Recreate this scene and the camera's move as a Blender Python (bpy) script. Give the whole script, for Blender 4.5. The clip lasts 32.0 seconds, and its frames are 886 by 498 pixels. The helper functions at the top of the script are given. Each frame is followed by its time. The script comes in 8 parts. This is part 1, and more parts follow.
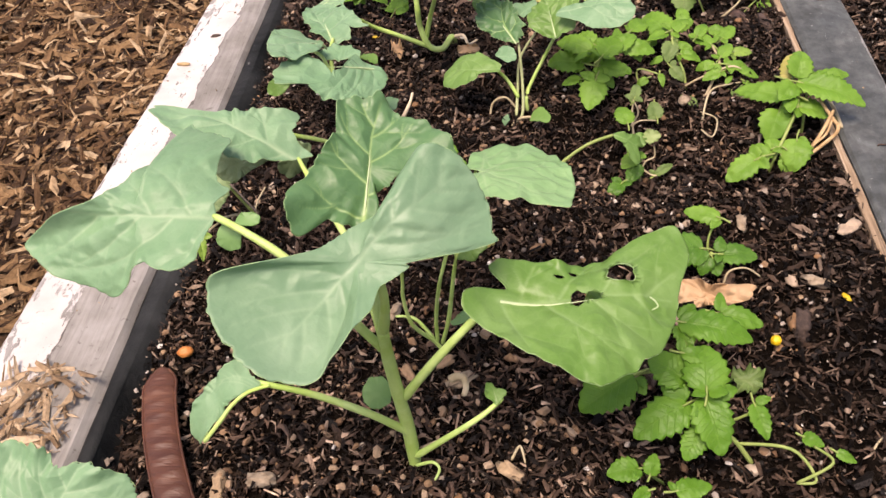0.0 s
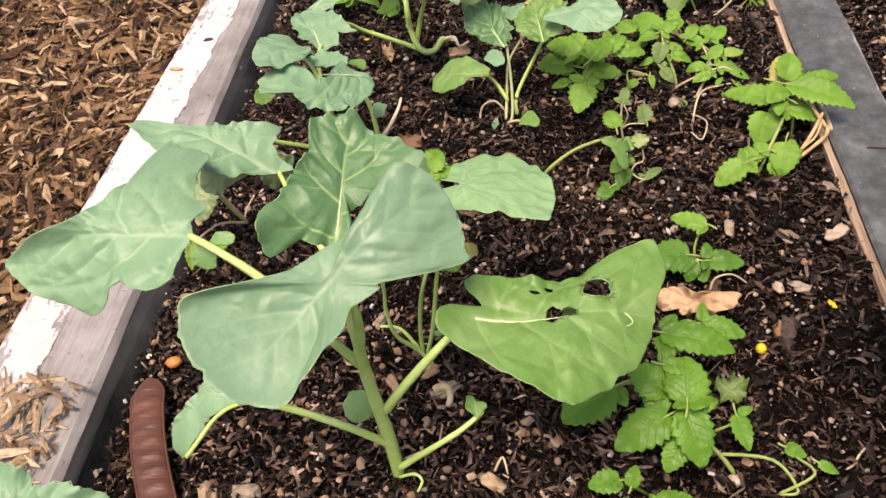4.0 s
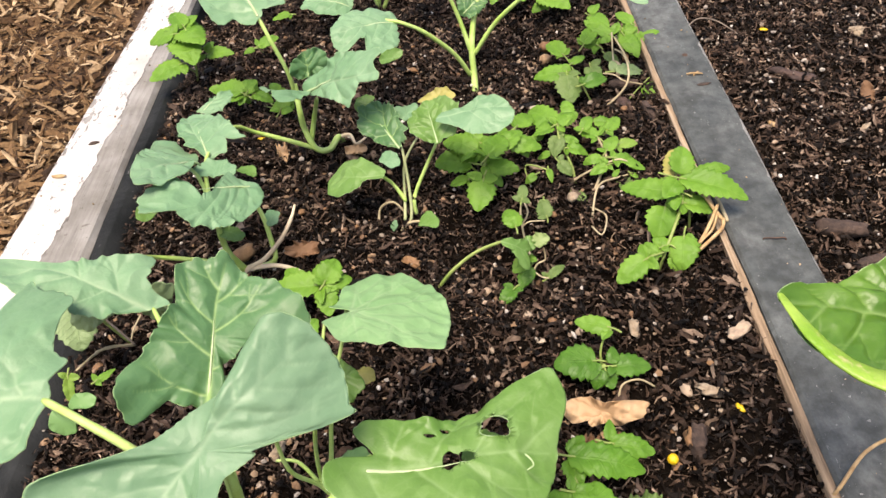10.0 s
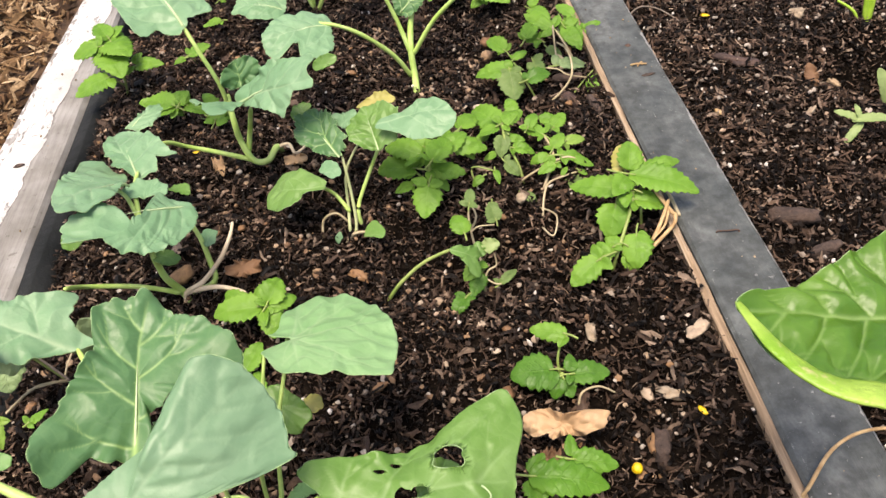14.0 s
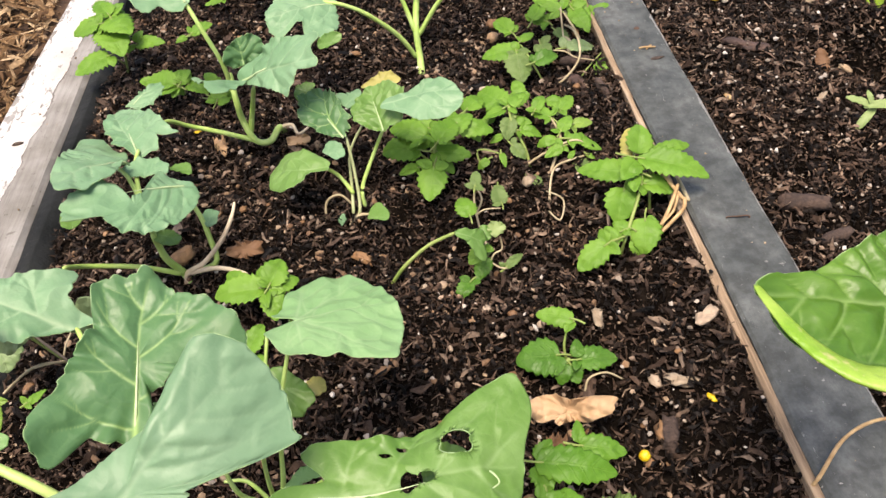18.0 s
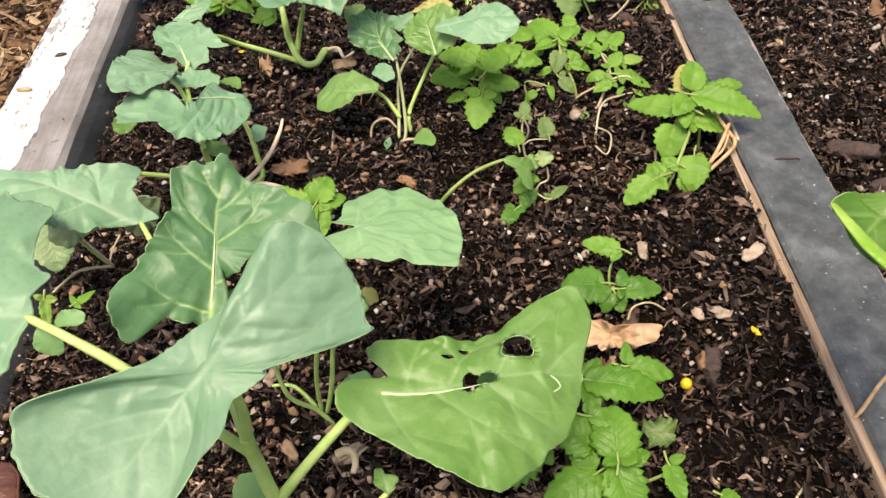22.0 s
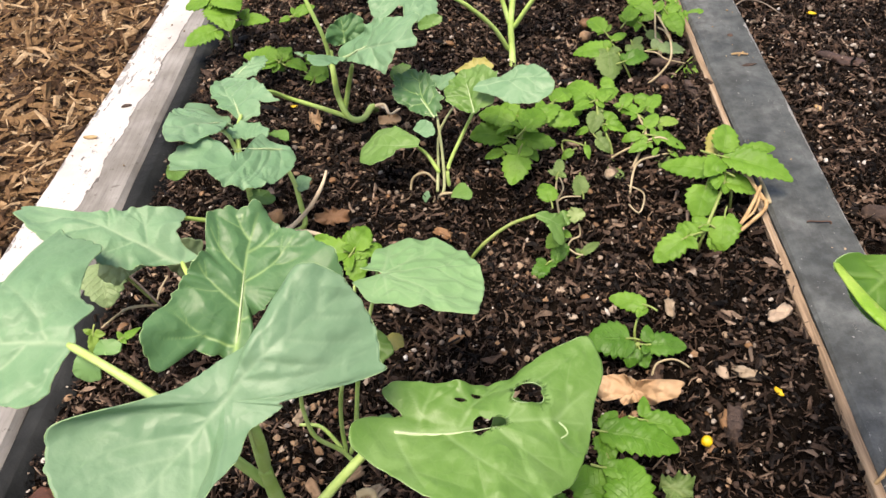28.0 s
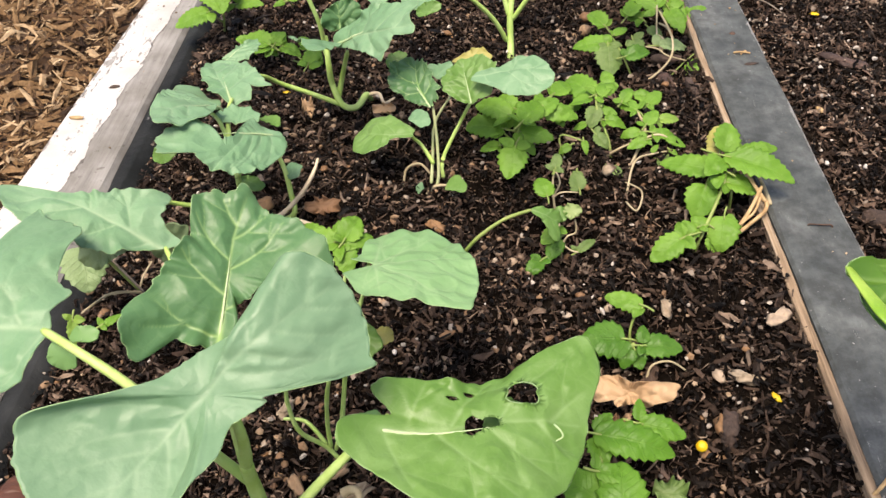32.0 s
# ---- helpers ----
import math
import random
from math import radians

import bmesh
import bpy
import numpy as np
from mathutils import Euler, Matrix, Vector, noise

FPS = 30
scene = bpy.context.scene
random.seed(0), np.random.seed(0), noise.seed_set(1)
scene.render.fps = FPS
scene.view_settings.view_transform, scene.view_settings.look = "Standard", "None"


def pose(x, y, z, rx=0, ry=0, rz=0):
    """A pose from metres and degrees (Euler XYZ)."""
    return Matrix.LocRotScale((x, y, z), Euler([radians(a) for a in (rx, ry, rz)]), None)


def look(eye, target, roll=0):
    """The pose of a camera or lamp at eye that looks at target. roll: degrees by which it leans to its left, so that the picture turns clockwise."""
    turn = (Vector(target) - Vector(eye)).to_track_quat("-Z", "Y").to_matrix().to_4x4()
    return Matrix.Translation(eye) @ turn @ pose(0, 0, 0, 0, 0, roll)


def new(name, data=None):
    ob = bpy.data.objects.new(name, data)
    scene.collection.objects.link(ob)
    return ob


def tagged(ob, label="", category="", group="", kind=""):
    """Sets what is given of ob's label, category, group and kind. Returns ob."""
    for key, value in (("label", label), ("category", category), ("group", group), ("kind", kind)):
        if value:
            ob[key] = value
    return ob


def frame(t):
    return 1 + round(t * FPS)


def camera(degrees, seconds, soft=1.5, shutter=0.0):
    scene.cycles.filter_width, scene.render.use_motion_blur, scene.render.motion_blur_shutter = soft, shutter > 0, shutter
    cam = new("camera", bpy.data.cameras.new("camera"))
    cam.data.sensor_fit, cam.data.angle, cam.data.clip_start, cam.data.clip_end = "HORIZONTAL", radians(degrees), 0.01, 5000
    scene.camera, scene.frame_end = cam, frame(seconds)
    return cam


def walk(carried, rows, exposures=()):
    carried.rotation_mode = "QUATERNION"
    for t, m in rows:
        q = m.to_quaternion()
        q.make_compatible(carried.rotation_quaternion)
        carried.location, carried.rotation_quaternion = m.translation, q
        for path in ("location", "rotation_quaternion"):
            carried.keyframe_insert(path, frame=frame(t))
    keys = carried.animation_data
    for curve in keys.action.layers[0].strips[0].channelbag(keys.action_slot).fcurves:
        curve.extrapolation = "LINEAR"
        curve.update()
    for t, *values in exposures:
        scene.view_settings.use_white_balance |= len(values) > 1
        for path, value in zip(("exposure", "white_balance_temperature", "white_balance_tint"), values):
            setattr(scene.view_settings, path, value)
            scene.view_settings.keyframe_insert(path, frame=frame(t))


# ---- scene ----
cam = camera(55.29, 32.0)
PATH = [
    (0, (0.02016, -0.22370, 0.27783), (-0.02870, 0.05892, -0.00099), -8.50),
    (0.5, (0.01943, -0.22929, 0.27408), (-0.03054, 0.05252, -0.00536), -7.65),
    (1, (0.02690, -0.22382, 0.28168), (-0.02367, 0.05818, 0.00254), -8.33),
    (1.5, (0.02679, -0.22228, 0.28271), (-0.02572, 0.05833, 0.00253), -9.05),
    (2, (0.02748, -0.22548, 0.28307), (-0.02722, 0.05184, 0.00005), -9.15),
    (2.5, (0.02636, -0.22942, 0.28513), (-0.02958, 0.04803, 0.00247), -9.08),
    (4.5, (0.03265, -0.21347, 0.27949), (-0.02093, 0.06515, -0.00247), -10.08),
    (5, (0.02904, -0.21171, 0.27381), (-0.01184, 0.06709, -0.01010), -8.49),
    (5.5, (0.04288, -0.19942, 0.28456), (0.00672, 0.08268, 0.00328), -10.49),
    (6, (0.04996, -0.19286, 0.30025), (0.02051, 0.11308, 0.04425), -9.03),
    (6.5, (0.05523, -0.18775, 0.29749), (0.03211, 0.11617, 0.03846), -9.75),
    (7, (0.05402, -0.18512, 0.29015), (0.03549, 0.11709, 0.02875), -8.91),
    (7.5, (0.04804, -0.18849, 0.28630), (0.03347, 0.11152, 0.02213), -7.29),
    (8, (0.05121, -0.18709, 0.29322), (0.03327, 0.11389, 0.03037), -8.50),
    (8.5, (0.04693, -0.18947, 0.28939), (0.02803, 0.11059, 0.02556), -8.12),
    (9, (0.04699, -0.18959, 0.29059), (0.02794, 0.11027, 0.02655), -8.15),
    (9.5, (0.04510, -0.18807, 0.28736), (0.02712, 0.11071, 0.02202), -7.78),
    (10, (0.04350, -0.18847, 0.28755), (0.02631, 0.11021, 0.02204), -7.64),
    (10.5, (0.04110, -0.18955, 0.28158), (0.02440, 0.10890, 0.01577), -6.96),
    (11, (0.03623, -0.18908, 0.27416), (0.02201, 0.10720, 0.00580), -5.74),
    (11.5, (0.04116, -0.17548, 0.27049), (0.04390, 0.11977, 0.00064), -4.75),
    (12, (0.03209, -0.17171, 0.26654), (0.04529, 0.12113, -0.00562), -4.12),
    (12.5, (0.04041, -0.17293, 0.27371), (0.04925, 0.12226, 0.00393), -6.08),
    (13, (0.04571, -0.17407, 0.28112), (0.04913, 0.12029, 0.01031), -7.69),
    (13.5, (0.04966, -0.17225, 0.28342), (0.05149, 0.12311, 0.01369), -8.60),
    (15.5, (0.04537, -0.17223, 0.27820), (0.04913, 0.12240, 0.00767), -7.29),
    (16, (0.05094, -0.17030, 0.28250), (0.05540, 0.12525, 0.01300), -7.83),
    (16.5, (0.04855, -0.16987, 0.27929), (0.05365, 0.12565, 0.00978), -7.53),
    (17, (0.04706, -0.16991, 0.27856), (0.05167, 0.12461, 0.00793), -7.59),
    (17.5, (0.04563, -0.16897, 0.27572), (0.04850, 0.12325, 0.00259), -7.66),
    (18, (0.04593, -0.16888, 0.27723), (0.04768, 0.12235, 0.00304), -7.82),
    (18.5, (0.04759, -0.17170, 0.28008), (0.04542, 0.11949, 0.00585), -8.44),
    (19, (0.04095, -0.17125, 0.27496), (0.03881, 0.11854, -0.00075), -7.94),
    (19.5, (0.04168, -0.17325, 0.27631), (0.03747, 0.11605, 0.00012), -7.96),
    (20, (0.04033, -0.17509, 0.27589), (0.03626, 0.11428, -0.00024), -7.58),
    (20.5, (0.03884, -0.17432, 0.27425), (0.03519, 0.11379, -0.00321), -7.18),
    (21, (0.03569, -0.17532, 0.27173), (0.03153, 0.11201, -0.00653), -6.73),
    (21.5, (0.03401, -0.17731, 0.27176), (0.02849, 0.10793, -0.00861), -6.48),
    (22, (0.02741, -0.17849, 0.27028), (0.02308, 0.09821, -0.01853), -5.59),
    (22.5, (0.03119, -0.17919, 0.27381), (-0.00212, 0.09454, -0.01595), -10.03),
    (23, (0.02905, -0.17652, 0.27522), (-0.00765, 0.09424, -0.01691), -10.81),
    (23.5, (0.02422, -0.17443, 0.26898), (-0.00993, 0.09628, -0.02351), -9.98),
    (24, (0.02327, -0.17324, 0.26586), (-0.01039, 0.09776, -0.02642), -9.69),
    (24.5, (0.02434, -0.17314, 0.26477), (-0.00838, 0.09902, -0.02653), -9.30),
    (26.5, (0.02884, -0.17342, 0.26545), (-0.00098, 0.10414, -0.02103), -7.55),
    (27, (0.05800, -0.16748, 0.28587), (0.03895, 0.13644, 0.02651), -9.08),
    (27.5, (0.05215, -0.18187, 0.28532), (0.02412, 0.11505, 0.01876), -9.71),
    (28, (0.03829, -0.18850, 0.27556), (0.00975, 0.10728, 0.00779), -6.89),
    (28.5, (0.03722, -0.18503, 0.27242), (0.00939, 0.11010, 0.00387), -6.33),
    (29, (0.04164, -0.17712, 0.27410), (0.01525, 0.11817, 0.00557), -6.78),
    (29.5, (0.05609, -0.17006, 0.28092), (0.04050, 0.12734, 0.01388), -7.92),
    (30, (0.05986, -0.16595, 0.27904), (0.05799, 0.13070, 0.01071), -6.56),
    (30.5, (0.05184, -0.16713, 0.27506), (0.04474, 0.12675, 0.00379), -6.44),
    (31, (0.04127, -0.17893, 0.27133), (0.03235, 0.11482, -0.00002), -4.40),
    (31.5, (0.03841, -0.18264, 0.27055), (0.02604, 0.10985, -0.00203), -3.72),
    (32, (0.03569, -0.18189, 0.26865), (0.01249, 0.11233, -0.00134), -4.61),
]
walk(cam, [(t, look(eye, target, roll)) for t, eye, target, roll in PATH], exposures=[(0, 1.23, 7680, 27), (6, 1.34, 7620, 25), (8, 1.38, 7500, 18), (21, 1.38, 7500, 18), (23, 1.28, 7530, 20), (26.4, 1.2, 7520, 19), (27, 1.31, 7520, 20), (28.3, 1.28, 7500, 18), (30, 1.42, 7500, 19), (31, 1.38, 7500, 18), (32, 1.3, 7480, 17)])

# ---- world and light: bright overcast garden ----
world = bpy.data.worlds.new("sky")
scene.world = world
world.use_nodes = True
wn, wl = world.node_tree.nodes, world.node_tree.links
sky = wn.new("ShaderNodeTexSky")
sky.sky_type = "NISHITA"
sky.sun_disc = False
sky.sun_elevation, sky.sun_rotation = radians(72), radians(202)
sky.air_density, sky.dust_density, sky.ozone_density = 1.0, 3.0, 1.0
wl.new(sky.outputs[0], wn["Background"].inputs[0])
wn["Background"].inputs[1].default_value = 0.1
sun = new("sun", bpy.data.lights.new("sun", "SUN"))
sun.data.energy, sun.data.angle, sun.data.color = 1.9, radians(24), (1.0, 0.95, 0.88)
sun.matrix_world = look((-0.12, -0.3, 1.0), (0, 0, 0))


# ---- materials ----
class Mat:
    def __init__(self, name, rough=0.7, metal=0.0):
        self.m = bpy.data.materials.new(name)
        self.m.use_nodes = True
        self.n, self.l = self.m.node_tree.nodes, self.m.node_tree.links
        self.b = self.n["Principled BSDF"]
        self.b.inputs["Roughness"].default_value = rough
        self.b.inputs["Metallic"].default_value = metal
        self.co = self.n.new("ShaderNodeTexCoord").outputs["Object"]

    def noise(self, scale, detail=4, rough=0.6, vec=None, stretch=None):
        v = vec or self.co
        if stretch:
            mp = self.n.new("ShaderNodeMapping")
            mp.inputs["Scale"].default_value = stretch
            self.l.new(v, mp.inputs["Vector"])
            v = mp.outputs[0]
        t = self.n.new("ShaderNodeTexNoise")
        t.inputs["Scale"].default_value, t.inputs["Detail"].default_value, t.inputs["Roughness"].default_value = scale, detail, rough
        self.l.new(v, t.inputs["Vector"])
        return t.outputs["Fac"]

    def ramp(self, fac, *stops):
        r = self.n.new("ShaderNodeValToRGB")
        e = r.color_ramp.elements
        while len(e) < len(stops):
            e.new(0.5)
        for k, (p, c) in enumerate(stops):
            e[k].position, e[k].color = p, (*c, 1)
        self.l.new(fac, r.inputs[0])
        return r.outputs[0]

    def math(self, op, a, b=None, c=None):
        m = self.n.new("ShaderNodeMath")
        m.operation = op
        for k, v in enumerate((a, b, c)):
            if v is None:
                continue
            if isinstance(v, (int, float)):
                m.inputs[k].default_value = v
            else:
                self.l.new(v, m.inputs[k])
        return m.outputs[0]

    def mix(self, fac, a, b, how="MIX"):
        m = self.n.new("ShaderNodeMix")
        m.data_type, m.blend_type = "RGBA", how
        for k, v in ((0, fac), (6, a), (7, b)):
            if isinstance(v, (int, float)):
                m.inputs[k].default_value = v
            elif isinstance(v, tuple):
                m.inputs[k].default_value = (*v, 1)
            else:
                self.l.new(v, m.inputs[k])
        return m.outputs[2]

    def color(self, c):
        if isinstance(c, tuple):
            self.b.inputs["Base Color"].default_value = (*c, 1)
        else:
            self.l.new(c, self.b.inputs["Base Color"])
        return self

    def rough(self, r):
        self.l.new(r, self.b.inputs["Roughness"])
        return self

    def bump(self, h, dist, strength=1.0):
        b = self.n.new("ShaderNodeBump")
        b.inputs["Distance"].default_value, b.inputs["Strength"].default_value = dist, strength
        self.l.new(h, b.inputs["Height"])
        self.l.new(b.outputs[0], self.b.inputs["Normal"])
        return self

    def island(self):
        return self.n.new("ShaderNodeNewGeometry").outputs["Random Per Island"]

    def each(self):
        return self.n.new("ShaderNodeObjectInfo").outputs["Random"]

    def uv(self):
        s = self.n.new("ShaderNodeSeparateXYZ")
        self.l.new(self.n.new("ShaderNodeUVMap").outputs[0], s.inputs[0])
        return s.outputs[0], s.outputs[1]


def soil_material():
    m = Mat("potting_soil", 0.9)
    m.b.inputs["Specular IOR Level"].default_value = 0.0
    c = m.ramp(m.noise(160, 6), (0.3, (0.0018, 0.0014, 0.0011)), (0.58, (0.009, 0.007, 0.0055)), (0.78, (0.032, 0.025, 0.019)))
    return m.color(c).bump(m.noise(300, 6), 0.003).m


def shred_material(name="soil_shreds", dry=1.0):
    m = Mat(name, 0.5)
    m.b.inputs["Specular IOR Level"].default_value = 0.16
    c = m.ramp(m.island(), (0.0, (0.0012, 0.001, 0.0009)), (0.34, (0.011, 0.0084, 0.0066)), (0.6, (0.046, 0.0315, 0.0235)), (0.88, (0.11, 0.076, 0.057)), (1.0, (0.3, 0.235, 0.18)))
    # dry is a plain brightness factor on the shred colours
    g = m.ramp(m.noise(400, 4), (0.3, (0.62 * dry, 0.61 * dry, 0.6 * dry)), (0.7, (1.42 * dry, 1.4 * dry, 1.37 * dry)))
    patch = m.ramp(m.noise(32, 3, 0.5), (0.35, (0.62, 0.62, 0.63)), (0.65, (1.25, 1.2, 1.15)))
    return m.color(m.mix(1.0, m.mix(1.0, c, g, "MULTIPLY"), patch, "MULTIPLY")).bump(m.noise(900, 3, stretch=(1, 1, 1)), 0.0006).m


def mulch_material(name="bark_mulch"):
    m = Mat(name, 0.8)
    m.b.inputs["Specular IOR Level"].default_value = 0.25
    c = m.ramp(m.island(), (0.0, (0.028, 0.015, 0.008)), (0.35, (0.115, 0.063, 0.029)), (0.7, (0.27, 0.168, 0.082)), (1.0, (0.56, 0.42, 0.26)))
    g = m.ramp(m.noise(300, 4), (0.3, (0.5, 0.49, 0.47)), (0.7, (1.2, 1.2, 1.18)))
    return m.color(m.mix(1.0, c, g, "MULTIPLY")).bump(m.noise(700, 4), 0.0008).m


def ground_material():
    m = Mat("mulch_ground", 0.95)
    c = m.ramp(m.noise(90, 6), (0.3, (0.03, 0.016, 0.008)), (0.6, (0.09, 0.052, 0.026)), (0.8, (0.16, 0.1, 0.054)))
    return m.color(c).bump(m.noise(150, 6), 0.004).m


def peeled_board_material():
    """White paint over weathered timber: peeled off in a ragged strip along the bed, with chips elsewhere."""
    m = Mat("peeling_white_paint_on_timber", 0.6)
    s = m.n.new("ShaderNodeSeparateXYZ")
    m.l.new(m.co, s.inputs[0])
    edge = m.math("ADD", s.outputs[0], m.math("MULTIPLY", m.math("SUBTRACT", m.noise(28, 6, 0.65, stretch=(1, 0.6, 1)), 0.5), 0.022))
    edge = m.math("SUBTRACT", edge, m.math("MULTIPLY", s.outputs[1], 0.048))
    bare = m.math("GREATER_THAN", edge, -0.2075)
    chips = m.math("GREATER_THAN", m.noise(75, 8, 0.75, stretch=(1.2, 0.4, 1)), 0.582)
    rim = m.math("LESS_THAN", edge, -0.2335)
    mask = m.math("MAXIMUM", m.math("MAXIMUM", bare, chips), m.math("MULTIPLY", rim, m.math("GREATER_THAN", m.noise(110, 5), 0.5)))
    paint = m.ramp(m.noise(22, 6), (0.35, (0.57, 0.565, 0.54)), (0.72, (0.39, 0.38, 0.355)))
    grain = m.noise(40, 8, 0.7, stretch=(13, 0.6, 13))
    wood = m.ramp(grain, (0.22, (0.15, 0.147, 0.136)), (0.42, (0.27, 0.266, 0.248)), (0.7, (0.36, 0.356, 0.335)))
    stain = m.ramp(m.noise(16, 6, 0.6), (0.35, (0.5, 0.48, 0.44)), (0.62, (1.0, 1.0, 1.0)))
    specks = m.ramp(m.noise(210, 4, 0.6), (0.64, (1.0, 1.0, 1.0)), (0.7, (0.35, 0.32, 0.28)))
    crack = m.ramp(m.noise(30, 6, 0.7, stretch=(22, 0.35, 22)), (0.33, (0.3, 0.28, 0.25)), (0.38, (1.0, 1.0, 1.0)))
    wood = m.mix(0.8, wood, crack, "MULTIPLY")
    lip = m.math("LESS_THAN", m.math("ABSOLUTE", m.math("ADD", edge, 0.2072)), 0.00045)
    top = m.mix(mask, paint, m.mix(1.0, wood, stain, "MULTIPLY"))
    top = m.mix(m.math("MULTIPLY", lip, m.ramp(m.noise(45, 4), (0.4, (0.1, 0.1, 0.1)), (0.6, (0.85, 0.85, 0.85)))), top, (0.06, 0.05, 0.042))
    m.color(m.mix(0.7, top, specks, "MULTIPLY"))
    h = m.math("ADD", m.math("MULTIPLY", m.math("SUBTRACT", 1.0, mask), 1.0), m.math("MULTIPLY", grain, 0.35))
    return m.bump(h, 0.0006).m


def gray_wood_material():
    m = Mat("weathered_gray_wood", 0.8)
    g = m.noise(50, 5, stretch=(9, 0.35, 9))
    c = m.ramp(g, (0.25, (0.2, 0.175, 0.155)), (0.5, (0.36, 0.33, 0.3)), (0.75, (0.46, 0.43, 0.4)))
    return m.color(c).bump(g, 0.001).m


def black_paint_material():
    m = Mat("black_board_paint", 0.6)
    m.b.inputs["Specular IOR Level"].default_value = 0.1
    c = m.ramp(m.noise(30, 6), (0.35, (0.009, 0.0105, 0.0105)), (0.7, (0.03, 0.033, 0.033)))
    chip = m.math("GREATER_THAN", m.noise(120, 6, 0.7, stretch=(1, 0.4, 1)), 0.66)
    return m.color(m.mix(m.math("MULTIPLY", chip, 0.6), c, (0.16, 0.16, 0.155))).bump(m.noise(140, 5), 0.0011).m


def slate_paint_material():
    """Dark gray paint, mottled and scuffed, with pale flecks where it has worn to the grain."""
    m = Mat("dark_gray_painted_board", 0.5)
    m.b.inputs["Specular IOR Level"].default_value = 0.27
    c = m.ramp(m.noise(24, 8, 0.72, stretch=(1, 0.7, 1)), (0.3, (0.043, 0.051, 0.05)), (0.5, (0.076, 0.086, 0.084)), (0.7, (0.145, 0.158, 0.154)))
    blot = m.ramp(m.noise(95, 6, 0.7), (0.4, (0.7, 0.7, 0.7)), (0.62, (1.3, 1.3, 1.3)))
    c = m.mix(1.0, c, blot, "MULTIPLY")
    sc = m.math("GREATER_THAN", m.noise(150, 7, 0.78, stretch=(2.4, 0.5, 1)), 0.645)
    dots = m.math("GREATER_THAN", m.noise(330, 3, 0.5), 0.7)
    where = m.ramp(m.noise(19, 4), (0.42, (0.1, 0.1, 0.1)), (0.6, (1, 1, 1)))
    worn = m.math("MULTIPLY", m.math("MAXIMUM", sc, dots), where)
    s = m.n.new("ShaderNodeSeparateXYZ")
    m.l.new(m.co, s.inputs[0])
    fray = m.math("MULTIPLY", m.noise(60, 7, 0.75), 0.011)
    rim = m.math("GREATER_THAN", m.math("ADD", s.outputs[0], fray), 0.2)
    near = m.math("LESS_THAN", m.math("SUBTRACT", s.outputs[0], fray), 0.1556)
    worn = m.math("MAXIMUM", worn, m.math("MULTIPLY", m.math("MAXIMUM", rim, near), 0.85))
    m.rough(m.ramp(m.noise(40, 6, 0.7), (0.3, (0.36, 0.36, 0.36)), (0.7, (0.75, 0.75, 0.75))))
    h = m.math("ADD", m.noise(150, 6, 0.6, stretch=(3, 0.6, 1)), m.math("MULTIPLY", worn, -0.5))
    return m.color(m.mix(m.math("MULTIPLY", worn, 0.62), c, (0.42, 0.42, 0.4))).bump(h, 0.0007).m


def raw_edge_material():
    m = Mat("raw_plywood_edge", 0.8)
    g = m.noise(70, 4, stretch=(2, 0.3, 12))
    return m.color(m.ramp(g, (0.28, (0.09, 0.058, 0.033)), (0.5, (0.3, 0.215, 0.135)), (0.75, (0.5, 0.4, 0.29)))).bump(g, 0.0008).m


# The second bed's shreds keep the same colours, 1.22 times as light.
SOIL, SHRED, SHRED_LIGHTER, MULCH, GROUND = soil_material(), shred_material(), shred_material("lighter_soil_shreds", 1.22), mulch_material(), ground_material()
# Shreds round the large kale: the same colours at twice the brightness.
SHRED_PALE = shred_material("pale_soil_shreds", 2.0)
PEELED, GRAYWOOD, BLACK, SLATE, RAWEDGE = peeled_board_material(), gray_wood_material(), black_paint_material(), slate_paint_material(), raw_edge_material()


# ---- building helpers ----
def mesh_from(name, verts, faces, mat, smooth=False, uvs=None):
    me = bpy.data.meshes.new(name)
    me.from_pydata([tuple(v) for v in verts], [], faces)
    me.materials.append(mat)
    if smooth:
        me.polygons.foreach_set("use_smooth", [True] * len(me.polygons))
    if uvs is not None:
        layer = me.uv_layers.new(name="UVMap")
        idx = np.empty(len(me.loops), int)
        me.loops.foreach_get("vertex_index", idx)
        layer.data.foreach_set("uv", np.asarray(uvs, float)[idx].ravel())
    me.update()
    return me


def thing(name, me=None, loc=(0, 0, 0)):
    ob = new(name, me)
    ob.location = loc
    return ob


def part(name, me, parent, label=""):
    ob = new(name, me)
    ob.parent = parent
    if label:
        ob["label"] = label
    return ob


def box_verts(x0, x1, y0, y1, z0, z1):
    return [(x, y, z) for z in (z0, z1) for y in (y0, y1) for x in (x0, x1)]


BOX_FACES = [(0, 2, 3, 1), (4, 5, 7, 6), (0, 1, 5, 4), (2, 6, 7, 3), (0, 4, 6, 2), (1, 3, 7, 5)]


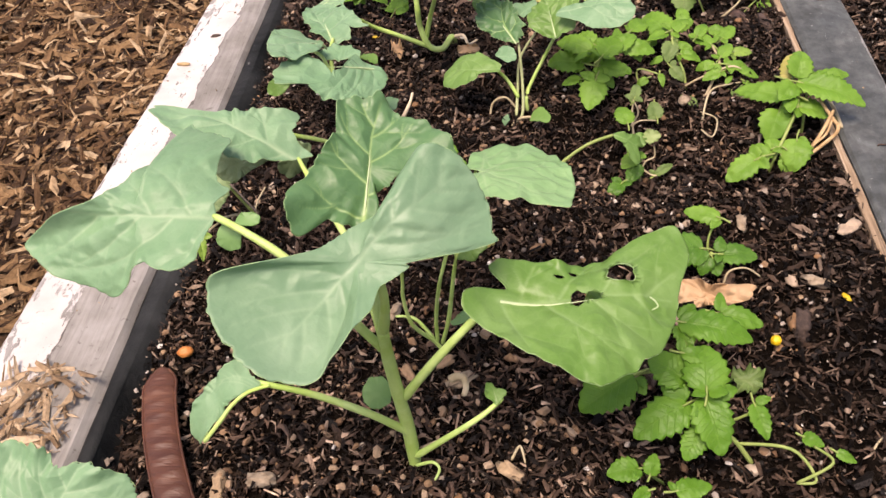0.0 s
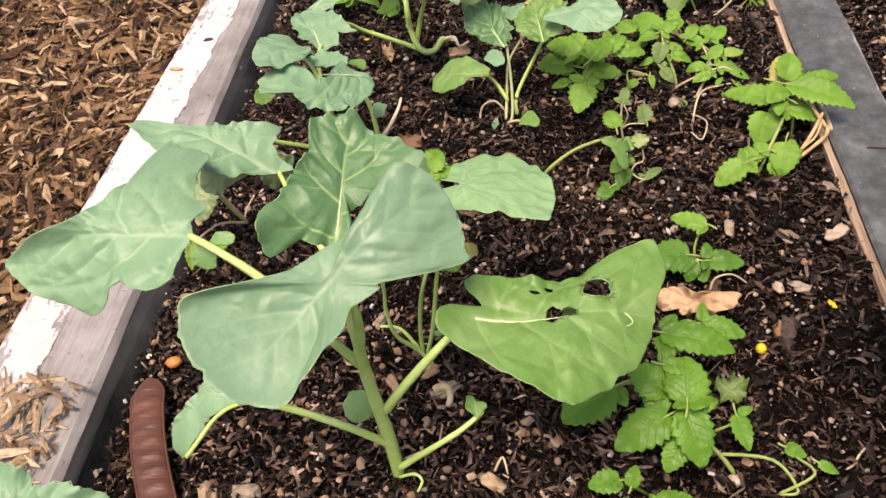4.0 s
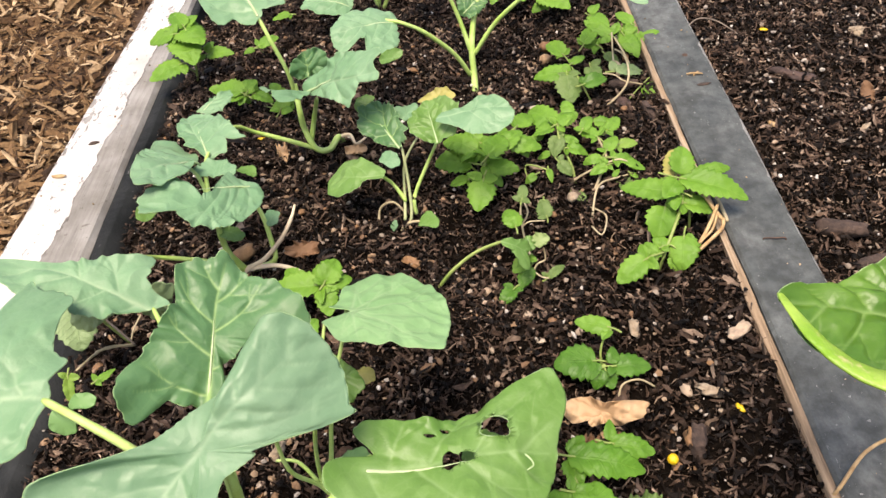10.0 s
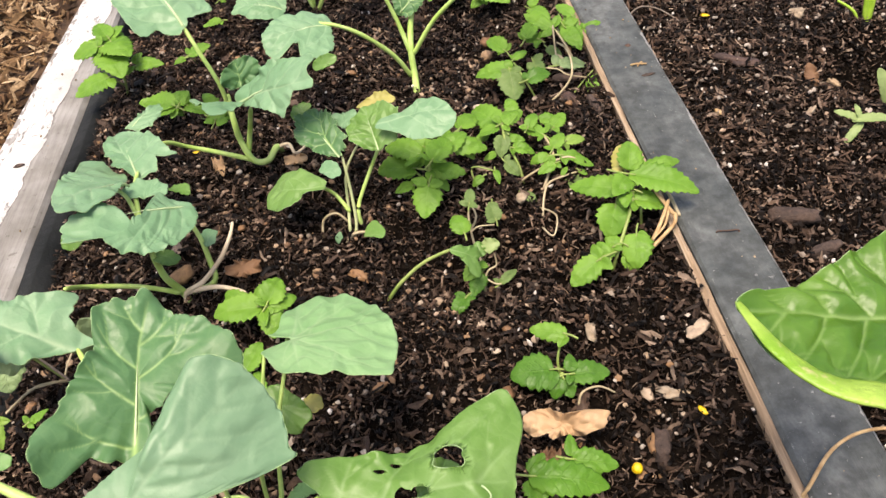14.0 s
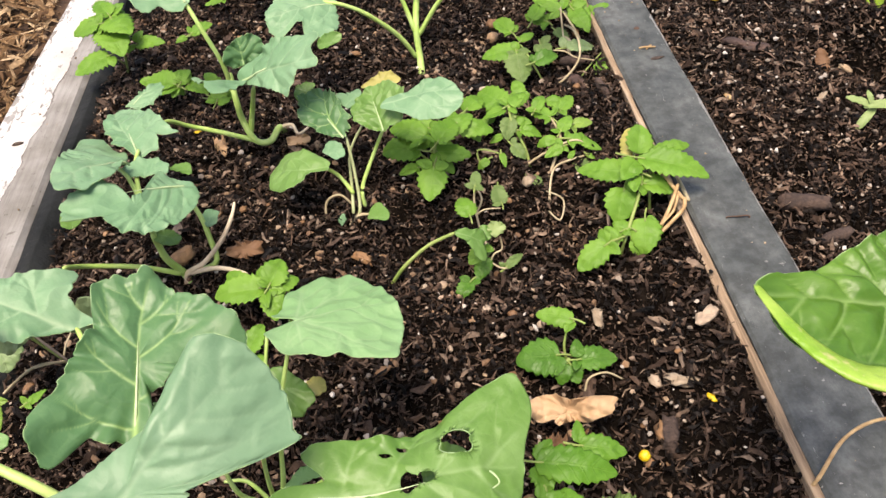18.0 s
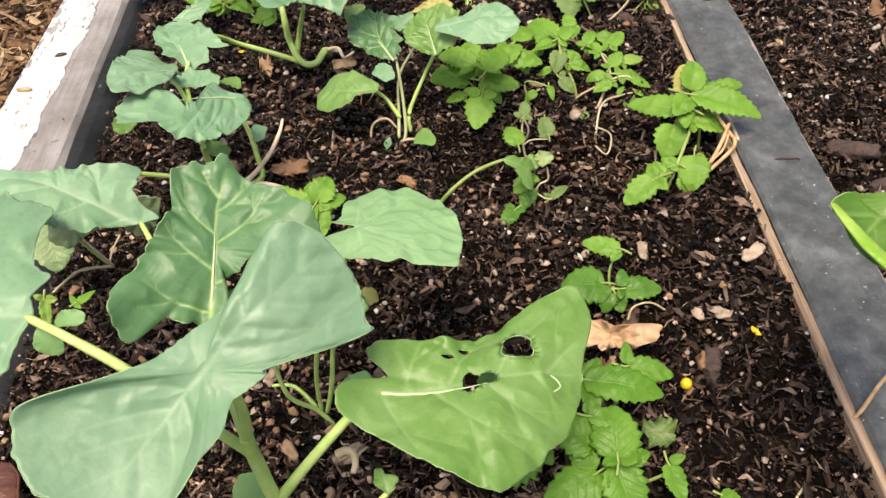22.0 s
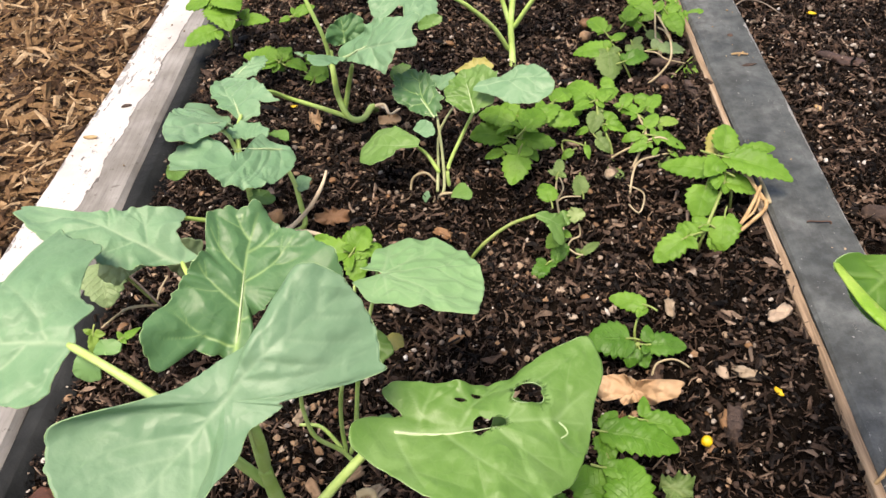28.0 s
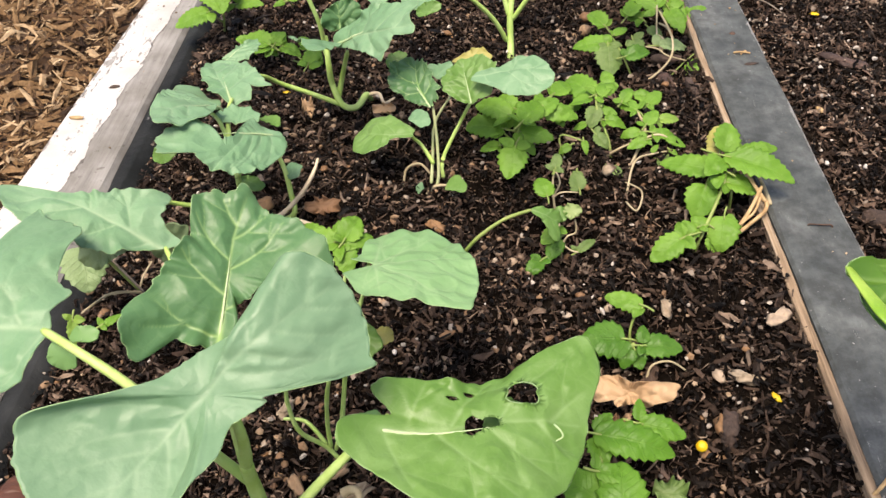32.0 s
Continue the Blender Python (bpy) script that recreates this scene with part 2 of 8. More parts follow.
def rough_board(name, x0, x1, y0, y1, z0, z1, mat, wear=0.0012, bevel=0.003, seed=0, steps=120, inner=None, smooth=False):
    """A long board along y with softened, slightly uneven edges."""
    first = bevel if inner is None else inner
    prof = [(x0, z0), (x0, z1 - first), (x0 + first, z1), ((x0 + x1) / 2, z1 + 0.0004), (x1 - bevel, z1), (x1, z1 - bevel), (x1, z0)]
    verts, faces, n = [], [], len(prof)
    for k in range(steps + 1):
        y = y0 + (y1 - y0) * k / steps
        for j, (x, z) in enumerate(prof):
            q = Vector((x * 40 + seed * 7.3, y * 22, z * 40 + j * 0.35))
            d = noise.noise(q) * wear + noise.noise(q * 4.1) * wear * 0.4
            verts.append((x + d * (0 if j == 3 else 1), y, z + d * 0.7 * (z > z0)))
    for k in range(steps):
        for j in range(n - 1):
            a = k * n + j
            faces.append((a, a + 1, a + n + 1, a + n))
    faces.append(tuple(range(n)))
    faces.append(tuple(steps * n + j for j in range(n - 1, -1, -1)))
    return mesh_from(name, verts, faces, mat, smooth)


def soil_height(x, y):
    """Height of the bed's soil: low along the white board, a shallow hollow in the middle."""
    z = -0.004 - 0.011 * min(1.0, max(0.0, (-x - 0.06) / 0.1))
    z += 0.009 * min(1.0, max(0.0, (x - 0.11) / 0.045))
    z -= 0.019 * math.exp(-(((x - 0.06) / 0.03) ** 2 + ((y - 0.13) / 0.026) ** 2))
    z -= 0.014 * math.exp(-(((x - 0.067) / 0.022) ** 2 + ((y - (-0.056)) / 0.018) ** 2))
    z += 0.004 * noise.noise(Vector((x * 14, y * 14, 0.3))) + 0.0034 * noise.noise(Vector((x * 45, y * 45, 2.0))) + 0.003 * noise.noise(Vector((x * 110, y * 110, 7.0)))
    return z


def side_height(x, y):
    z = -0.009 - 0.02 * min(1.0, max(0.0, (x - 0.2) / 0.25))
    z -= 0.04 * math.exp(-(((x - 0.345) / 0.042) ** 2 + ((y - 0.268) / 0.034) ** 2) ** 1.5)
    return z + 0.005 * noise.noise(Vector((x * 12, y * 12, 5.3))) + 0.0034 * noise.noise(Vector((x * 45, y * 45, 8.0))) + 0.0026 * noise.noise(Vector((x * 110, y * 110, 1.0)))


def mulch_height(x, y):
    out = max((-x - 0.8) / 0.28, (y - 1.22) / 0.26, (-y - 0.42) / 0.26, 0.0)
    return -0.018 - 0.085 * min(1.0, out) + 0.006 * noise.noise(Vector((x * 9, y * 9, 11.3))) + 0.003 * noise.noise(Vector((x * 30, y * 30, 3.0)))


def sheet(name, x0, x1, y0, y1, nx, ny, height, mat):
    verts = [(x0 + (x1 - x0) * i / nx, y0 + (y1 - y0) * j / ny, 0) for j in range(ny + 1) for i in range(nx + 1)]
    verts = [(x, y, height(x, y)) for x, y, _ in verts]
    faces = [(j * (nx + 1) + i, j * (nx + 1) + i + 1, (j + 1) * (nx + 1) + i + 1, (j + 1) * (nx + 1) + i) for j in range(ny) for i in range(nx)]
    return mesh_from(name, verts, faces, mat, smooth=True)


def scatter(name, n, x0, x1, y0, y1, height, mat, lo, hi, aspect, thick, seed, lift=0.0005, tilt=0.5, bias=1.6, pile=0.0, bend=0.14):
    """Many torn flakes in one mesh: each a bent, three-sided splinter with blunt or pointed ends."""
    rng = np.random.default_rng(seed)
    verts = np.empty((n, 9, 3))
    px, py = rng.uniform(x0, x1, n), rng.uniform(y0, y1, n)
    ln = lo + (hi - lo) * rng.random(n) ** bias
    wd = ln * (aspect[0] + (aspect[1] - aspect[0]) * rng.random(n) ** 1.3)
    th = np.maximum(wd * rng.uniform(*thick, n), 0.0004)
    yaw, pit, rol = rng.uniform(0, 2 * math.pi, n), rng.normal(0, tilt, n), rng.normal(0, tilt, n)
    z = np.array([height(a, b) for a, b in zip(px, py)]) + lift + rng.random(n) * th + pile * rng.random(n) ** 2
    c, s = np.cos(yaw), np.sin(yaw)
    side, arch = rng.normal(0, bend, n) * ln, rng.normal(0, bend * 0.7, n) * ln
    wide = (rng.uniform(0.1, 0.9, n), rng.uniform(0.8, 1.1, n), rng.uniform(0.1, 0.9, n))
    for k in range(9):
        st, cor = divmod(k, 3)
        a = (st - 1) * ln / 2 * rng.uniform(0.8, 1.0, n) + (rng.uniform(-0.2, 0.2, n) * ln if st == 1 else 0)
        b = ((-0.5, 0.5, 0.0)[cor] + rng.uniform(-0.14, 0.14, n)) * wd * wide[st] + (side if st == 1 else 0)
        w = ((-0.3, -0.3, 0.7)[cor] + rng.uniform(-0.2, 0.2, n)) * th * (1.0 if st == 1 else 0.7) + (arch if st == 1 else 0)
        d = w + a * np.sin(pit) + b * np.sin(rol)
        a = a * np.cos(pit)
        verts[:, k] = np.stack([px + a * c - b * s, py + a * s + b * c, z + d], 1)
    quads = np.array([(0, 1, 4, 3), (1, 2, 5, 4), (2, 0, 3, 5), (3, 4, 7, 6), (4, 5, 8, 7), (5, 3, 6, 8)])
    caps = np.array([(2, 1, 0), (6, 7, 8)])
    base = np.arange(n)[:, None, None] * 9
    return mesh_from(name, verts.reshape(-1, 3).tolist(), (base + quads).reshape(-1, 4).tolist() + (base + caps).reshape(-1, 3).tolist(), mat)


def grains(name, n, x0, x1, y0, y1, height, mat, lo, hi, seed, bias=2.2, squash=0.75, pile=0.0):
    """Many small rounded, uneven grains in one mesh."""
    rng = np.random.default_rng(seed)
    g = (1 + 5 ** 0.5) / 2
    ico = np.array([(-1, g, 0), (1, g, 0), (-1, -g, 0), (1, -g, 0), (0, -1, g), (0, 1, g), (0, -1, -g), (0, 1, -g), (g, 0, -1), (g, 0, 1), (-g, 0, -1), (-g, 0, 1)]) / 1.9
    tri = np.array([(0, 11, 5), (0, 5, 1), (0, 1, 7), (0, 7, 10), (0, 10, 11), (1, 5, 9), (5, 11, 4), (11, 10, 2), (10, 7, 6), (7, 1, 8), (3, 9, 4), (3, 4, 2), (3, 2, 6), (3, 6, 8), (3, 8, 9), (4, 9, 5), (2, 4, 11), (6, 2, 10), (8, 6, 7), (9, 8, 1)])
    px, py = rng.uniform(x0, x1, n), rng.uniform(y0, y1, n)
    r = (lo + (hi - lo) * rng.random(n) ** bias) / 2
    z = np.array([height(a, b) for a, b in zip(px, py)]) + r * 0.5 + pile * rng.random(n) ** 1.3
    yaw = rng.uniform(0, 6.28, n)
    c, s = np.cos(yaw), np.sin(yaw)
    sx, sy = rng.uniform(0.75, 1.35, n), rng.uniform(0.6, 1.0, n)
    verts = np.empty((n, 12, 3))
    for k in range(12):
        w = r * rng.uniform(0.55, 1.2, n)
        a, b = ico[k, 0] * w * sx, ico[k, 1] * w * sy
        verts[:, k] = np.stack([px + a * c - b * s, py + a * s + b * c, z + ico[k, 2] * w * squash], 1)
    return mesh_from(name, verts.reshape(-1, 3).tolist(), (np.arange(n)[:, None, None] * 12 + tri).reshape(-1, 3).tolist(), mat)


# ---- the setting ----
def ground_z(x, y):
    r = math.hypot(x, y)
    return -0.085 if r < 3 else -0.085 + 0.1 * noise.noise(Vector((x * 0.05, y * 0.05, 0)))


ground = tagged(thing("ground", sheet("ground", -300, 300, -300, 300, 60, 60, ground_z, GROUND)), "brown bark mulch ground around the raised beds", "ground", kind="structure")
path_bed = tagged(thing("mulch_path", sheet("mulch_path", -1.1, -0.205, -0.7, 1.5, 60, 120, mulch_height, GROUND)), "path of brown shredded bark mulch beside the raised bed", "path", kind="structure")
soil = tagged(thing("soil_bed", sheet("soil_bed", -0.176, 0.164, -0.7, 1.2, 170, 900, soil_height, SOIL)), "dark moist potting soil with bark and perlite in the raised bed", "soil", kind="structure")
side_soil = tagged(thing("soil_bed_second", sheet("soil_bed_second", 0.19, 1.0, -0.7, 1.2, 130, 320, side_height, SOIL)), "dark potting soil of the second bed beyond the gray board", "soil", kind="structure")

left_wall = tagged(thing("bed_wall_white"), "weathered white-painted timber wall of the raised bed", "bed wall", kind="structure")
timber = rough_board("timber", -0.229, -0.1742, -0.7, 1.2, -0.09, -0.0075, PEELED, wear=0.0016, bevel=0.003, seed=1, steps=240)
for v in timber.vertices:
    v.co.x += 0.047 * (v.co.y - 0.17) * (-0.1742 - v.co.x) / 0.0548
part("timber", timber, left_wall, "timber with peeling white paint and a bare gray strip")
part("black_liner", rough_board("black_liner", -0.1741, -0.1585, -0.7, 1.2, -0.09, -0.0088, BLACK, wear=0.0025, bevel=0.0075, inner=0.0012, seed=3, smooth=True), left_wall, "black painted inner face")
right_wall = tagged(thing("bed_wall_gray"), "dark gray painted board between the two beds with a raw wood edge", "bed wall", kind="structure")
part("gray_board", rough_board("gray_board", 0.1625, 0.1955, -0.7, 1.2, -0.09, 0.012, SLATE, wear=0.0006, bevel=0.0015, seed=4), right_wall, "dark gray painted board top")
part("raw_edge", rough_board("raw_edge", 0.1588, 0.1622, -0.7, 1.2, -0.09, 0.0108, RAWEDGE, wear=0.0006, bevel=0.0008, seed=5, steps=600), right_wall, "raw light brown wood edge")
for name, x0, x1, y0, y1 in (("bed_wall_far", -0.229, 1.03, 1.2, 1.235), ("bed_wall_near", -0.229, 1.03, -0.735, -0.7), ("bed_wall_outer", 1.0, 1.03, -0.7, 1.2)):
    tagged(thing(name, mesh_from(name, box_verts(x0, x1, y0, y1, -0.09, 0.0), BOX_FACES, GRAYWOOD)), "weathered timber wall closing the raised bed", "bed wall", kind="structure")



# ---- leaf and stem materials ----
def leaf_material(name, dark, base, pale, vein, rough=0.5, vein_mix=0.5, quilt=1.0, glow=0.25, ribs=0, ribbed=0.5, net_mix=0.1, gloss=0.4, net_scale=170):
    """A leaf: mottled tone, pale veins (drawn along the mesh's own vein lines, or as ribs along the blade), a fine net, a waxy gloss."""
    m = Mat(name, rough)
    m.b.inputs["Specular IOR Level"].default_value = gloss
    at = m.n.new("ShaderNodeAttribute")
    at.attribute_name = "vein"
    own = at.outputs["Fac"]
    vo = m.n.new("ShaderNodeTexVoronoi")
    vo.feature = "DISTANCE_TO_EDGE"
    vo.inputs["Scale"].default_value = net_scale
    warp = m.n.new("ShaderNodeVectorMath")
    warp.operation = "MULTIPLY_ADD"
    tn = m.n.new("ShaderNodeTexNoise")
    tn.inputs["Scale"].default_value = net_scale * 0.7
    m.l.new(m.co, tn.inputs["Vector"])
    m.l.new(tn.outputs["Color"], warp.inputs[0])
    warp.inputs[1].default_value = (0.7 / net_scale,) * 3
    m.l.new(m.co, warp.inputs[2])
    m.l.new(warp.outputs[0], vo.inputs["Vector"])
    cell = m.math("MINIMUM", m.math("MULTIPLY", vo.outputs["Distance"], 2.2), 1.0)
    net = m.math("MULTIPLY", m.math("SUBTRACT", 1.0, m.math("MINIMUM", m.math("MULTIPLY", vo.outputs["Distance"], 9.0), 1.0)), net_mix)
    lines = m.math("MAXIMUM", own, net)
    h = m.math("MULTIPLY", cell, 0.07)
    if ribs:
        u, v = m.uv()
        q = m.math("ABSOLUTE", m.math("SUBTRACT", u, 0.5))
        ph = m.math("SUBTRACT", m.math("MULTIPLY", v, ribs), m.math("MULTIPLY", q, ribs * 0.85))
        d = m.math("ABSOLUTE", m.math("SUBTRACT", m.math("FRACT", ph), 0.5))
        side = m.math("MAXIMUM", m.math("SUBTRACT", 1.0, m.math("MULTIPLY", d, 11.0)), 0.0)
        mid = m.math("MAXIMUM", m.math("SUBTRACT", 1.0, m.math("DIVIDE", q, m.math("ADD", 0.008, m.math("MULTIPLY", m.math("SUBTRACT", 1.0, v), 0.014)))), 0.0)
        lines = m.math("MAXIMUM", lines, m.math("MAXIMUM", mid, m.math("MULTIPLY", side, ribbed)))
        h = m.math("ADD", h, m.math("MULTIPLY", m.math("SUBTRACT", 1.0, m.math("MAXIMUM", mid, side)), 0.1))
    lines = m.math("MINIMUM", lines, 1.0)
    tone = m.ramp(m.noise(30, 5, 0.6), (0.3, dark), (0.5, base), (0.72, pale))
    tone = m.mix(m.math("MULTIPLY", m.each(), 0.3), tone, pale)
    c = m.mix(m.math("MULTIPLY", lines, vein_mix), tone, vein)
    m.color(c)
    m.rough(m.ramp(m.noise(60, 4), (0.3, (rough - 0.08,) * 3), (0.7, (rough + 0.1,) * 3)))
    fine = m.math("ADD", m.math("MULTIPLY", m.noise(90, 4), 0.42), m.math("MULTIPLY", m.noise(420, 4, 0.6), 0.12))
    m.bump(m.math("ADD", h, fine), 0.0009 * quilt)
    tr = m.n.new("ShaderNodeBsdfTranslucent")
    m.l.new(m.mix(1.0, c, (1.0, 1.0, 0.35), "MULTIPLY"), tr.inputs[0])
    mx = m.n.new("ShaderNodeMixShader")
    mx.inputs[0].default_value = glow
    m.l.new(m.b.outputs[0], mx.inputs[1])
    m.l.new(tr.outputs[0], mx.inputs[2])
    m.l.new(mx.outputs[0], m.n["Material Output"].inputs[0])
    return m.m


def stem_material(name, a, b, rough=0.45):
    m = Mat(name, rough)
    return m.color(m.ramp(m.noise(90, 4, stretch=(1, 1, 1)), (0.35, a), (0.65, b))).bump(m.noise(600, 3), 0.0003).m


KALE = leaf_material("kale_leaf_blue_green", (0.124, 0.278, 0.128), (0.165, 0.33, 0.17), (0.22, 0.39, 0.222), (0.4, 0.55, 0.35), 0.47, 0.55, 1.3, 0.22, gloss=0.5, net_scale=260)
KALE_PLAIN = leaf_material("kale_leaf_waxy", (0.112, 0.245, 0.122), (0.152, 0.292, 0.16), (0.21, 0.355, 0.213), (0.34, 0.48, 0.31), 0.48, 0.4, 1.3, 0.2, gloss=0.5, net_scale=230)
KALE_DARK = leaf_material("kale_leaf_dark", (0.05, 0.146, 0.046), (0.074, 0.194, 0.068), (0.114, 0.25, 0.108), (0.36, 0.55, 0.2), 0.44, 0.95, 1.3, 0.22, net_mix=0.04, gloss=0.5, net_scale=240)
KALE_LIGHT = leaf_material("kale_leaf_yellow_green", (0.09, 0.225, 0.03), (0.13, 0.28, 0.055), (0.19, 0.35, 0.105), (0.42, 0.57, 0.3), 0.44, 0.38, 1.2, 0.28, gloss=0.5, net_scale=260)
KALE_PALE = leaf_material("kale_leaf_pale_mint", (0.16, 0.345, 0.125), (0.205, 0.4, 0.165), (0.25, 0.45, 0.21), (0.46, 0.6, 0.38), 0.46, 0.34, 0.9, 0.26, gloss=0.45, net_scale=300)
KALE_NET = leaf_material("pebbled_gray_green_leaf", (0.15, 0.235, 0.1), (0.2, 0.3, 0.14), (0.26, 0.36, 0.19), (0.3, 0.4, 0.22), 0.5, 0.4, 2.2, 0.25, net_mix=0.5, net_scale=420)
COTY = leaf_material("seed_leaf", (0.13, 0.285, 0.085), (0.16, 0.33, 0.11), (0.19, 0.37, 0.135), (0.2, 0.37, 0.14), 0.45, 0.1, 0.6, 0.22, net_mix=0.0)
CHARD = leaf_material("bright_green_leaf", (0.028, 0.115, 0.007), (0.058, 0.172, 0.012), (0.12, 0.27, 0.028), (0.32, 0.48, 0.17), 0.4, 0.65, 1.5, 0.3, net_mix=0.05, gloss=0.6, net_scale=140)
YELLOWED = leaf_material("yellowing_leaf", (0.3, 0.3, 0.06), (0.42, 0.4, 0.11), (0.5, 0.45, 0.19), (0.5, 0.5, 0.22), 0.5, 0.3)
BALM = leaf_material("balm_leaf", (0.085, 0.23, 0.014), (0.135, 0.315, 0.028), (0.215, 0.41, 0.06), (0.22, 0.4, 0.1), 0.5, 0.35, 1.1, 0.3, 7, ribbed=0.38, net_scale=520)
# Darker BALM for balm_h: shade under the holed leaf put into the colour.
BALM_SHADED = leaf_material("balm_leaf_shaded", (0.055, 0.18, 0.01), (0.088, 0.245, 0.016), (0.145, 0.325, 0.034), (0.15, 0.31, 0.05), 0.48, 0.35, 1.2, 0.28, 7, ribbed=0.38, net_scale=520)
BALM_LIGHT = leaf_material("balm_leaf_light", (0.15, 0.3, 0.035), (0.22, 0.385, 0.06), (0.29, 0.45, 0.1), (0.33, 0.48, 0.15), 0.46, 0.3, 1.2, 0.3, 7, net_scale=520)
BALM_DEEP = leaf_material("balm_leaf_deep", (0.035, 0.13, 0.008), (0.062, 0.185, 0.015), (0.1, 0.25, 0.03), (0.15, 0.3, 0.06), 0.46, 0.3, 1.4, 0.25, 7, net_scale=520)
BALM_GRAY = leaf_material("balm_leaf_gray_green", (0.17, 0.275, 0.105), (0.225, 0.34, 0.145), (0.29, 0.41, 0.2), (0.33, 0.44, 0.24), 0.5, 0.45, 2.4, 0.25, 7, net_mix=0.45, net_scale=420)
BALM_DULL = leaf_material("balm_leaf_dull", (0.085, 0.165, 0.035), (0.13, 0.225, 0.058), (0.19, 0.285, 0.1), (0.27, 0.33, 0.15), 0.55, 0.3, 1.3, 0.25, 7, net_scale=520)
PALE_SEEDLING = leaf_material("pale_yellow_seedling_leaf", (0.19, 0.29, 0.08), (0.26, 0.36, 0.13), (0.34, 0.44, 0.2), (0.4, 0.5, 0.25), 0.5, 0.3)
DRYLEAF = leaf_material("dry_tan_leaf", (0.34, 0.2, 0.1), (0.47, 0.305, 0.165), (0.6, 0.44, 0.275), (0.4, 0.24, 0.12), 0.65, 0.3, 2.0, 0.15)
DRYDARK = leaf_material("dry_brown_leaf", (0.1, 0.05, 0.025), (0.17, 0.09, 0.045), (0.24, 0.14, 0.075), (0.13, 0.07, 0.035), 0.7, 0.3, 2.0, 0.1)
STEM = stem_material("kale_stem", (0.34, 0.52, 0.11), (0.45, 0.62, 0.21))
RIM = stem_material("pale_leaf_rim", (0.25, 0.4, 0.16), (0.32, 0.47, 0.23))
RIB = stem_material("kale_rib", (0.34, 0.47, 0.22), (0.45, 0.57, 0.33))
BLUSH = stem_material("pale_mauve_stem", (0.36, 0.42, 0.2), (0.46, 0.5, 0.28))
SHOOT = stem_material("bright_green_shoot", (0.24, 0.44, 0.03), (0.36, 0.55, 0.07))
TWIG = stem_material("gray_twig", (0.13, 0.1, 0.075), (0.24, 0.2, 0.16), 0.7)
ROOT = stem_material("pale_root", (0.54, 0.43, 0.28), (0.7, 0.6, 0.43), 0.6)
ROLL = Mat("lime_rolled_margin", 0.42)
ROLL.color(ROLL.mix(ROLL.ramp(ROLL.noise(75, 4, 0.6, stretch=(1, 1, 1)), (0.56, (0, 0, 0)), (0.63, (0.8, 0.8, 0.8))), ROLL.ramp(ROLL.noise(60, 4), (0.35, (0.15, 0.31, 0.02)), (0.65, (0.28, 0.42, 0.07))), (0.55, 0.42, 0.27))).bump(ROLL.noise(150, 4), 0.0012)

PALESTEM = stem_material("pale_dry_stem", (0.33, 0.27, 0.15), (0.5, 0.43, 0.28), 0.6)
BALMSTEM = stem_material("balm_stem", (0.16, 0.25, 0.05), (0.27, 0.34, 0.1), 0.55)


# ---- plant helpers ----
def plant(name, base, label, category, group=""):
    ob = new(name)
    ob.location, ob.empty_display_size = base, 0.01
    return tagged(ob, label, category, group)


def spline(vals, s):
    """Catmull-Rom through vals at s in 0..1."""
    n = len(vals) - 1
    f = min(max(s, 0.0), 1.0) * n
    k = min(int(f), n - 1)
    t = f - k
    p1, p2 = vals[k], vals[k + 1]
    p0, p3 = vals[max(k - 1, 0)], vals[min(k + 2, n)]
    return 0.5 * (2 * p1 + (p2 - p0) * t + (2 * p0 - 5 * p1 + 4 * p2 - p3) * t * t + (3 * p1 - p0 - 3 * p2 + p3) * t ** 3)


def axes_at(base, tip, normal):
    a = (Vector(tip) - Vector(base))
    ln = a.length
    a.normalize()
    n = Vector(normal)
    n = (n - a * n.dot(a)).normalized()
    y = n.cross(a)
    m = Matrix((a, y, n)).transposed().to_4x4()
    m.translation = base
    return m, ln


def thick_sheet(name, grid, uv, keep, mat, thick, closed=False):
    """A thin solid leaf from a grid of points (rings, when closed): upper and lower skin, and a rim round edges and holes."""
    nv, nu = len(grid), len(grid[0])
    g = np.array(grid)
    if closed:
        w = np.concatenate([g[:, -1:], g, g[:, :1]], axis=1)
        du = (w[:, 2:] - w[:, :-2]) / 2
    else:
        du = np.gradient(g, axis=1)
    nn = np.cross(np.gradient(g, axis=0), du)
    nn /= np.maximum(np.linalg.norm(nn, axis=2, keepdims=True), 1e-12)
    if nn[:, :, 2].mean() < 0:
        nn = -nn
    verts = np.concatenate([(g + nn * thick / 2).reshape(-1, 3), (g - nn * thick / 2).reshape(-1, 3)])
    off, top, edges = nv * nu, [], {}

    def add(f):
        top.append(f)
        for k in range(len(f)):
            e = (f[k], f[(k + 1) % len(f)])
            if (e[1], e[0]) in edges:
                del edges[(e[1], e[0])]
            else:
                edges[e] = 1

    for j in range(nv - 1):
        for i in range(nu if closed else nu - 1):
            i2 = (i + 1) % nu
            if keep is not None and not keep((uv[j][i], uv[j][i2], uv[j + 1][i2], uv[j + 1][i])):
                continue
            add((j * nu + i, j * nu + i2, (j + 1) * nu + i2, (j + 1) * nu + i))
    if closed and (keep is None or keep([uv[0][0]] * 4)):
        add(tuple(range(nu - 1, -1, -1)))
    faces = list(top) + [tuple(q + off for q in reversed(f)) for f in top] + [(b, a, a + off, b + off) for a, b in edges]
    uvs = np.array(uv).reshape(-1, 2)
    me = mesh_from(name, verts.tolist(), faces, mat, smooth=True, uvs=np.concatenate([uvs, uvs]))
    return me


leaf_count = [0]


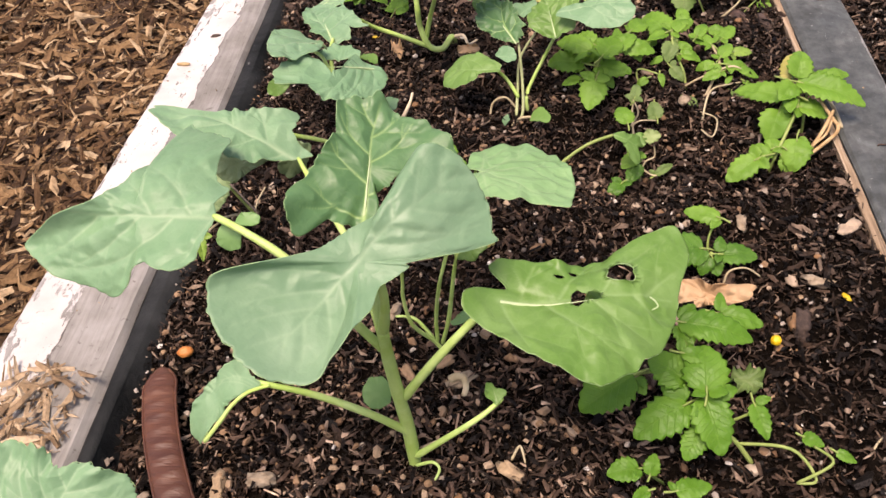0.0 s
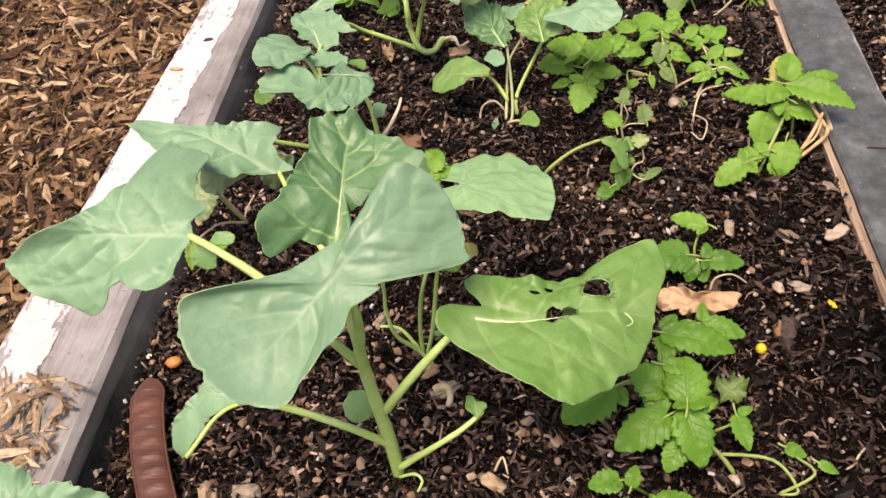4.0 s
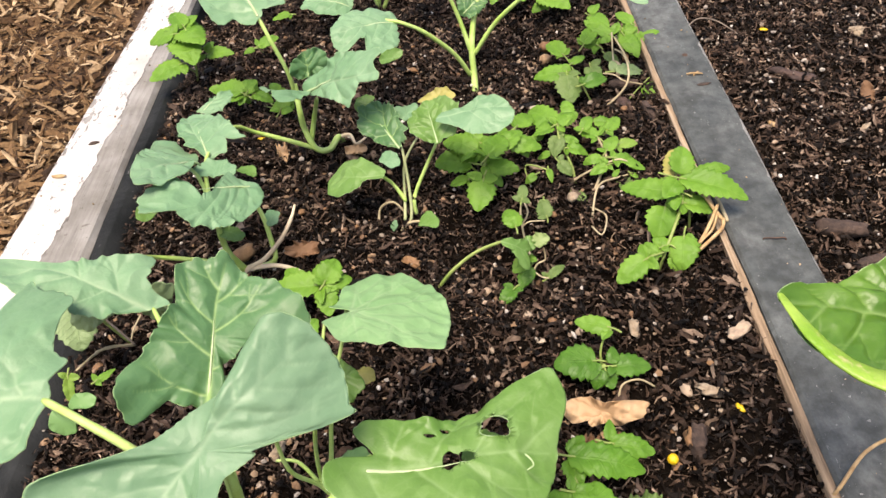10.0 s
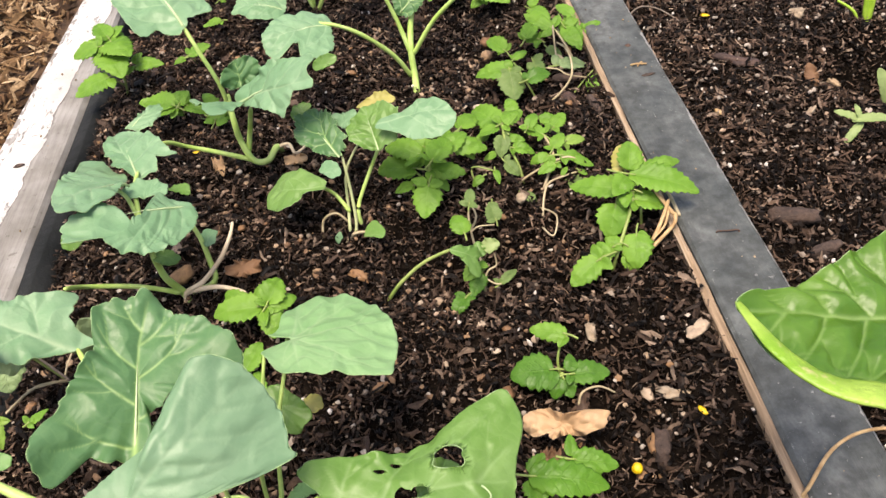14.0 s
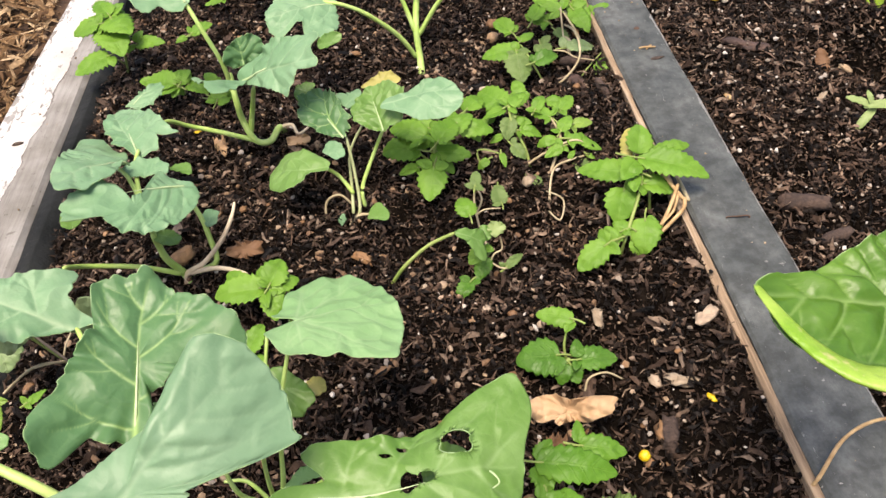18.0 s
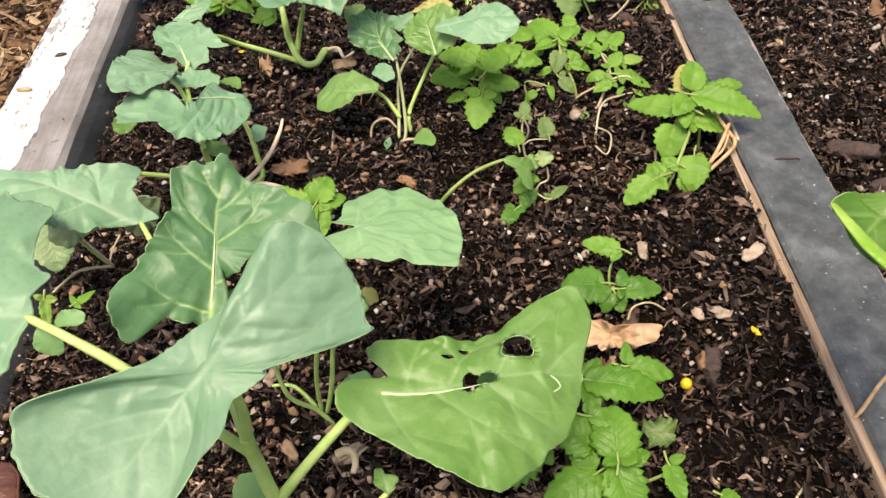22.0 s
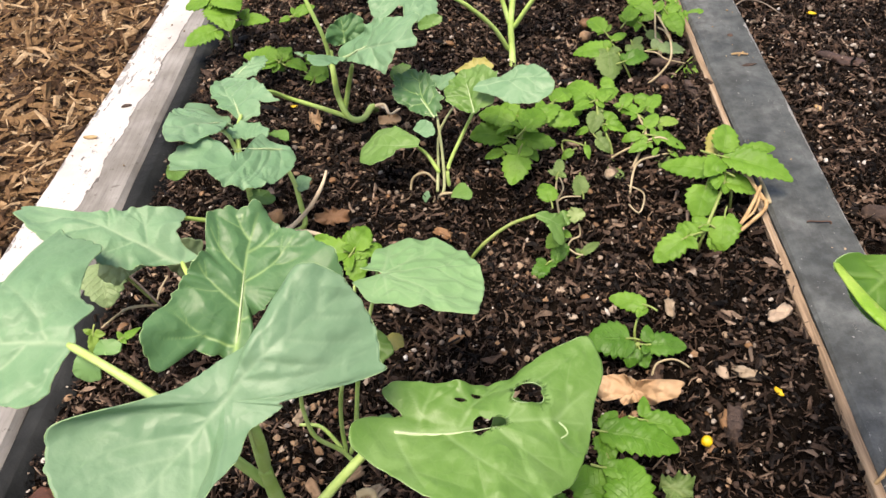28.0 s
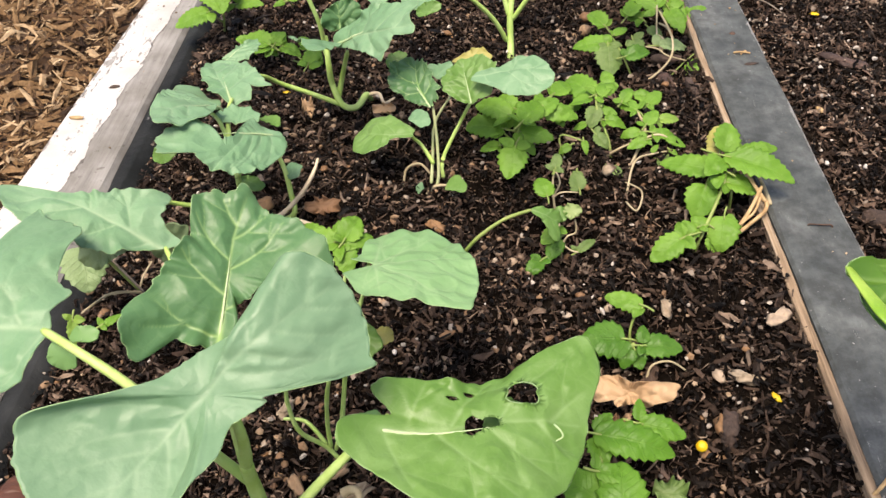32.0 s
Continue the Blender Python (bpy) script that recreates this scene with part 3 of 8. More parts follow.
def ring(vals, f):
    """Catmull-Rom round a closed list, f in 0..1."""
    n = len(vals)
    k = int(f * n) % n
    t = f * n - int(f * n)
    p0, p1, p2, p3 = vals[k - 1], vals[k], vals[(k + 1) % n], vals[(k + 2) % n]
    return 0.5 * (2 * p1 + (p2 - p0) * t + (2 * p0 - 5 * p1 + 4 * p2 - p3) * t * t + (3 * p1 - p0 - 3 * p2 + p3) * t ** 3)


def vein_net(inside, reach, hub, rays, pairs, seed):
    """Segments (x0, y0, x1, y1, width) of a blade's veins: main ribs from the hub, side veins curving towards the tip, forks."""
    rng = random.Random(int(seed * 100))
    step, scale = max(reach * 0.045, 0.0007), min(1.5, reach / 0.03)
    segs = []

    def run(x, y, ang, bend, width, limit):
        pts, been = [(x, y, ang)], False
        while (len(pts) - 1) * step < limit:
            ang += bend * step + rng.gauss(0, 0.03)
            x, y = x + step * math.cos(ang), y + step * math.sin(ang)
            within = inside(x, y)
            if been and not within or not been and len(pts) * step > reach * 0.4:
                break
            been = been or within
            pts.append((x, y, ang))
        for k in range(len(pts) - 1):
            segs.append((*pts[k][:2], *pts[k + 1][:2], width * (1 - 0.65 * k / len(pts))))
        return pts

    for ray in rays:
        main = run(hub[0], hub[1], radians(ray), 0.0, 0.0011 * scale, reach * 3)
        n = len(main)
        for k in range(pairs):
            for sg in (-1, 1):
                if len(rays) == 2 and k == 0:
                    continue
                i = int(n * (k + 0.1 + 0.3 * (sg > 0) + rng.uniform(-0.12, 0.12)) / (pairs + 0.2))
                if not 0 <= i < n - 2:
                    continue
                x, y, a = main[i]
                lean = radians(74 - 30 * i / n + rng.uniform(-6, 6))
                side = run(x, y, a + sg * lean, -sg * 0.8 / reach, 0.0007 * scale, reach * 1.5)
                if reach > 0.014 and len(side) > 6:
                    for at, fg in ((0.45, 1), (0.68, -1)):
                        x, y, a = side[int(len(side) * (at + rng.uniform(-0.06, 0.06)))]
                        run(x, y, a + fg * sg * radians(rng.uniform(30, 50)), -fg * sg * 0.9 / reach, 0.00036 * max(1.0, scale), reach * rng.uniform(0.2, 0.42))
    return np.array(segs) if segs else np.zeros((0, 5))


def vein_field(xy, segs):
    """For each point: how strongly a vein colours it, and the blade's rise between veins (0 on a vein, 1 far from all)."""
    tint, low = np.zeros(len(xy)), np.zeros(len(xy))
    big = segs[:, 4].max() if len(segs) else 1.0
    for x0, y0, x1, y1, w in segs:
        ax, ay = x1 - x0, y1 - y0
        t = np.clip(((xy[:, 0] - x0) * ax + (xy[:, 1] - y0) * ay) / (ax * ax + ay * ay + 1e-12), 0, 1)
        d2 = (xy[:, 0] - x0 - t * ax) ** 2 + (xy[:, 1] - y0 - t * ay) ** 2
        tint = np.maximum(tint, (0.08 + 0.92 * w / big) * np.exp(-d2 / (w * 0.62) ** 2))
        low = np.maximum(low, (0.35 + 0.65 * min(1.0, 1.6 * w / big)) * np.exp((0.0007 - np.sqrt(d2 + 0.0007 ** 2)) / (w * 1.2 + 0.0012)))
    return tint, 1 - low


def leaf(owner, base, tip, normal, centre, spread, arch=0.05, cup=0.1, ripple=0.001, mat=None, holes=(), veins=1.0, name="leaf", label="", rough_edge=1.0, thick=0.00035, crumple=0.0, lift=None, hub=(0, 0), rays=(0,), pairs=4, rib=True):
    """A lobed blade: how far its margin spreads round its centre (millimetres), arched along the midrib, cupped across it, waved at the margin and quilted between its veins."""
    leaf_count[0] += 1
    seed = leaf_count[0] * 3.7
    m, ln = axes_at(base, tip, normal)
    cx, cy = centre[0] / 1000, centre[1] / 1000
    wide = max(spread) / 1000
    nr, nt = (64, 264) if wide > 0.02 else (36, 160) if wide > 0.013 else (14, 72)
    unit = max(ln, 0.045)
    big = min(1.0, wide / 0.02)

    def height(x, y, edge, th):
        if lift:
            f = (math.atan2(y - cy, x - cx) / (2 * math.pi)) % 1.0
            k = min(1.0, math.hypot(x - cx, y - cy) * 1000 / max(ring(spread, f), 0.1)) ** 1.9
            z = (lift[0] * (1 - k) + ring(lift[1:], f) * k) / 1000
        else:
            z = arch * ln * math.sin(math.pi * min(max(x / ln, -0.2), 1.2)) + cup * y * y / wide
        z += ripple * edge * (math.sin(th * 6 + seed) + 0.8 * math.sin(th * 11 + seed * 2) + 0.4 * math.sin(th * 19 + seed * 3))
        z += big * ((0.0024 if wide > 0.03 else 0.0016) * noise.noise(Vector((x * 55, y * 55, seed))) + 0.0008 * noise.noise(Vector((x * 125, y * 125, seed))) - 0.0011 * abs(noise.noise(Vector((x * 140, y * 140, seed + 5.0)))))
        if crumple:
            z += crumple * (noise.noise(Vector((x * 130, y * 130, seed))) + 0.6 * abs(noise.noise(Vector((x * 260, y * 260, seed)))))
        return z

    grid, uv = [], []
    for j in range(nr):
        s = 0.03 + 0.97 * (j / (nr - 1)) ** 0.9
        row, urow = [], []
        for i in range(nt):
            f = i / nt
            th = 2 * math.pi * f
            r = max(ring(spread, f) / 1000, 0.0004)
            q = Vector((math.cos(th) * 2.2, math.sin(th) * 2.2, seed))
            r *= 1 + rough_edge * (0.03 * noise.noise(q * 2.2) + 0.042 * noise.noise(q * 5.5) + 0.024 * noise.noise(q * 12) + 0.008 * noise.noise(q * 26)) * s ** 4
            x, y = cx + r * s * math.cos(th), cy + r * s * math.sin(th)
            row.append((x, y, height(x, y, s ** 4, th)))
            urow.append((y / unit + 0.5, x / unit))
        grid.append(row)
        uv.append(urow)
    keep = None
    if holes:
        def limit(dv, du, hv):
            a = math.atan2(du, dv)
            return math.sqrt(1 + 0.5 * noise.noise(Vector((math.cos(a) * 1.5, math.sin(a) * 1.5, hv * 20))))

        for row, urow in zip(grid, uv):
            for i, (x, y, z) in enumerate(row):
                for hv, hu, rv, ru in holes:
                    dv, du = (x / ln - hv) / rv, (y / ln - hu) / ru
                    d = math.hypot(dv, du) / limit(dv, du, hv)
                    if 0.6 < d < 1.4:
                        to = limit(dv, du, hv) * (1.0 + (d - 1.0) * 0.1)
                        k = to / math.hypot(dv, du)
                        row[i] = ((hv + dv * k * rv) * ln, (hu + du * k * ru) * ln, z)
                        urow[i] = (row[i][1] / unit + 0.5, row[i][0] / unit)

        place = {}
        for row, urow in zip(grid, uv):
            for p, q in zip(row, urow):
                place[q] = (p[0] / ln, p[1] / ln)

        def keep(quad):
            v, u = sum(place[p][0] for p in quad) / 4, sum(place[p][1] for p in quad) / 4
            for hv, hu, rv, ru in holes:
                dv, du = (v - hv) / rv, (u - hu) / ru
                if math.hypot(dv, du) < limit(dv, du, hv):
                    return False
            return True

    def inside(x, y):
        f = (math.atan2(y - cy, x - cx) / (2 * math.pi)) % 1.0
        return math.hypot(x - cx, y - cy) < 0.94 * ring(spread, f) / 1000

    g = np.array(grid)
    segs = vein_net(inside, wide, (hub[0] / 1000, hub[1] / 1000), rays, pairs if wide > 0.012 else 3, seed)
    tint, rise = vein_field(g[:, :, :2].reshape(-1, 2), segs)
    g[:, :, 2] += (big * 0.0013 * veins * (rise - 0.6)).reshape(nr, nt)
    me = thick_sheet(name, g, uv, keep, mat, thick, True)
    me.attributes.new("vein", "FLOAT", "POINT").data.foreach_set("value", np.concatenate([tint, tint]).astype(np.float32))
    ob = part(name, me, owner, label) if owner else new(name, me)
    ob.matrix_local = (Matrix.Translation(-owner.location) if owner else Matrix()) @ m
    for hv, hu, rv, ru in holes:
        if rv * ln > 0.0042:
            pts = []
            for k in range(15):
                a = 2 * math.pi * k / 14
                q = limit(math.cos(a), math.sin(a), hv)
                x, y = (hv + math.cos(a) * q * rv) * ln, (hu + math.sin(a) * q * ru) * ln
                pts.append((x, y, height(x, y, 0, 0)))
            part("hole_rim", tube("hole_rim", pts, 0.00013, 0.00013, RIM, 5), ob, "pale healed edge of an insect hole")
    if wide > 0.012 and name == "leaf":
        rim = [tuple(g[-1, i]) for i in range(0, nt, 2)]
        part("leaf_margin", tube("leaf_margin", rim + rim[:1], 0.0001, 0.0001, RIM, 5), ob, "thin pale leaf margin")
    if rib and ln > 0.022 and name == "leaf" and veins > 0.5:
        stop = 0.5 if holes else 0.55
        pts = [(ln * q, 0, height(ln * q, 0, 0, 0) - big * 0.0004 * veins) for q in np.linspace(0.0, stop, 9)]
        part("midrib", tube("midrib", pts, 0.00055 * min(1.4, ln / 0.06 + 0.3), 0.00006, RIB, 6), ob, "pale green midrib")
    return ob


def serrate_leaf(owner, base, tip, normal, ratio, mat, extra=True):
    """A small ovate leaf with a toothed margin and sunken veins."""
    leaf_count[0] += 1
    seed = leaf_count[0] * 2.3
    m, ln = axes_at(base, tip, normal)
    rng = random.Random(leaf_count[0])
    teeth, nv, nu = max(6, int(ln * 340)), 37, 13
    nv = teeth * 4 + 1
    w = ln * min(0.95, ratio * 1.12) / 2
    fold, arch, twist = rng.uniform(0.05, 0.45), rng.uniform(0.05, 0.16), rng.uniform(-0.3, 0.3)
    grid, uv = [], []
    for j in range(nv):
        s = j / (nv - 1)
        x = ln * s
        prof = (math.sin(math.pi * s ** 0.7) ** 0.66) if 0 < s < 1 else 0.0
        tooth = 1 + 0.26 * (((s * teeth) % 1.0) - 0.5)
        h = max(w * prof * tooth, 0.00012)
        row, urow = [], []
        for i in range(nu):
            f = 2 * i / (nu - 1) - 1
            y = h * f
            z = arch * ln * math.sin(math.pi * s * 0.95) + fold * abs(y) + twist * y * s - 0.25 * y * y / max(w, 1e-5)
            z += 0.0002 * min(1.0, ln / 0.015) * abs(math.cos(math.pi * (s * 7 - abs(y) / ln * 5.95))) ** 0.8 * (1 - math.exp(-abs(y) * 1000))
            z += 0.0012 * noise.noise(Vector((x * 110, y * 110, seed))) + 0.0007 * noise.noise(Vector((x * 330, y * 330, seed)))
            row.append((x - 0.10 * abs(y) * (1 - s), y, z))
            urow.append((y / ln + 0.5, s))
        grid.append(row)
        uv.append(urow)
    me = thick_sheet("leaf", grid, uv, None, mat, 0.0003)
    ob = part("leaf", me, owner)
    ob.matrix_local = Matrix.Translation(-owner.location) @ m
    if extra:
        back = [Vector((0.1 * ln, 0, 0.05 * ln)), Vector((-0.1 * ln, 0, 0)), Vector((-0.3 * ln, 0.04 * ln, -0.08 * ln))]
        part("leaf_stalk", tube("leaf_stalk", back, 0.0004, 0.0005, BALMSTEM, 6), ob)
    if extra and ln > 0.009:
        for turn in (rng.uniform(55, 120), -rng.uniform(55, 120))[: 1 + (rng.random() < 0.55)]:
            k = rng.uniform(0.3, 0.55)
            way = (m.to_3x3() @ (Matrix.Rotation(radians(turn), 3, "Z") @ Vector((1, 0, 0.1)))) * ln * k
            serrate_leaf(owner, Vector(base) + way * 0.1, Vector(base) + way, normal, rng.uniform(0.55, 0.8), mat, False)
    return ob


def tube(name, pts, r0, r1, mat, sides=8, flat=1.0):
    """A round stem through pts, tapering from r0 to r1."""
    pts = [Vector(p) for p in pts]
    steps = max(8, (len(pts) - 1) * 6)
    path = [Vector([spline([p[k] for p in pts], i / steps) for k in range(3)]) for i in range(steps + 1)]
    verts, faces = [], []
    for i, p in enumerate(path):
        t = (path[min(i + 1, steps)] - path[max(i - 1, 0)]).normalized()
        a = t.cross(Vector((0.2, 0.3, 1))).normalized()
        b = t.cross(a)
        r = r0 + (r1 - r0) * i / steps
        r *= 1 + 0.08 * noise.noise(Vector((i * 0.4, r0 * 9000, 0)))
        if i in (0, steps):
            r *= 0.7
        for k in range(sides):
            q = 2 * math.pi * k / sides
            verts.append(p + a * math.cos(q) * r + b * math.sin(q) * r * flat)
    for i in range(steps):
        for k in range(sides):
            k2 = (k + 1) % sides
            faces.append((i * sides + k, i * sides + k2, (i + 1) * sides + k2, (i + 1) * sides + k))
    faces.append(tuple(range(sides - 1, -1, -1)))
    faces.append(tuple(steps * sides + k for k in range(sides)))
    return mesh_from(name, verts, faces, mat, smooth=True)


def stem(owner, name, pts, r0, r1, mat):
    o = owner.location
    return part(name, tube(name, [Vector(p) - o for p in pts], r0, r1, mat), owner)


# ---- the plants ----

kale = plant('kale_plant', (-0.0324, -0.0532, -0.0060), 'large kale plant with blue-green leaves, some with insect holes', 'kale plant', 'kale seedlings in the bed')
leaf(kale, (-0.0821, -0.0360, 0.1100), (-0.1322, -0.0305, 0.1150), (0.0056, -0.6455, 0.7638), (29.6, 1.4), (17.3, 20.5, 26.0, 33.2, 41.0, 40.2, 38.8, 37.2, 35.4, 33.8, 32.2, 30.8, 29.4, 28.5, 28.4, 28.5, 28.6, 27.7, 25.3, 22.4, 19.9, 18.0, 17.1, 17.0, 18.3, 20.6, 22.7, 24.5, 25.9, 26.8, 27.3, 27.2, 27.1, 26.8, 26.7, 26.6, 26.5, 25.9, 25.7, 25.8, 27.5, 28.6, 26.5, 25.7, 26.2, 27.0, 28.9, 32.2, 35.8, 35.8, 35.3, 35.1, 34.9, 34.9, 35.4, 36.2, 20.4, 18.3, 16.7, 15.5, 14.5, 13.8, 13.2, 12.7, 12.4, 12.3, 12.3, 12.4, 12.7, 13.0, 13.5, 15.0), ripple=0.00088, mat=KALE, lift=[-7.1, -2.2, -1.9, -3.1, -5.9, -10.2, -10.8, -10.8, -10.8, -11.0, -11.2, -11.5, -11.7, -11.8, -11.8, -11.7, -11.5, -11.0, -10.2, -9.0, -7.7, -6.3, -4.9, -3.8, -2.8, -1.8, -1.1, -1.0, -1.2, -1.6, -2.2, -3.0, -3.6, -4.2, -4.5, -4.9, -5.4, -6.1, -7.5, -9.0, -10.4, -13.7, -16.8, -18.0, -19.0, -20.0, -21.3, -23.5, -27.2, -34.0, -37.1, -38.8, -40.4, -41.8, -43.3, -43.7, -44.0, -25.8, -21.7, -18.3, -16.4, -14.7, -13.3, -12.0, -10.8, -9.7, -8.6, -7.4, -6.3, -5.2, -4.0, -2.7, -2.4], rib=False, rough_edge=0.5)
leaf(kale, (-0.0336, -0.0448, 0.1100), (-0.0325, -0.0018, 0.1300), (0.3736, -0.3994, 0.8372), (20.0, 0.8), (23.8, 23.4, 23.6, 23.7, 23.8, 23.4, 21.0, 17.7, 15.2, 13.8, 13.5, 13.3, 13.3, 13.3, 13.5, 13.6, 13.9, 14.2, 14.7, 15.3, 16.2, 17.3, 18.7, 22.0, 26.7, 28.4, 29.4, 29.7, 29.6, 28.4, 20.1, 19.6, 19.3, 19.2, 18.9, 18.7, 18.7, 18.8, 19.2, 16.4, 13.0, 9.8, 8.1, 8.3, 8.7, 9.1, 9.3, 9.1, 9.1, 9.1, 9.4, 9.9, 10.5, 11.3, 24.2, 26.8, 26.9, 26.6, 26.3, 26.2, 25.8, 25.7, 24.9, 24.0, 23.4, 22.5, 21.8, 21.8, 22.8, 24.1, 24.9, 25.7), arch=0.05, cup=0.18, ripple=0.0014, mat=KALE_DARK, veins=1.2, rough_edge=1.0)
leaf(kale, (-0.0238, -0.0679, 0.1085), (-0.0441, -0.0557, 0.1170), (-0.1929, -0.7550, 0.6267), (13.1, -0.0), (10.0, 10.4, 10.9, 12.0, 13.9, 16.8, 23.0, 32.0, 34.5, 35.2, 34.7, 34.0, 33.4, 32.9, 32.5, 32.2, 31.8, 31.4, 31.3, 31.3, 31.0, 30.8, 30.3, 29.7, 28.0, 23.5, 21.0, 19.2, 16.7, 15.8, 15.0, 14.4, 13.0, 11.7, 10.8, 10.2, 10.5, 10.9, 11.5, 12.2, 13.1, 14.3, 15.3, 16.4, 35.3, 35.3, 35.5, 35.7, 36.1, 36.8, 37.4, 37.8, 38.5, 38.8, 38.7, 38.4, 34.6, 19.1, 14.7, 12.8, 11.9, 11.3, 10.8, 10.4, 10.1, 9.9, 9.6, 9.5, 9.4, 9.4, 9.4, 9.7), ripple=0.00048, mat=KALE_PLAIN, veins=0.9, hub=(13.1, 0.0), rays=(84, 264), pairs=5, rib=False, lift=[-2.6, -3.2, -2.4, -1.5, -0.2, 1.7, 4.4, 11.1, 17.1, 19.4, 20.5, 21.5, 22.4, 23.3, 24.0, 24.4, 24.7, 24.9, 25.0, 24.9, 24.7, 24.0, 23.2, 22.2, 21.0, 19.4, 16.9, 15.2, 13.9, 10.8, 6.9, 4.6, 2.8, 1.5, 0.6, -0.2, -0.9, -1.6, -2.4, -3.0, -3.4, -3.9, -4.4, -5.0, -5.7, -23.6, -24.2, -24.8, -25.2, -25.6, -25.5, -25.3, -24.9, -23.9, -22.3, -20.7, -18.6, -17.7, -15.3, -13.0, -11.6, -10.9, -10.4, -9.8, -9.4, -8.9, -8.5, -7.8, -7.0, -6.2, -5.4, -4.6, -3.9], rough_edge=0.45)
leaf(kale, (0.0047, -0.0498, 0.0870), (0.0606, -0.0471, 0.0940), (-0.1236, -0.0141, 0.9922), (26.6, -0.2), (25.5, 26.4, 27.5, 28.9, 31.4, 34.8, 38.6, 40.9, 42.3, 42.8, 36.4, 31.0, 26.7, 23.6, 21.0, 19.1, 17.9, 17.0, 16.4, 16.2, 16.1, 16.1, 16.3, 16.9, 17.9, 19.1, 20.6, 22.3, 24.6, 26.8, 28.7, 29.9, 30.9, 25.6, 26.3, 32.1, 35.4, 37.0, 37.1, 34.9, 32.6, 30.9, 29.7, 28.9, 28.1, 27.4, 27.0, 26.9, 26.9, 27.2, 27.3, 27.7, 28.3, 28.9, 29.8, 28.4, 26.7, 25.5, 24.5, 23.8, 23.3, 22.8, 22.5, 22.3, 22.4, 22.5, 22.7, 23.0, 23.4, 24.1, 24.5, 24.9), ripple=0.001, mat=KALE_LIGHT, veins=0.8, lift=[-9.0, -22.9, -22.2, -21.4, -20.5, -19.2, -17.8, -16.1, -15.0, -14.2, -13.7, -12.9, -12.9, -13.2, -13.3, -13.2, -13.2, -12.6, -12.1, -11.7, -11.1, -10.5, -9.9, -9.3, -8.4, -7.3, -6.2, -4.9, -3.8, -2.4, -0.9, 0.4, 1.0, 1.0, -2.7, -2.7, 0.2, 1.7, 2.1, 1.5, 0.2, -1.2, -2.4, -3.5, -4.6, -5.5, -6.2, -7.0, -7.7, -8.4, -9.1, -9.5, -10.0, -10.4, -11.2, -12.0, -13.6, -15.2, -16.5, -17.6, -18.7, -19.7, -20.2, -20.8, -21.4, -21.9, -22.5, -22.7, -23.0, -23.3, -23.6, -23.5, -23.2], holes=[(0.67, 0.192, 0.083, 0.066), (0.423, 0.02, 0.049, 0.05), (0.504, 0.032, 0.049, 0.032), (0.328, 0.178, 0.027, 0.01), (0.405, 0.206, 0.025, 0.012)], rough_edge=0.3)
leaf(kale, (-0.0716, 0.0211, 0.0865), (-0.1280, 0.0334, 0.1040), (0.3154, -0.1997, 0.9277), (23.7, -2.6), (35.0, 35.8, 33.0, 29.6, 26.4, 23.9, 20.5, 18.1, 16.4, 15.3, 14.6, 14.0, 13.6, 13.4, 13.3, 13.3, 13.5, 13.8, 14.3, 14.8, 15.3, 16.1, 16.0, 16.1, 16.4, 16.9, 17.5, 18.4, 19.6, 22.8, 25.5, 27.7, 21.6, 19.4, 18.5, 19.4, 20.6, 21.8, 23.2, 19.9, 17.0, 14.9, 13.2, 11.9, 10.9, 10.2, 9.7, 9.3, 9.1, 8.9, 8.9, 9.0, 9.2, 9.7, 10.4, 11.3, 12.5, 14.2, 18.8, 28.0), arch=0.05, cup=-0.05, ripple=0.0008, mat=KALE, veins=1.0, rib=False)
leaf(kale, (-0.0735, -0.0597, 0.0550), (-0.1028, -0.0699, 0.0350), (-0.2767, -0.6298, 0.7258), (19.1, -6.9), (14.8, 17.2, 18.3, 17.7, 12.8, 9.0, 7.3, 6.2, 5.5, 4.9, 4.6, 4.4, 4.3, 4.4, 4.5, 4.8, 6.1, 8.7, 18.0, 16.1, 14.8, 14.9, 15.6, 15.0, 13.4, 11.3, 9.7, 8.4, 7.6, 7.1, 6.8, 6.7, 6.8, 7.0, 7.4, 8.1, 9.2, 10.2, 11.3, 13.1), arch=0.03, cup=-0.04, ripple=0.0006, mat=KALE, veins=0.4)
leaf(kale, (-0.0359, -0.0458, 0.0320), (-0.0470, -0.0483, 0.0340), (0.2539, -0.4187, 0.8719), (6.0, 0.7), (5.3, 5.5, 5.7, 5.9, 5.9, 5.5, 5.8, 5.3, 5.7, 5.5, 5.5, 6.0, 5.7, 6.1, 5.4, 5.6), arch=0.05, cup=0.1, ripple=0.0002, mat=COTY, veins=0.2)
leaf(kale, (0.0012, -0.0500, 0.0300), (-0.0019, -0.0377, 0.0300), (-0.0000, 0.0000, 1.0000), (3.9, 0.3), (3.8, 4.3, 3.5, 3.1, 3.2, 3.6, 3.3, 3.6, 4.7, 4.2, 4.2, 4.7, 3.0, 1.9, 1.6, 1.6), arch=0.1, cup=0.3, ripple=0.00024, mat=KALE_LIGHT, veins=0.4)
leaf(kale, (-0.0772, -0.0371, 0.1060), (-0.0673, -0.0366, 0.1080), (-0.1663, -0.3728, 0.9129), (5.7, 0.8), (4.3, 3.6, 2.9, 2.4, 2.4, 2.7, 3.2, 3.6, 4.0, 3.6, 2.4, 2.1, 2.1, 2.5, 3.4, 4.1), arch=0.08, cup=0.2, ripple=0.00016, mat=COTY, veins=0.2)
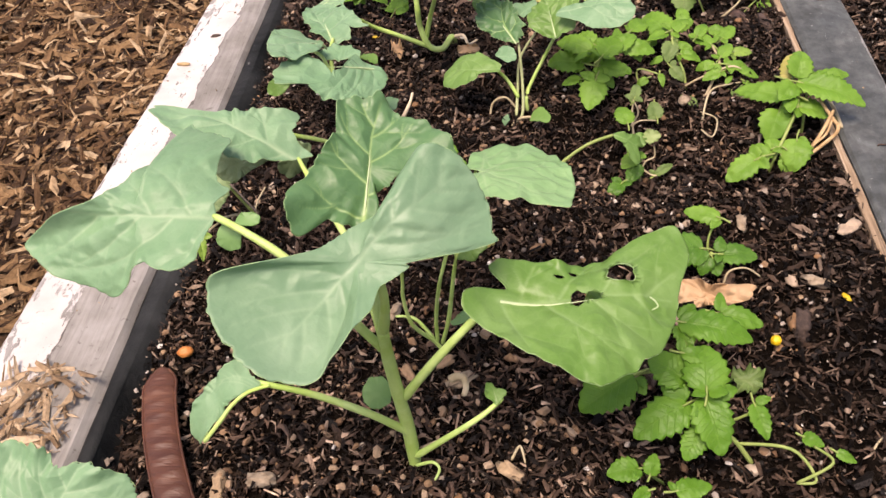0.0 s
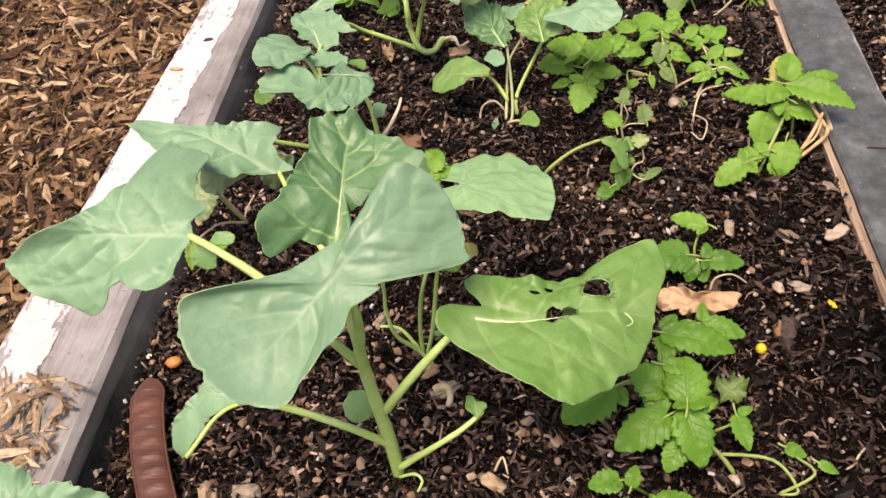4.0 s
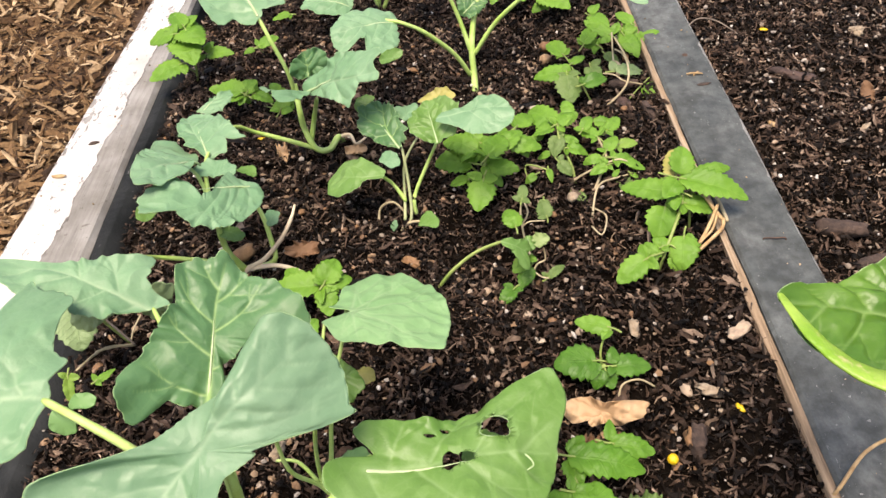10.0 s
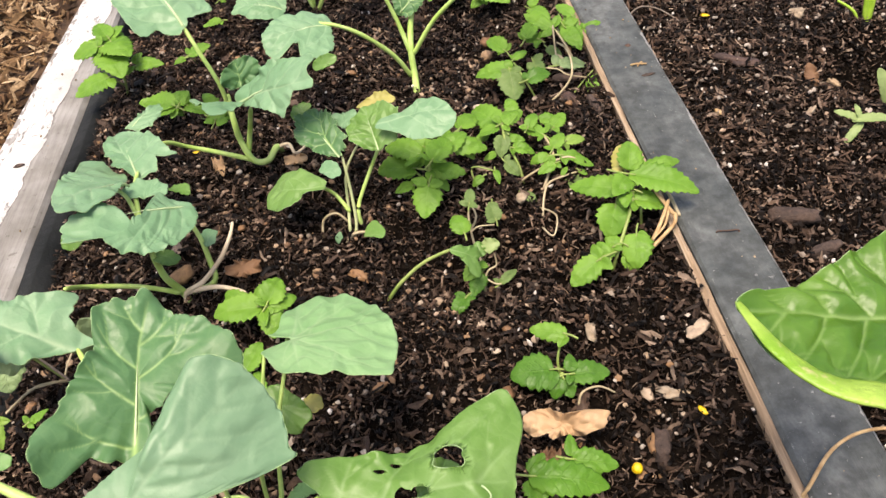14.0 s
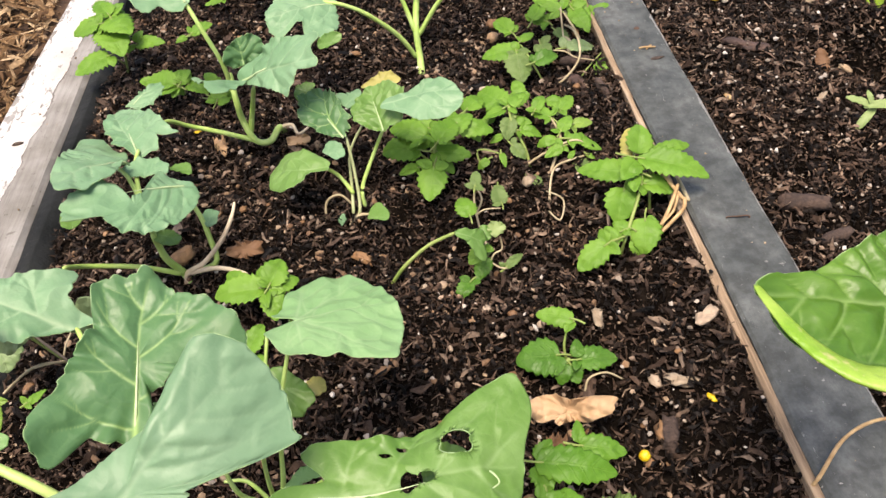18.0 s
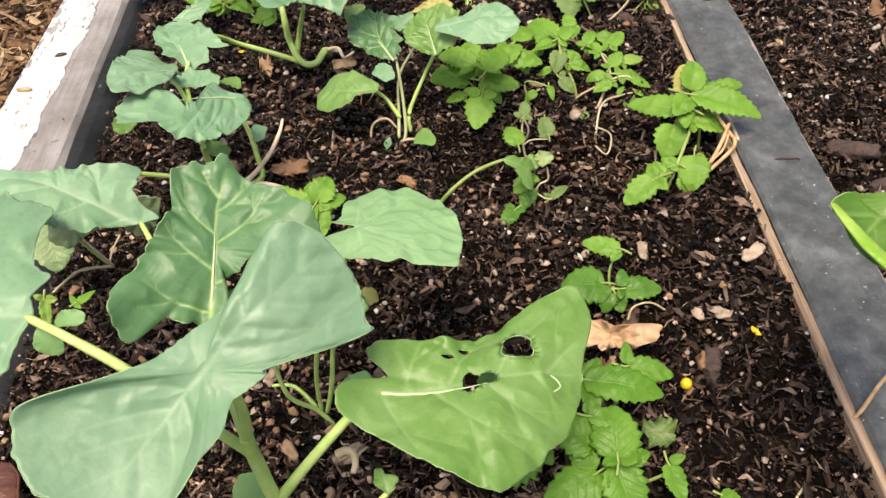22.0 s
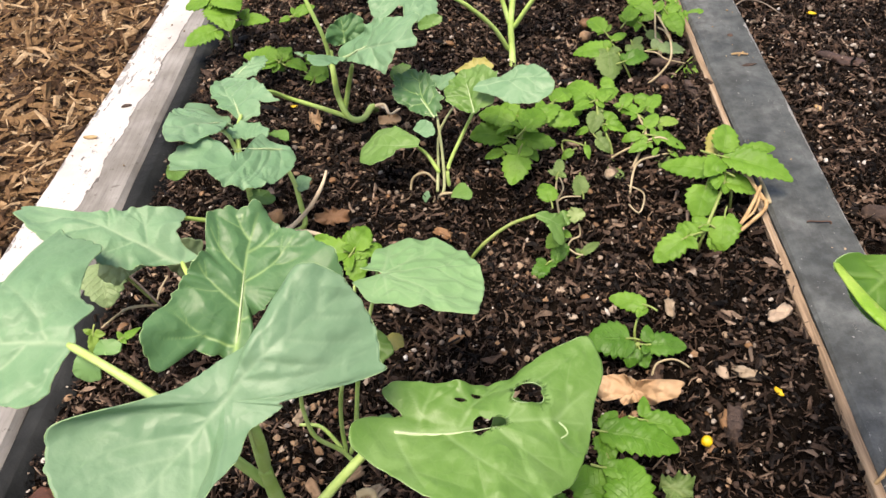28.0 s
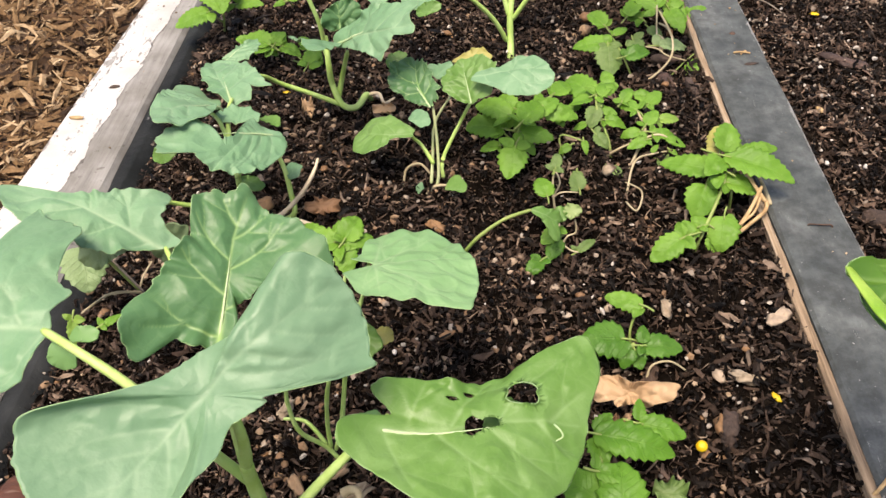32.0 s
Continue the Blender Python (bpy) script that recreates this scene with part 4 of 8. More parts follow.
leaf(kale, (-0.0783, -0.0360, 0.1060), (-0.0792, -0.0407, 0.0990), (0.0411, -0.8312, 0.5545), (4.0, 0.4), (4.3, 4.2, 4.7, 4.2, 4.0, 4.1, 3.7, 4.0, 4.3, 4.7, 4.4, 4.0, 3.9, 4.3, 4.0, 4.0), arch=0.08, cup=0.2, ripple=0.00016, mat=COTY, veins=0.2)
leaf(kale, (-0.0360, -0.0246, 0.0980), (-0.0198, -0.0135, 0.1040), (0.6040, -0.5925, -0.5330), (7.5, -1.2), (11.8, 10.9, 9.4, 11.0, 15.8, 17.4, 10.4, 7.9, 7.3, 7.9, 9.4, 13.1, 14.7, 11.5, 8.3, 9.7), arch=0.1, cup=0.2, ripple=0.0008, mat=KALE_LIGHT, veins=0.6)
leaf(kale, (-0.0893, 0.0409, 0.0750), (-0.1107, 0.0375, 0.0680), (-0.0507, -0.8266, 0.5606), (14.1, -1.1), (11.5, 11.5, 11.5, 10.5, 9.8, 9.5, 8.4, 7.2, 6.4, 5.9, 5.6, 5.4, 5.4, 5.7, 6.1, 6.9, 8.0, 9.8, 12.5, 14.6, 15.0, 10.9, 8.7, 7.6, 6.9, 6.4, 6.2, 6.1, 6.2, 6.4, 6.8, 7.5, 8.5, 8.7, 8.9, 9.4, 10.0, 10.2, 10.6, 11.4), arch=0.08, cup=-0.2, ripple=0.0006, mat=KALE_NET, veins=0.6)
leaf(kale, (-0.0766, 0.0486, 0.0700), (-0.0897, 0.0477, 0.0600), (-0.0635, -0.9825, 0.1748), (9.0, 0.2), (10.0, 10.2, 7.3, 6.0, 5.9, 5.5, 5.8, 7.3, 10.1, 9.8, 8.8, 5.6, 4.6, 4.5, 5.3, 8.0), arch=0.08, cup=-0.2, ripple=0.0008, mat=KALE_NET, veins=0.6)
leaf(kale, (-0.0186, 0.0215, 0.0520), (-0.0043, 0.0077, 0.0450), (-0.1506, -0.5665, 0.8102), (10.7, -0.4), (8.8, 9.6, 7.5, 6.5, 5.8, 5.9, 7.3, 9.9, 11.1, 7.2, 5.6, 5.5, 6.4, 8.4, 8.4, 9.5), arch=0.08, cup=-0.2, ripple=0.00048, mat=KALE_LIGHT)
leaf(kale, (-0.0086, 0.0235, 0.0400), (-0.0003, 0.0220, 0.0400), (0.0000, 0.0000, 1.0000), (4.5, -1.2), (3.8, 3.6, 3.9, 4.2, 4.0, 4.6, 4.3, 4.4, 4.0, 3.6, 3.8, 3.8, 4.5, 4.5, 4.1, 4.4), arch=0.05, cup=0.1, ripple=0.00024, mat=YELLOWED, veins=0.5)
leaf(kale, (0.0324, -0.0375, 0.0600), (0.0509, -0.0191, 0.0580), (0.0, -0.3, 0.95), (9.0, 0.0), (8.0, 7.6, 7.0, 6.4, 6.8, 7.6, 8.4, 8.8, 8.2, 7.0, 6.2, 6.8), arch=0.06, cup=0.2, ripple=0.0006, mat=KALE_LIGHT, veins=0.5, rib=False)
stem(kale, 'main_stem', ((-0.0320, -0.0589, -0.0120), (-0.0320, -0.0544, -0.0040), (-0.0317, -0.0533, 0.0200), (-0.0322, -0.0539, 0.0400), (-0.0326, -0.0539, 0.0620), (-0.0317, -0.0557, 0.0770)), 0.0027, 0.002, STEM)
stem(kale, 'petiole', ((-0.0328, -0.0528, 0.0620), (-0.0449, -0.0521, 0.0840), (-0.0566, -0.0494, 0.1020), (-0.0692, -0.0439, 0.1090), (-0.0818, -0.0366, 0.1105)), 0.0017, 0.0011, STEM)
stem(kale, 'petiole', ((-0.0317, -0.0555, 0.0760), (-0.0335, -0.0490, 0.0920), (-0.0345, -0.0443, 0.1020), (-0.0334, -0.0453, 0.1105)), 0.0018, 0.0013, STEM)
stem(kale, 'petiole', ((-0.0316, -0.0559, 0.0765), (-0.0290, -0.0582, 0.0880), (-0.0275, -0.0604, 0.0980), (-0.0279, -0.0595, 0.1035)), 0.0019, 0.0012, STEM)
stem(kale, 'petiole', ((-0.0306, -0.0537, 0.0380), (-0.0197, -0.0534, 0.0550), (-0.0052, -0.0497, 0.0720), (0.0064, -0.0426, 0.0795)), 0.0018, 0.0012, STEM)
stem(kale, 'petiole', ((-0.0309, -0.0538, 0.0160), (-0.0417, -0.0579, 0.0340), (-0.0593, -0.0580, 0.0460), (-0.0726, -0.0598, 0.0545), (-0.0779, -0.0584, 0.0545)), 0.0016, 0.0008, STEM)
stem(kale, 'rolled_edge', ((-0.0726, -0.0605, 0.0555), (-0.0803, -0.0618, 0.0535), (-0.0862, -0.0643, 0.0500), (-0.0912, -0.0684, 0.0455), (-0.0975, -0.0718, 0.0390)), 0.0006, 0.0009, STEM)
stem(kale, 'petiole', ((-0.0310, -0.0553, 0.0030), (-0.0157, -0.0556, 0.0180), (-0.0049, -0.0534, 0.0260), (0.0032, -0.0483, 0.0300)), 0.0014, 0.0008, STEM)
stem(kale, 'petiole', ((-0.0330, -0.0532, 0.0670), (-0.0449, -0.0237, 0.0800), (-0.0640, 0.0080, 0.0840), (-0.0716, 0.0211, 0.0865)), 0.0016, 0.0008, STEM)
stem(kale, 'leaf_miner_mark', ((0.0509, -0.0471, 0.0805), (0.0524, -0.0490, 0.0805), (0.0529, -0.0509, 0.0803), (0.0510, -0.0522, 0.0803)), 0.00028, 0.0002, RIB)
stem(kale, 'tendril', ((-0.0308, -0.0573, 0.0000), (-0.0243, -0.0583, 0.0040), (-0.0215, -0.0605, 0.0030), (-0.0233, -0.0634, 0.0000)), 0.0007, 0.0005, STEM)

seedling = plant('kale_seedling', (-0.0235, -0.0009, -0.0040), 'slender kale seedling with one round pale green leaf', 'kale plant', 'kale seedlings in the bed')
leaf(seedling, (-0.0127, 0.0177, 0.0780), (0.0313, 0.0206, 0.0730), (0.0980, 0.1943, 0.9760), (23.0, 1.7), (20.3, 20.1, 20.3, 20.4, 20.8, 21.7, 21.9, 22.4, 22.9, 23.9, 24.6, 25.0, 25.2, 25.0, 24.9, 23.2, 21.7, 20.3, 20.6, 21.2, 14.0, 23.4, 23.7, 23.5, 23.5, 22.4, 21.4, 20.8, 20.8, 20.9, 20.9, 21.5, 23.1, 26.1, 28.7, 25.6, 24.0, 22.9, 21.7, 21.1), arch=0.05, cup=-0.12, ripple=0.0008, mat=KALE_PALE, veins=0.35, hub=(9.4, 1.4), rays=(2, 40, -38, 82, -80), pairs=2, rib=False, rough_edge=0.35)
leaf(seedling, (-0.0150, 0.0008, 0.0200), (-0.0058, 0.0013, 0.0200), (-0.0000, -0.0000, 1.0000), (2.4, -2.6), (8.0, 7.1, 6.9, 4.8, 4.2, 4.3, 4.1, 4.1, 4.9, 7.3, 6.7, 3.3, 2.7, 2.6, 2.9, 4.1), arch=0.05, cup=0.1, ripple=0.00032, mat=COTY, veins=0.2)
stem(seedling, 'stem', ((-0.0211, -0.0039, -0.0060), (-0.0274, -0.0012, 0.0040), (-0.0345, -0.0053, 0.0200), (-0.0361, -0.0049, 0.0350), (-0.0351, -0.0052, 0.0450), (-0.0335, -0.0058, 0.0620), (-0.0310, -0.0040, 0.0800)), 0.001, 0.0006, STEM)
stem(seedling, 'petiole', ((-0.0264, -0.0004, 0.0030), (-0.0252, -0.0010, 0.0200), (-0.0207, -0.0057, 0.0450), (-0.0170, 0.0014, 0.0560), (-0.0150, 0.0080, 0.0680), (-0.0127, 0.0170, 0.0765)), 0.0009, 0.0006, STEM)
stem(seedling, 'petiole', ((-0.0244, -0.0013, 0.0030), (-0.0199, -0.0011, 0.0200), (-0.0143, 0.0043, 0.0500), (-0.0076, 0.0194, 0.0680), (-0.0058, 0.0243, 0.0750)), 0.001, 0.0006, STEM)
stem(seedling, 'petiole', ((-0.0280, 0.0003, 0.0040), (-0.0357, 0.0063, 0.0100), (-0.0439, 0.0063, 0.0120)), 0.0009, 0.0006, STEM)

kale_b = plant('kale_plant', (-0.0768, 0.1397, -0.0080), 'young kale plant with notched blue-green leaves and pale bent stems', 'kale plant', 'kale seedlings in the bed')
leaf(kale_b, (-0.0631, 0.1376, 0.0500), (-0.1029, 0.1069, 0.0690), (0.12, -0.22, 0.95), (27.7, 10.1), (15.4, 14.7, 14.2, 13.8, 13.5, 13.4, 13.3, 13.4, 13.4, 13.1, 13.0, 13.0, 13.1, 13.3, 13.0, 12.9, 12.9, 13.0, 13.1, 13.4, 13.8, 13.8, 13.9, 14.2, 14.5, 15.0, 15.6, 16.5, 17.3, 18.0, 19.0, 20.3, 21.9, 23.8, 25.2, 27.0, 29.3, 31.4, 32.1, 33.0, 34.3, 33.2, 32.3, 31.5, 29.4, 27.8, 10.3, 9.0, 8.0, 7.3, 6.7, 6.3, 6.0, 5.7, 6.8, 17.1, 19.0, 21.4, 21.9, 22.6, 23.5, 24.7, 25.1, 25.7, 26.6, 27.5, 28.4, 29.6, 29.1, 28.8, 28.6, 28.7), arch=0.06, cup=-0.15, ripple=0.00072, mat=KALE)
leaf(kale_b, (-0.0911, 0.1724, 0.0450), (-0.1101, 0.2198, 0.0430), (0.0397, 0.0580, 0.9975), (20.4, -2.5), (29.2, 28.5, 25.9, 22.5, 20.3, 17.6, 15.7, 14.4, 13.7, 13.2, 11.7, 10.8, 12.0, 13.5, 13.3, 13.5, 14.0, 15.0, 17.0, 20.2, 20.9, 21.0, 21.7, 18.2, 15.7, 14.1, 23.1, 19.4, 17.0, 15.6, 14.8, 14.5, 14.5, 14.9, 15.7, 17.0, 18.3, 19.8, 22.1, 25.7), arch=0.05, cup=0.15, ripple=0.00048, mat=KALE)
leaf(kale_b, (-0.0913, 0.1591, 0.0500), (-0.1067, 0.1109, 0.0780), (0.15, -0.2, 0.95), (17.0, -9.1), (26.2, 33.8, 42.0, 36.7, 32.1, 29.1, 26.0, 21.6, 18.1, 16.0, 14.6, 13.8, 13.3, 13.2, 13.3, 13.8, 14.8, 16.3, 18.6, 22.4, 29.1, 37.3, 45.7, 62.8, 73.2, 37.2, 25.1, 19.3, 16.0, 14.0, 12.7, 12.0, 11.6, 11.5, 11.7, 12.2, 13.0, 14.4, 16.6, 20.1), arch=0.08, cup=-0.25, ripple=0.00064, mat=KALE)
leaf(kale_b, (-0.0862, 0.1521, 0.0460), (-0.0717, 0.1642, 0.0460), (-0.0000, 0.0000, 1.0000), (5.5, 4.3), (7.9, 7.8, 7.6, 7.2, 7.0, 6.9, 7.0, 7.3, 7.9, 8.8, 9.1, 9.2, 9.6, 10.3, 11.3, 13.0, 11.8, 10.3, 9.4, 7.7, 6.6, 5.8, 5.4, 5.1, 5.0, 5.0, 5.1, 5.3, 5.7, 6.3, 7.3, 8.9, 11.8, 11.9, 11.4, 11.2, 10.9, 9.5, 8.7, 8.2), arch=0.05, cup=0.1, ripple=0.0004, mat=KALE)
leaf(kale_b, (-0.1122, 0.2414, 0.0300), (-0.0958, 0.2586, 0.0340), (0.0666, -0.2858, 0.9560), (11.1, -2.9), (11.2, 11.7, 12.6, 9.9, 8.0, 6.8, 6.0, 5.5, 5.2, 5.1, 5.0, 5.1, 5.4, 5.8, 6.4, 7.4, 9.2, 13.3, 12.0, 10.7, 9.9, 9.4, 8.7, 8.2, 7.9, 7.8, 7.9, 8.2, 7.5, 7.0, 6.8, 6.7, 6.8, 7.0, 7.4, 7.5, 7.8, 8.4, 9.3, 10.7), arch=0.08, cup=0.2, ripple=0.0006, mat=KALE)
leaf(kale_b, (-0.0820, 0.1286, 0.0320), (-0.0675, 0.1239, 0.0300), (0.0955, -0.1254, 0.9875), (7.4, -1.3), (7.3, 6.5, 5.1, 4.8, 4.7, 4.7, 5.4, 8.0, 7.1, 5.6, 5.3, 4.6, 4.7, 5.6, 6.5, 6.4), arch=0.05, cup=0.2, ripple=0.00032, mat=KALE_LIGHT, veins=0.5)
leaf(kale_b, (-0.0620, 0.1439, 0.0200), (-0.0581, 0.1521, 0.0220), (-0.2811, -0.0976, 0.9547), (4.0, -0.1), (4.6, 5.3, 6.5, 5.8, 5.7, 4.6, 4.0, 4.1, 5.0, 5.6, 6.2, 6.2, 4.8, 4.5, 4.9, 4.6), arch=0.05, cup=0.2, ripple=0.00024, mat=KALE, veins=0.5)
leaf(kale_b, (-0.0667, 0.1638, 0.0350), (-0.0765, 0.1713, 0.0380), (0.3511, 0.0859, 0.9324), (7.2, 0.1), (4.8, 4.7, 5.3, 6.0, 4.5, 3.8, 3.9, 4.6, 5.8, 5.2, 4.6, 4.8, 5.4, 4.7, 4.7, 5.4), arch=0.08, cup=0.2, ripple=0.00032, mat=KALE_LIGHT, veins=0.5)
leaf(kale_b, (-0.1026, 0.1199, 0.0560), (-0.1118, 0.1208, 0.0520), (-0.55, -0.75, 0.3), (6.5, 0.0), (7.5, 6.0, 4.6, 4.2, 4.6, 5.6, 7.0, 6.4, 5.0, 4.2, 4.6, 6.0), arch=0.1, cup=0.3, ripple=0.0003, mat=KALE_LIGHT, veins=0.4, label='lime underside of a curled leaf edge')
stem(kale_b, 'stem', ((-0.0758, 0.1334, -0.0120), (-0.0788, 0.1361, -0.0020), (-0.0823, 0.1324, 0.0120), (-0.0831, 0.1319, 0.0220), (-0.0802, 0.1258, 0.0360), (-0.0794, 0.1405, 0.0490)), 0.002, 0.0013, STEM)
stem(kale_b, 'stem', ((-0.0753, 0.1374, -0.0040), (-0.0622, 0.1367, 0.0020), (-0.0628, 0.1425, 0.0120), (-0.0650, 0.1472, 0.0250), (-0.0703, 0.1495, 0.0400)), 0.0017, 0.001, STEM)
stem(kale_b, 'pale_root', ((-0.0784, 0.1359, -0.0100), (-0.0769, 0.1347, -0.0010), (-0.0672, 0.1356, 0.0040), (-0.0571, 0.1413, 0.0120), (-0.0507, 0.1477, 0.0200), (-0.0487, 0.1533, 0.0240)), 0.0017, 0.0007, ROOT)
stem(kale_b, 'petiole', ((-0.0804, 0.1268, 0.0280), (-0.0842, 0.1343, 0.0380), (-0.0907, 0.1610, 0.0450), (-0.0913, 0.1758, 0.0460)), 0.0014, 0.0009, STEM)
stem(kale_b, 'petiole', ((-0.0849, 0.1385, 0.0380), (-0.0935, 0.1560, 0.0460), (-0.1026, 0.1641, 0.0475)), 0.0012, 0.0008, STEM)
stem(kale_b, 'petiole', ((-0.0794, 0.1342, 0.0000), (-0.0956, 0.1300, 0.0120), (-0.1132, 0.1207, 0.0250), (-0.1140, 0.1045, 0.0400)), 0.0014, 0.001, STEM)
stem(kale_b, 'petiole', ((-0.0788, 0.1361, -0.0020), (-0.0600, 0.1312, 0.0030), (-0.0467, 0.1275, 0.0000)), 0.0015, 0.0009, ROOT)

kale_c = plant('kale_plant', (-0.0460, 0.2448, -0.0060), 'young kale plant with a bent pale stem and crinkled centre leaf', 'kale plant', 'kale seedlings in the bed')
leaf(kale_c, (-0.0439, 0.2373, 0.0460), (-0.0434, 0.2457, 0.0620), (0.2453, -0.8603, 0.4469), (9.7, -0.9), (7.8, 7.5, 7.4, 8.5, 10.8, 12.3, 11.1, 8.6, 7.2, 6.7, 7.7, 9.5, 10.9, 11.4, 10.4, 9.5), arch=0.05, cup=0.3, ripple=0.0016, mat=KALE_DARK, veins=1.6, rough_edge=2.6)
leaf(kale_c, (-0.0428, 0.2207, 0.0490), (0.0071, 0.1920, 0.0800), (-0.6314, -0.3526, 0.6906), (30.7, -0.0), (25.8, 29.9, 26.7, 20.6, 17.1, 15.3, 14.1, 13.4, 13.1, 13.1, 13.5, 14.4, 15.9, 16.7, 16.3, 16.9, 19.3, 23.4, 30.5, 33.3, 32.4, 25.5, 20.1, 17.0, 15.2, 14.2, 13.6, 13.4, 13.5, 13.9, 15.1, 17.0, 19.9, 22.3, 19.1, 18.6, 18.6, 18.4, 29.0, 27.7), arch=0.05, cup=-0.15, ripple=0.00072, mat=KALE, veins=0.9)
leaf(kale_c, (0.0010, 0.1934, 0.0780), (0.0169, 0.1904, 0.0830), (-0.3283, -0.7218, 0.6094), (8.2, 0.4), (6.8, 6.0, 4.5, 3.4, 3.2, 3.4, 3.8, 5.1, 6.8, 6.1, 4.2, 3.4, 3.0, 3.0, 3.7, 5.6), arch=0.1, cup=0.3, ripple=0.00032, mat=KALE_LIGHT, veins=0.5)
leaf(kale_c, (-0.0482, 0.2324, 0.0400), (-0.0755, 0.2449, 0.0440), (-0.3846, -0.6274, -0.6771), (0.9, -22.1), (12.9, 15.0, 18.0, 23.4, 26.3, 16.8, 12.9, 10.7, 9.3, 8.4, 20.2, 18.0, 16.6, 15.7, 15.3, 15.3, 14.9, 14.2, 13.9, 14.0, 14.4, 15.3, 16.6, 18.8, 22.2, 26.3, 32.0, 28.6, 22.0, 16.7, 13.7, 11.9, 10.7, 10.0, 9.6, 9.4, 9.5, 9.8, 10.4, 11.4), arch=0.1, cup=0.2, ripple=0.0004, mat=KALE)
leaf(kale_c, (-0.0647, 0.2436, 0.0850), (-0.1040, 0.3101, 0.1050), (0.2514, -0.1395, 0.9578), (37.6, 6.3), (54.7, 48.5, 39.8, 32.8, 27.1, 23.4, 21.1, 19.6, 18.7, 18.2, 18.0, 18.2, 19.0, 20.3, 22.4, 25.9, 32.0, 36.5, 37.2, 33.9, 42.1, 39.4, 36.5, 37.4, 40.3, 38.0, 34.1, 28.2, 20.3, 10.0, 9.4, 9.1, 9.1, 9.3, 9.9, 10.8, 12.2, 14.5, 21.6, 52.2), arch=0.05, cup=-0.1, ripple=0.0007, mat=KALE, veins=0.9)
stem(kale_c, 'pale_root', ((-0.0390, 0.2413, -0.0020), (-0.0342, 0.2423, 0.0030), (-0.0277, 0.2408, 0.0050), (-0.0243, 0.2353, 0.0020), (-0.0196, 0.2485, -0.0030)), 0.0013, 0.0007, ROOT)
stem(kale_c, 'stem', ((-0.0343, 0.2495, -0.0060), (-0.0351, 0.2413, 0.0040), (-0.0404, 0.2338, 0.0010), (-0.0478, 0.2314, 0.0040), (-0.0531, 0.2371, 0.0140), (-0.0532, 0.2363, 0.0280), (-0.0539, 0.2436, 0.0420)), 0.0021, 0.0016, STEM)
stem(kale_c, 'stem', ((-0.0509, 0.2367, 0.0060), (-0.0465, 0.2380, 0.0200), (-0.0391, 0.2236, 0.0430)), 0.0017, 0.0012, STEM)
stem(kale_c, 'petiole', ((-0.0481, 0.2329, 0.0030), (-0.0636, 0.2313, 0.0120), (-0.0795, 0.2276, 0.0220), (-0.0868, 0.2165, 0.0340), (-0.0920, 0.1985, 0.0420)), 0.0015, 0.001, STEM)
stem(kale_c, 'petiole', ((-0.0552, 0.2429, 0.0300), (-0.0550, 0.2396, 0.0500), (-0.0598, 0.2384, 0.0720), (-0.0659, 0.2458, 0.0850), (-0.0767, 0.2628, 0.0920)), 0.0014, 0.0009, STEM)

kale_d = plant('kale_plant', (0.0066, 0.1652, -0.0060), 'small kale plant with upright thin stems and cupped leaves', 'kale plant', 'kale seedlings in the bed')
leaf(kale_d, (0.0066, 0.1770, 0.0360), (-0.0127, 0.2135, 0.0440), (-0.2609, -0.3364, 0.9049), (18.8, 0.2), (18.6, 20.3, 18.1, 16.0, 14.4, 13.2, 12.4, 12.0, 11.8, 10.6, 9.9, 9.5, 9.4, 9.5, 9.8, 10.5, 11.3, 12.5, 14.3, 17.3, 18.5, 17.4, 16.6, 15.9, 15.6, 13.6, 12.2, 11.3, 10.8, 10.6, 10.7, 11.0, 11.6, 11.9, 12.3, 13.1, 14.4, 16.4, 17.0, 17.5), arch=0.05, cup=0.2, ripple=0.00088, mat=KALE_DARK, veins=1.4, rough_edge=2.6)
leaf(kale_d, (0.0274, 0.1637, 0.0460), (0.0232, 0.1905, 0.0580), (-0.3250, -0.4282, 0.8432), (12.3, -0.1), (12.6, 12.1, 11.9, 11.9, 12.3, 12.8, 12.2, 12.0, 12.1, 12.1, 12.0, 12.1, 11.3, 10.8, 10.6, 10.7, 10.7, 10.7, 11.0, 11.6, 12.7, 13.3, 13.7, 14.5, 15.8, 16.2, 15.7, 15.6, 15.9, 16.6, 17.7, 16.1, 15.1, 14.6, 14.5, 14.7, 13.8, 13.1, 12.7, 12.7), arch=0.06, cup=0.2, ripple=0.00064, mat=KALE_LIGHT, veins=1.1)
leaf(kale_d, (0.0255, 0.1692, 0.0570), (0.0673, 0.1581, 0.0630), (-0.2131, -0.2986, 0.9303), (25.2, -1.1), (17.4, 17.3, 16.2, 15.6, 15.1, 14.5, 14.3, 13.8, 12.7, 12.1, 11.6, 10.5, 9.9, 9.6, 9.5, 9.7, 10.4, 11.5, 13.9, 20.2, 22.6, 18.3, 15.0, 13.1, 11.9, 11.2, 10.9, 10.8, 11.0, 11.4, 11.3, 11.4, 11.9, 12.7, 13.2, 13.8, 14.8, 15.8, 16.9, 17.4), arch=0.06, cup=-0.1, ripple=0.00032, mat=KALE, veins=0.4, rough_edge=0.4)
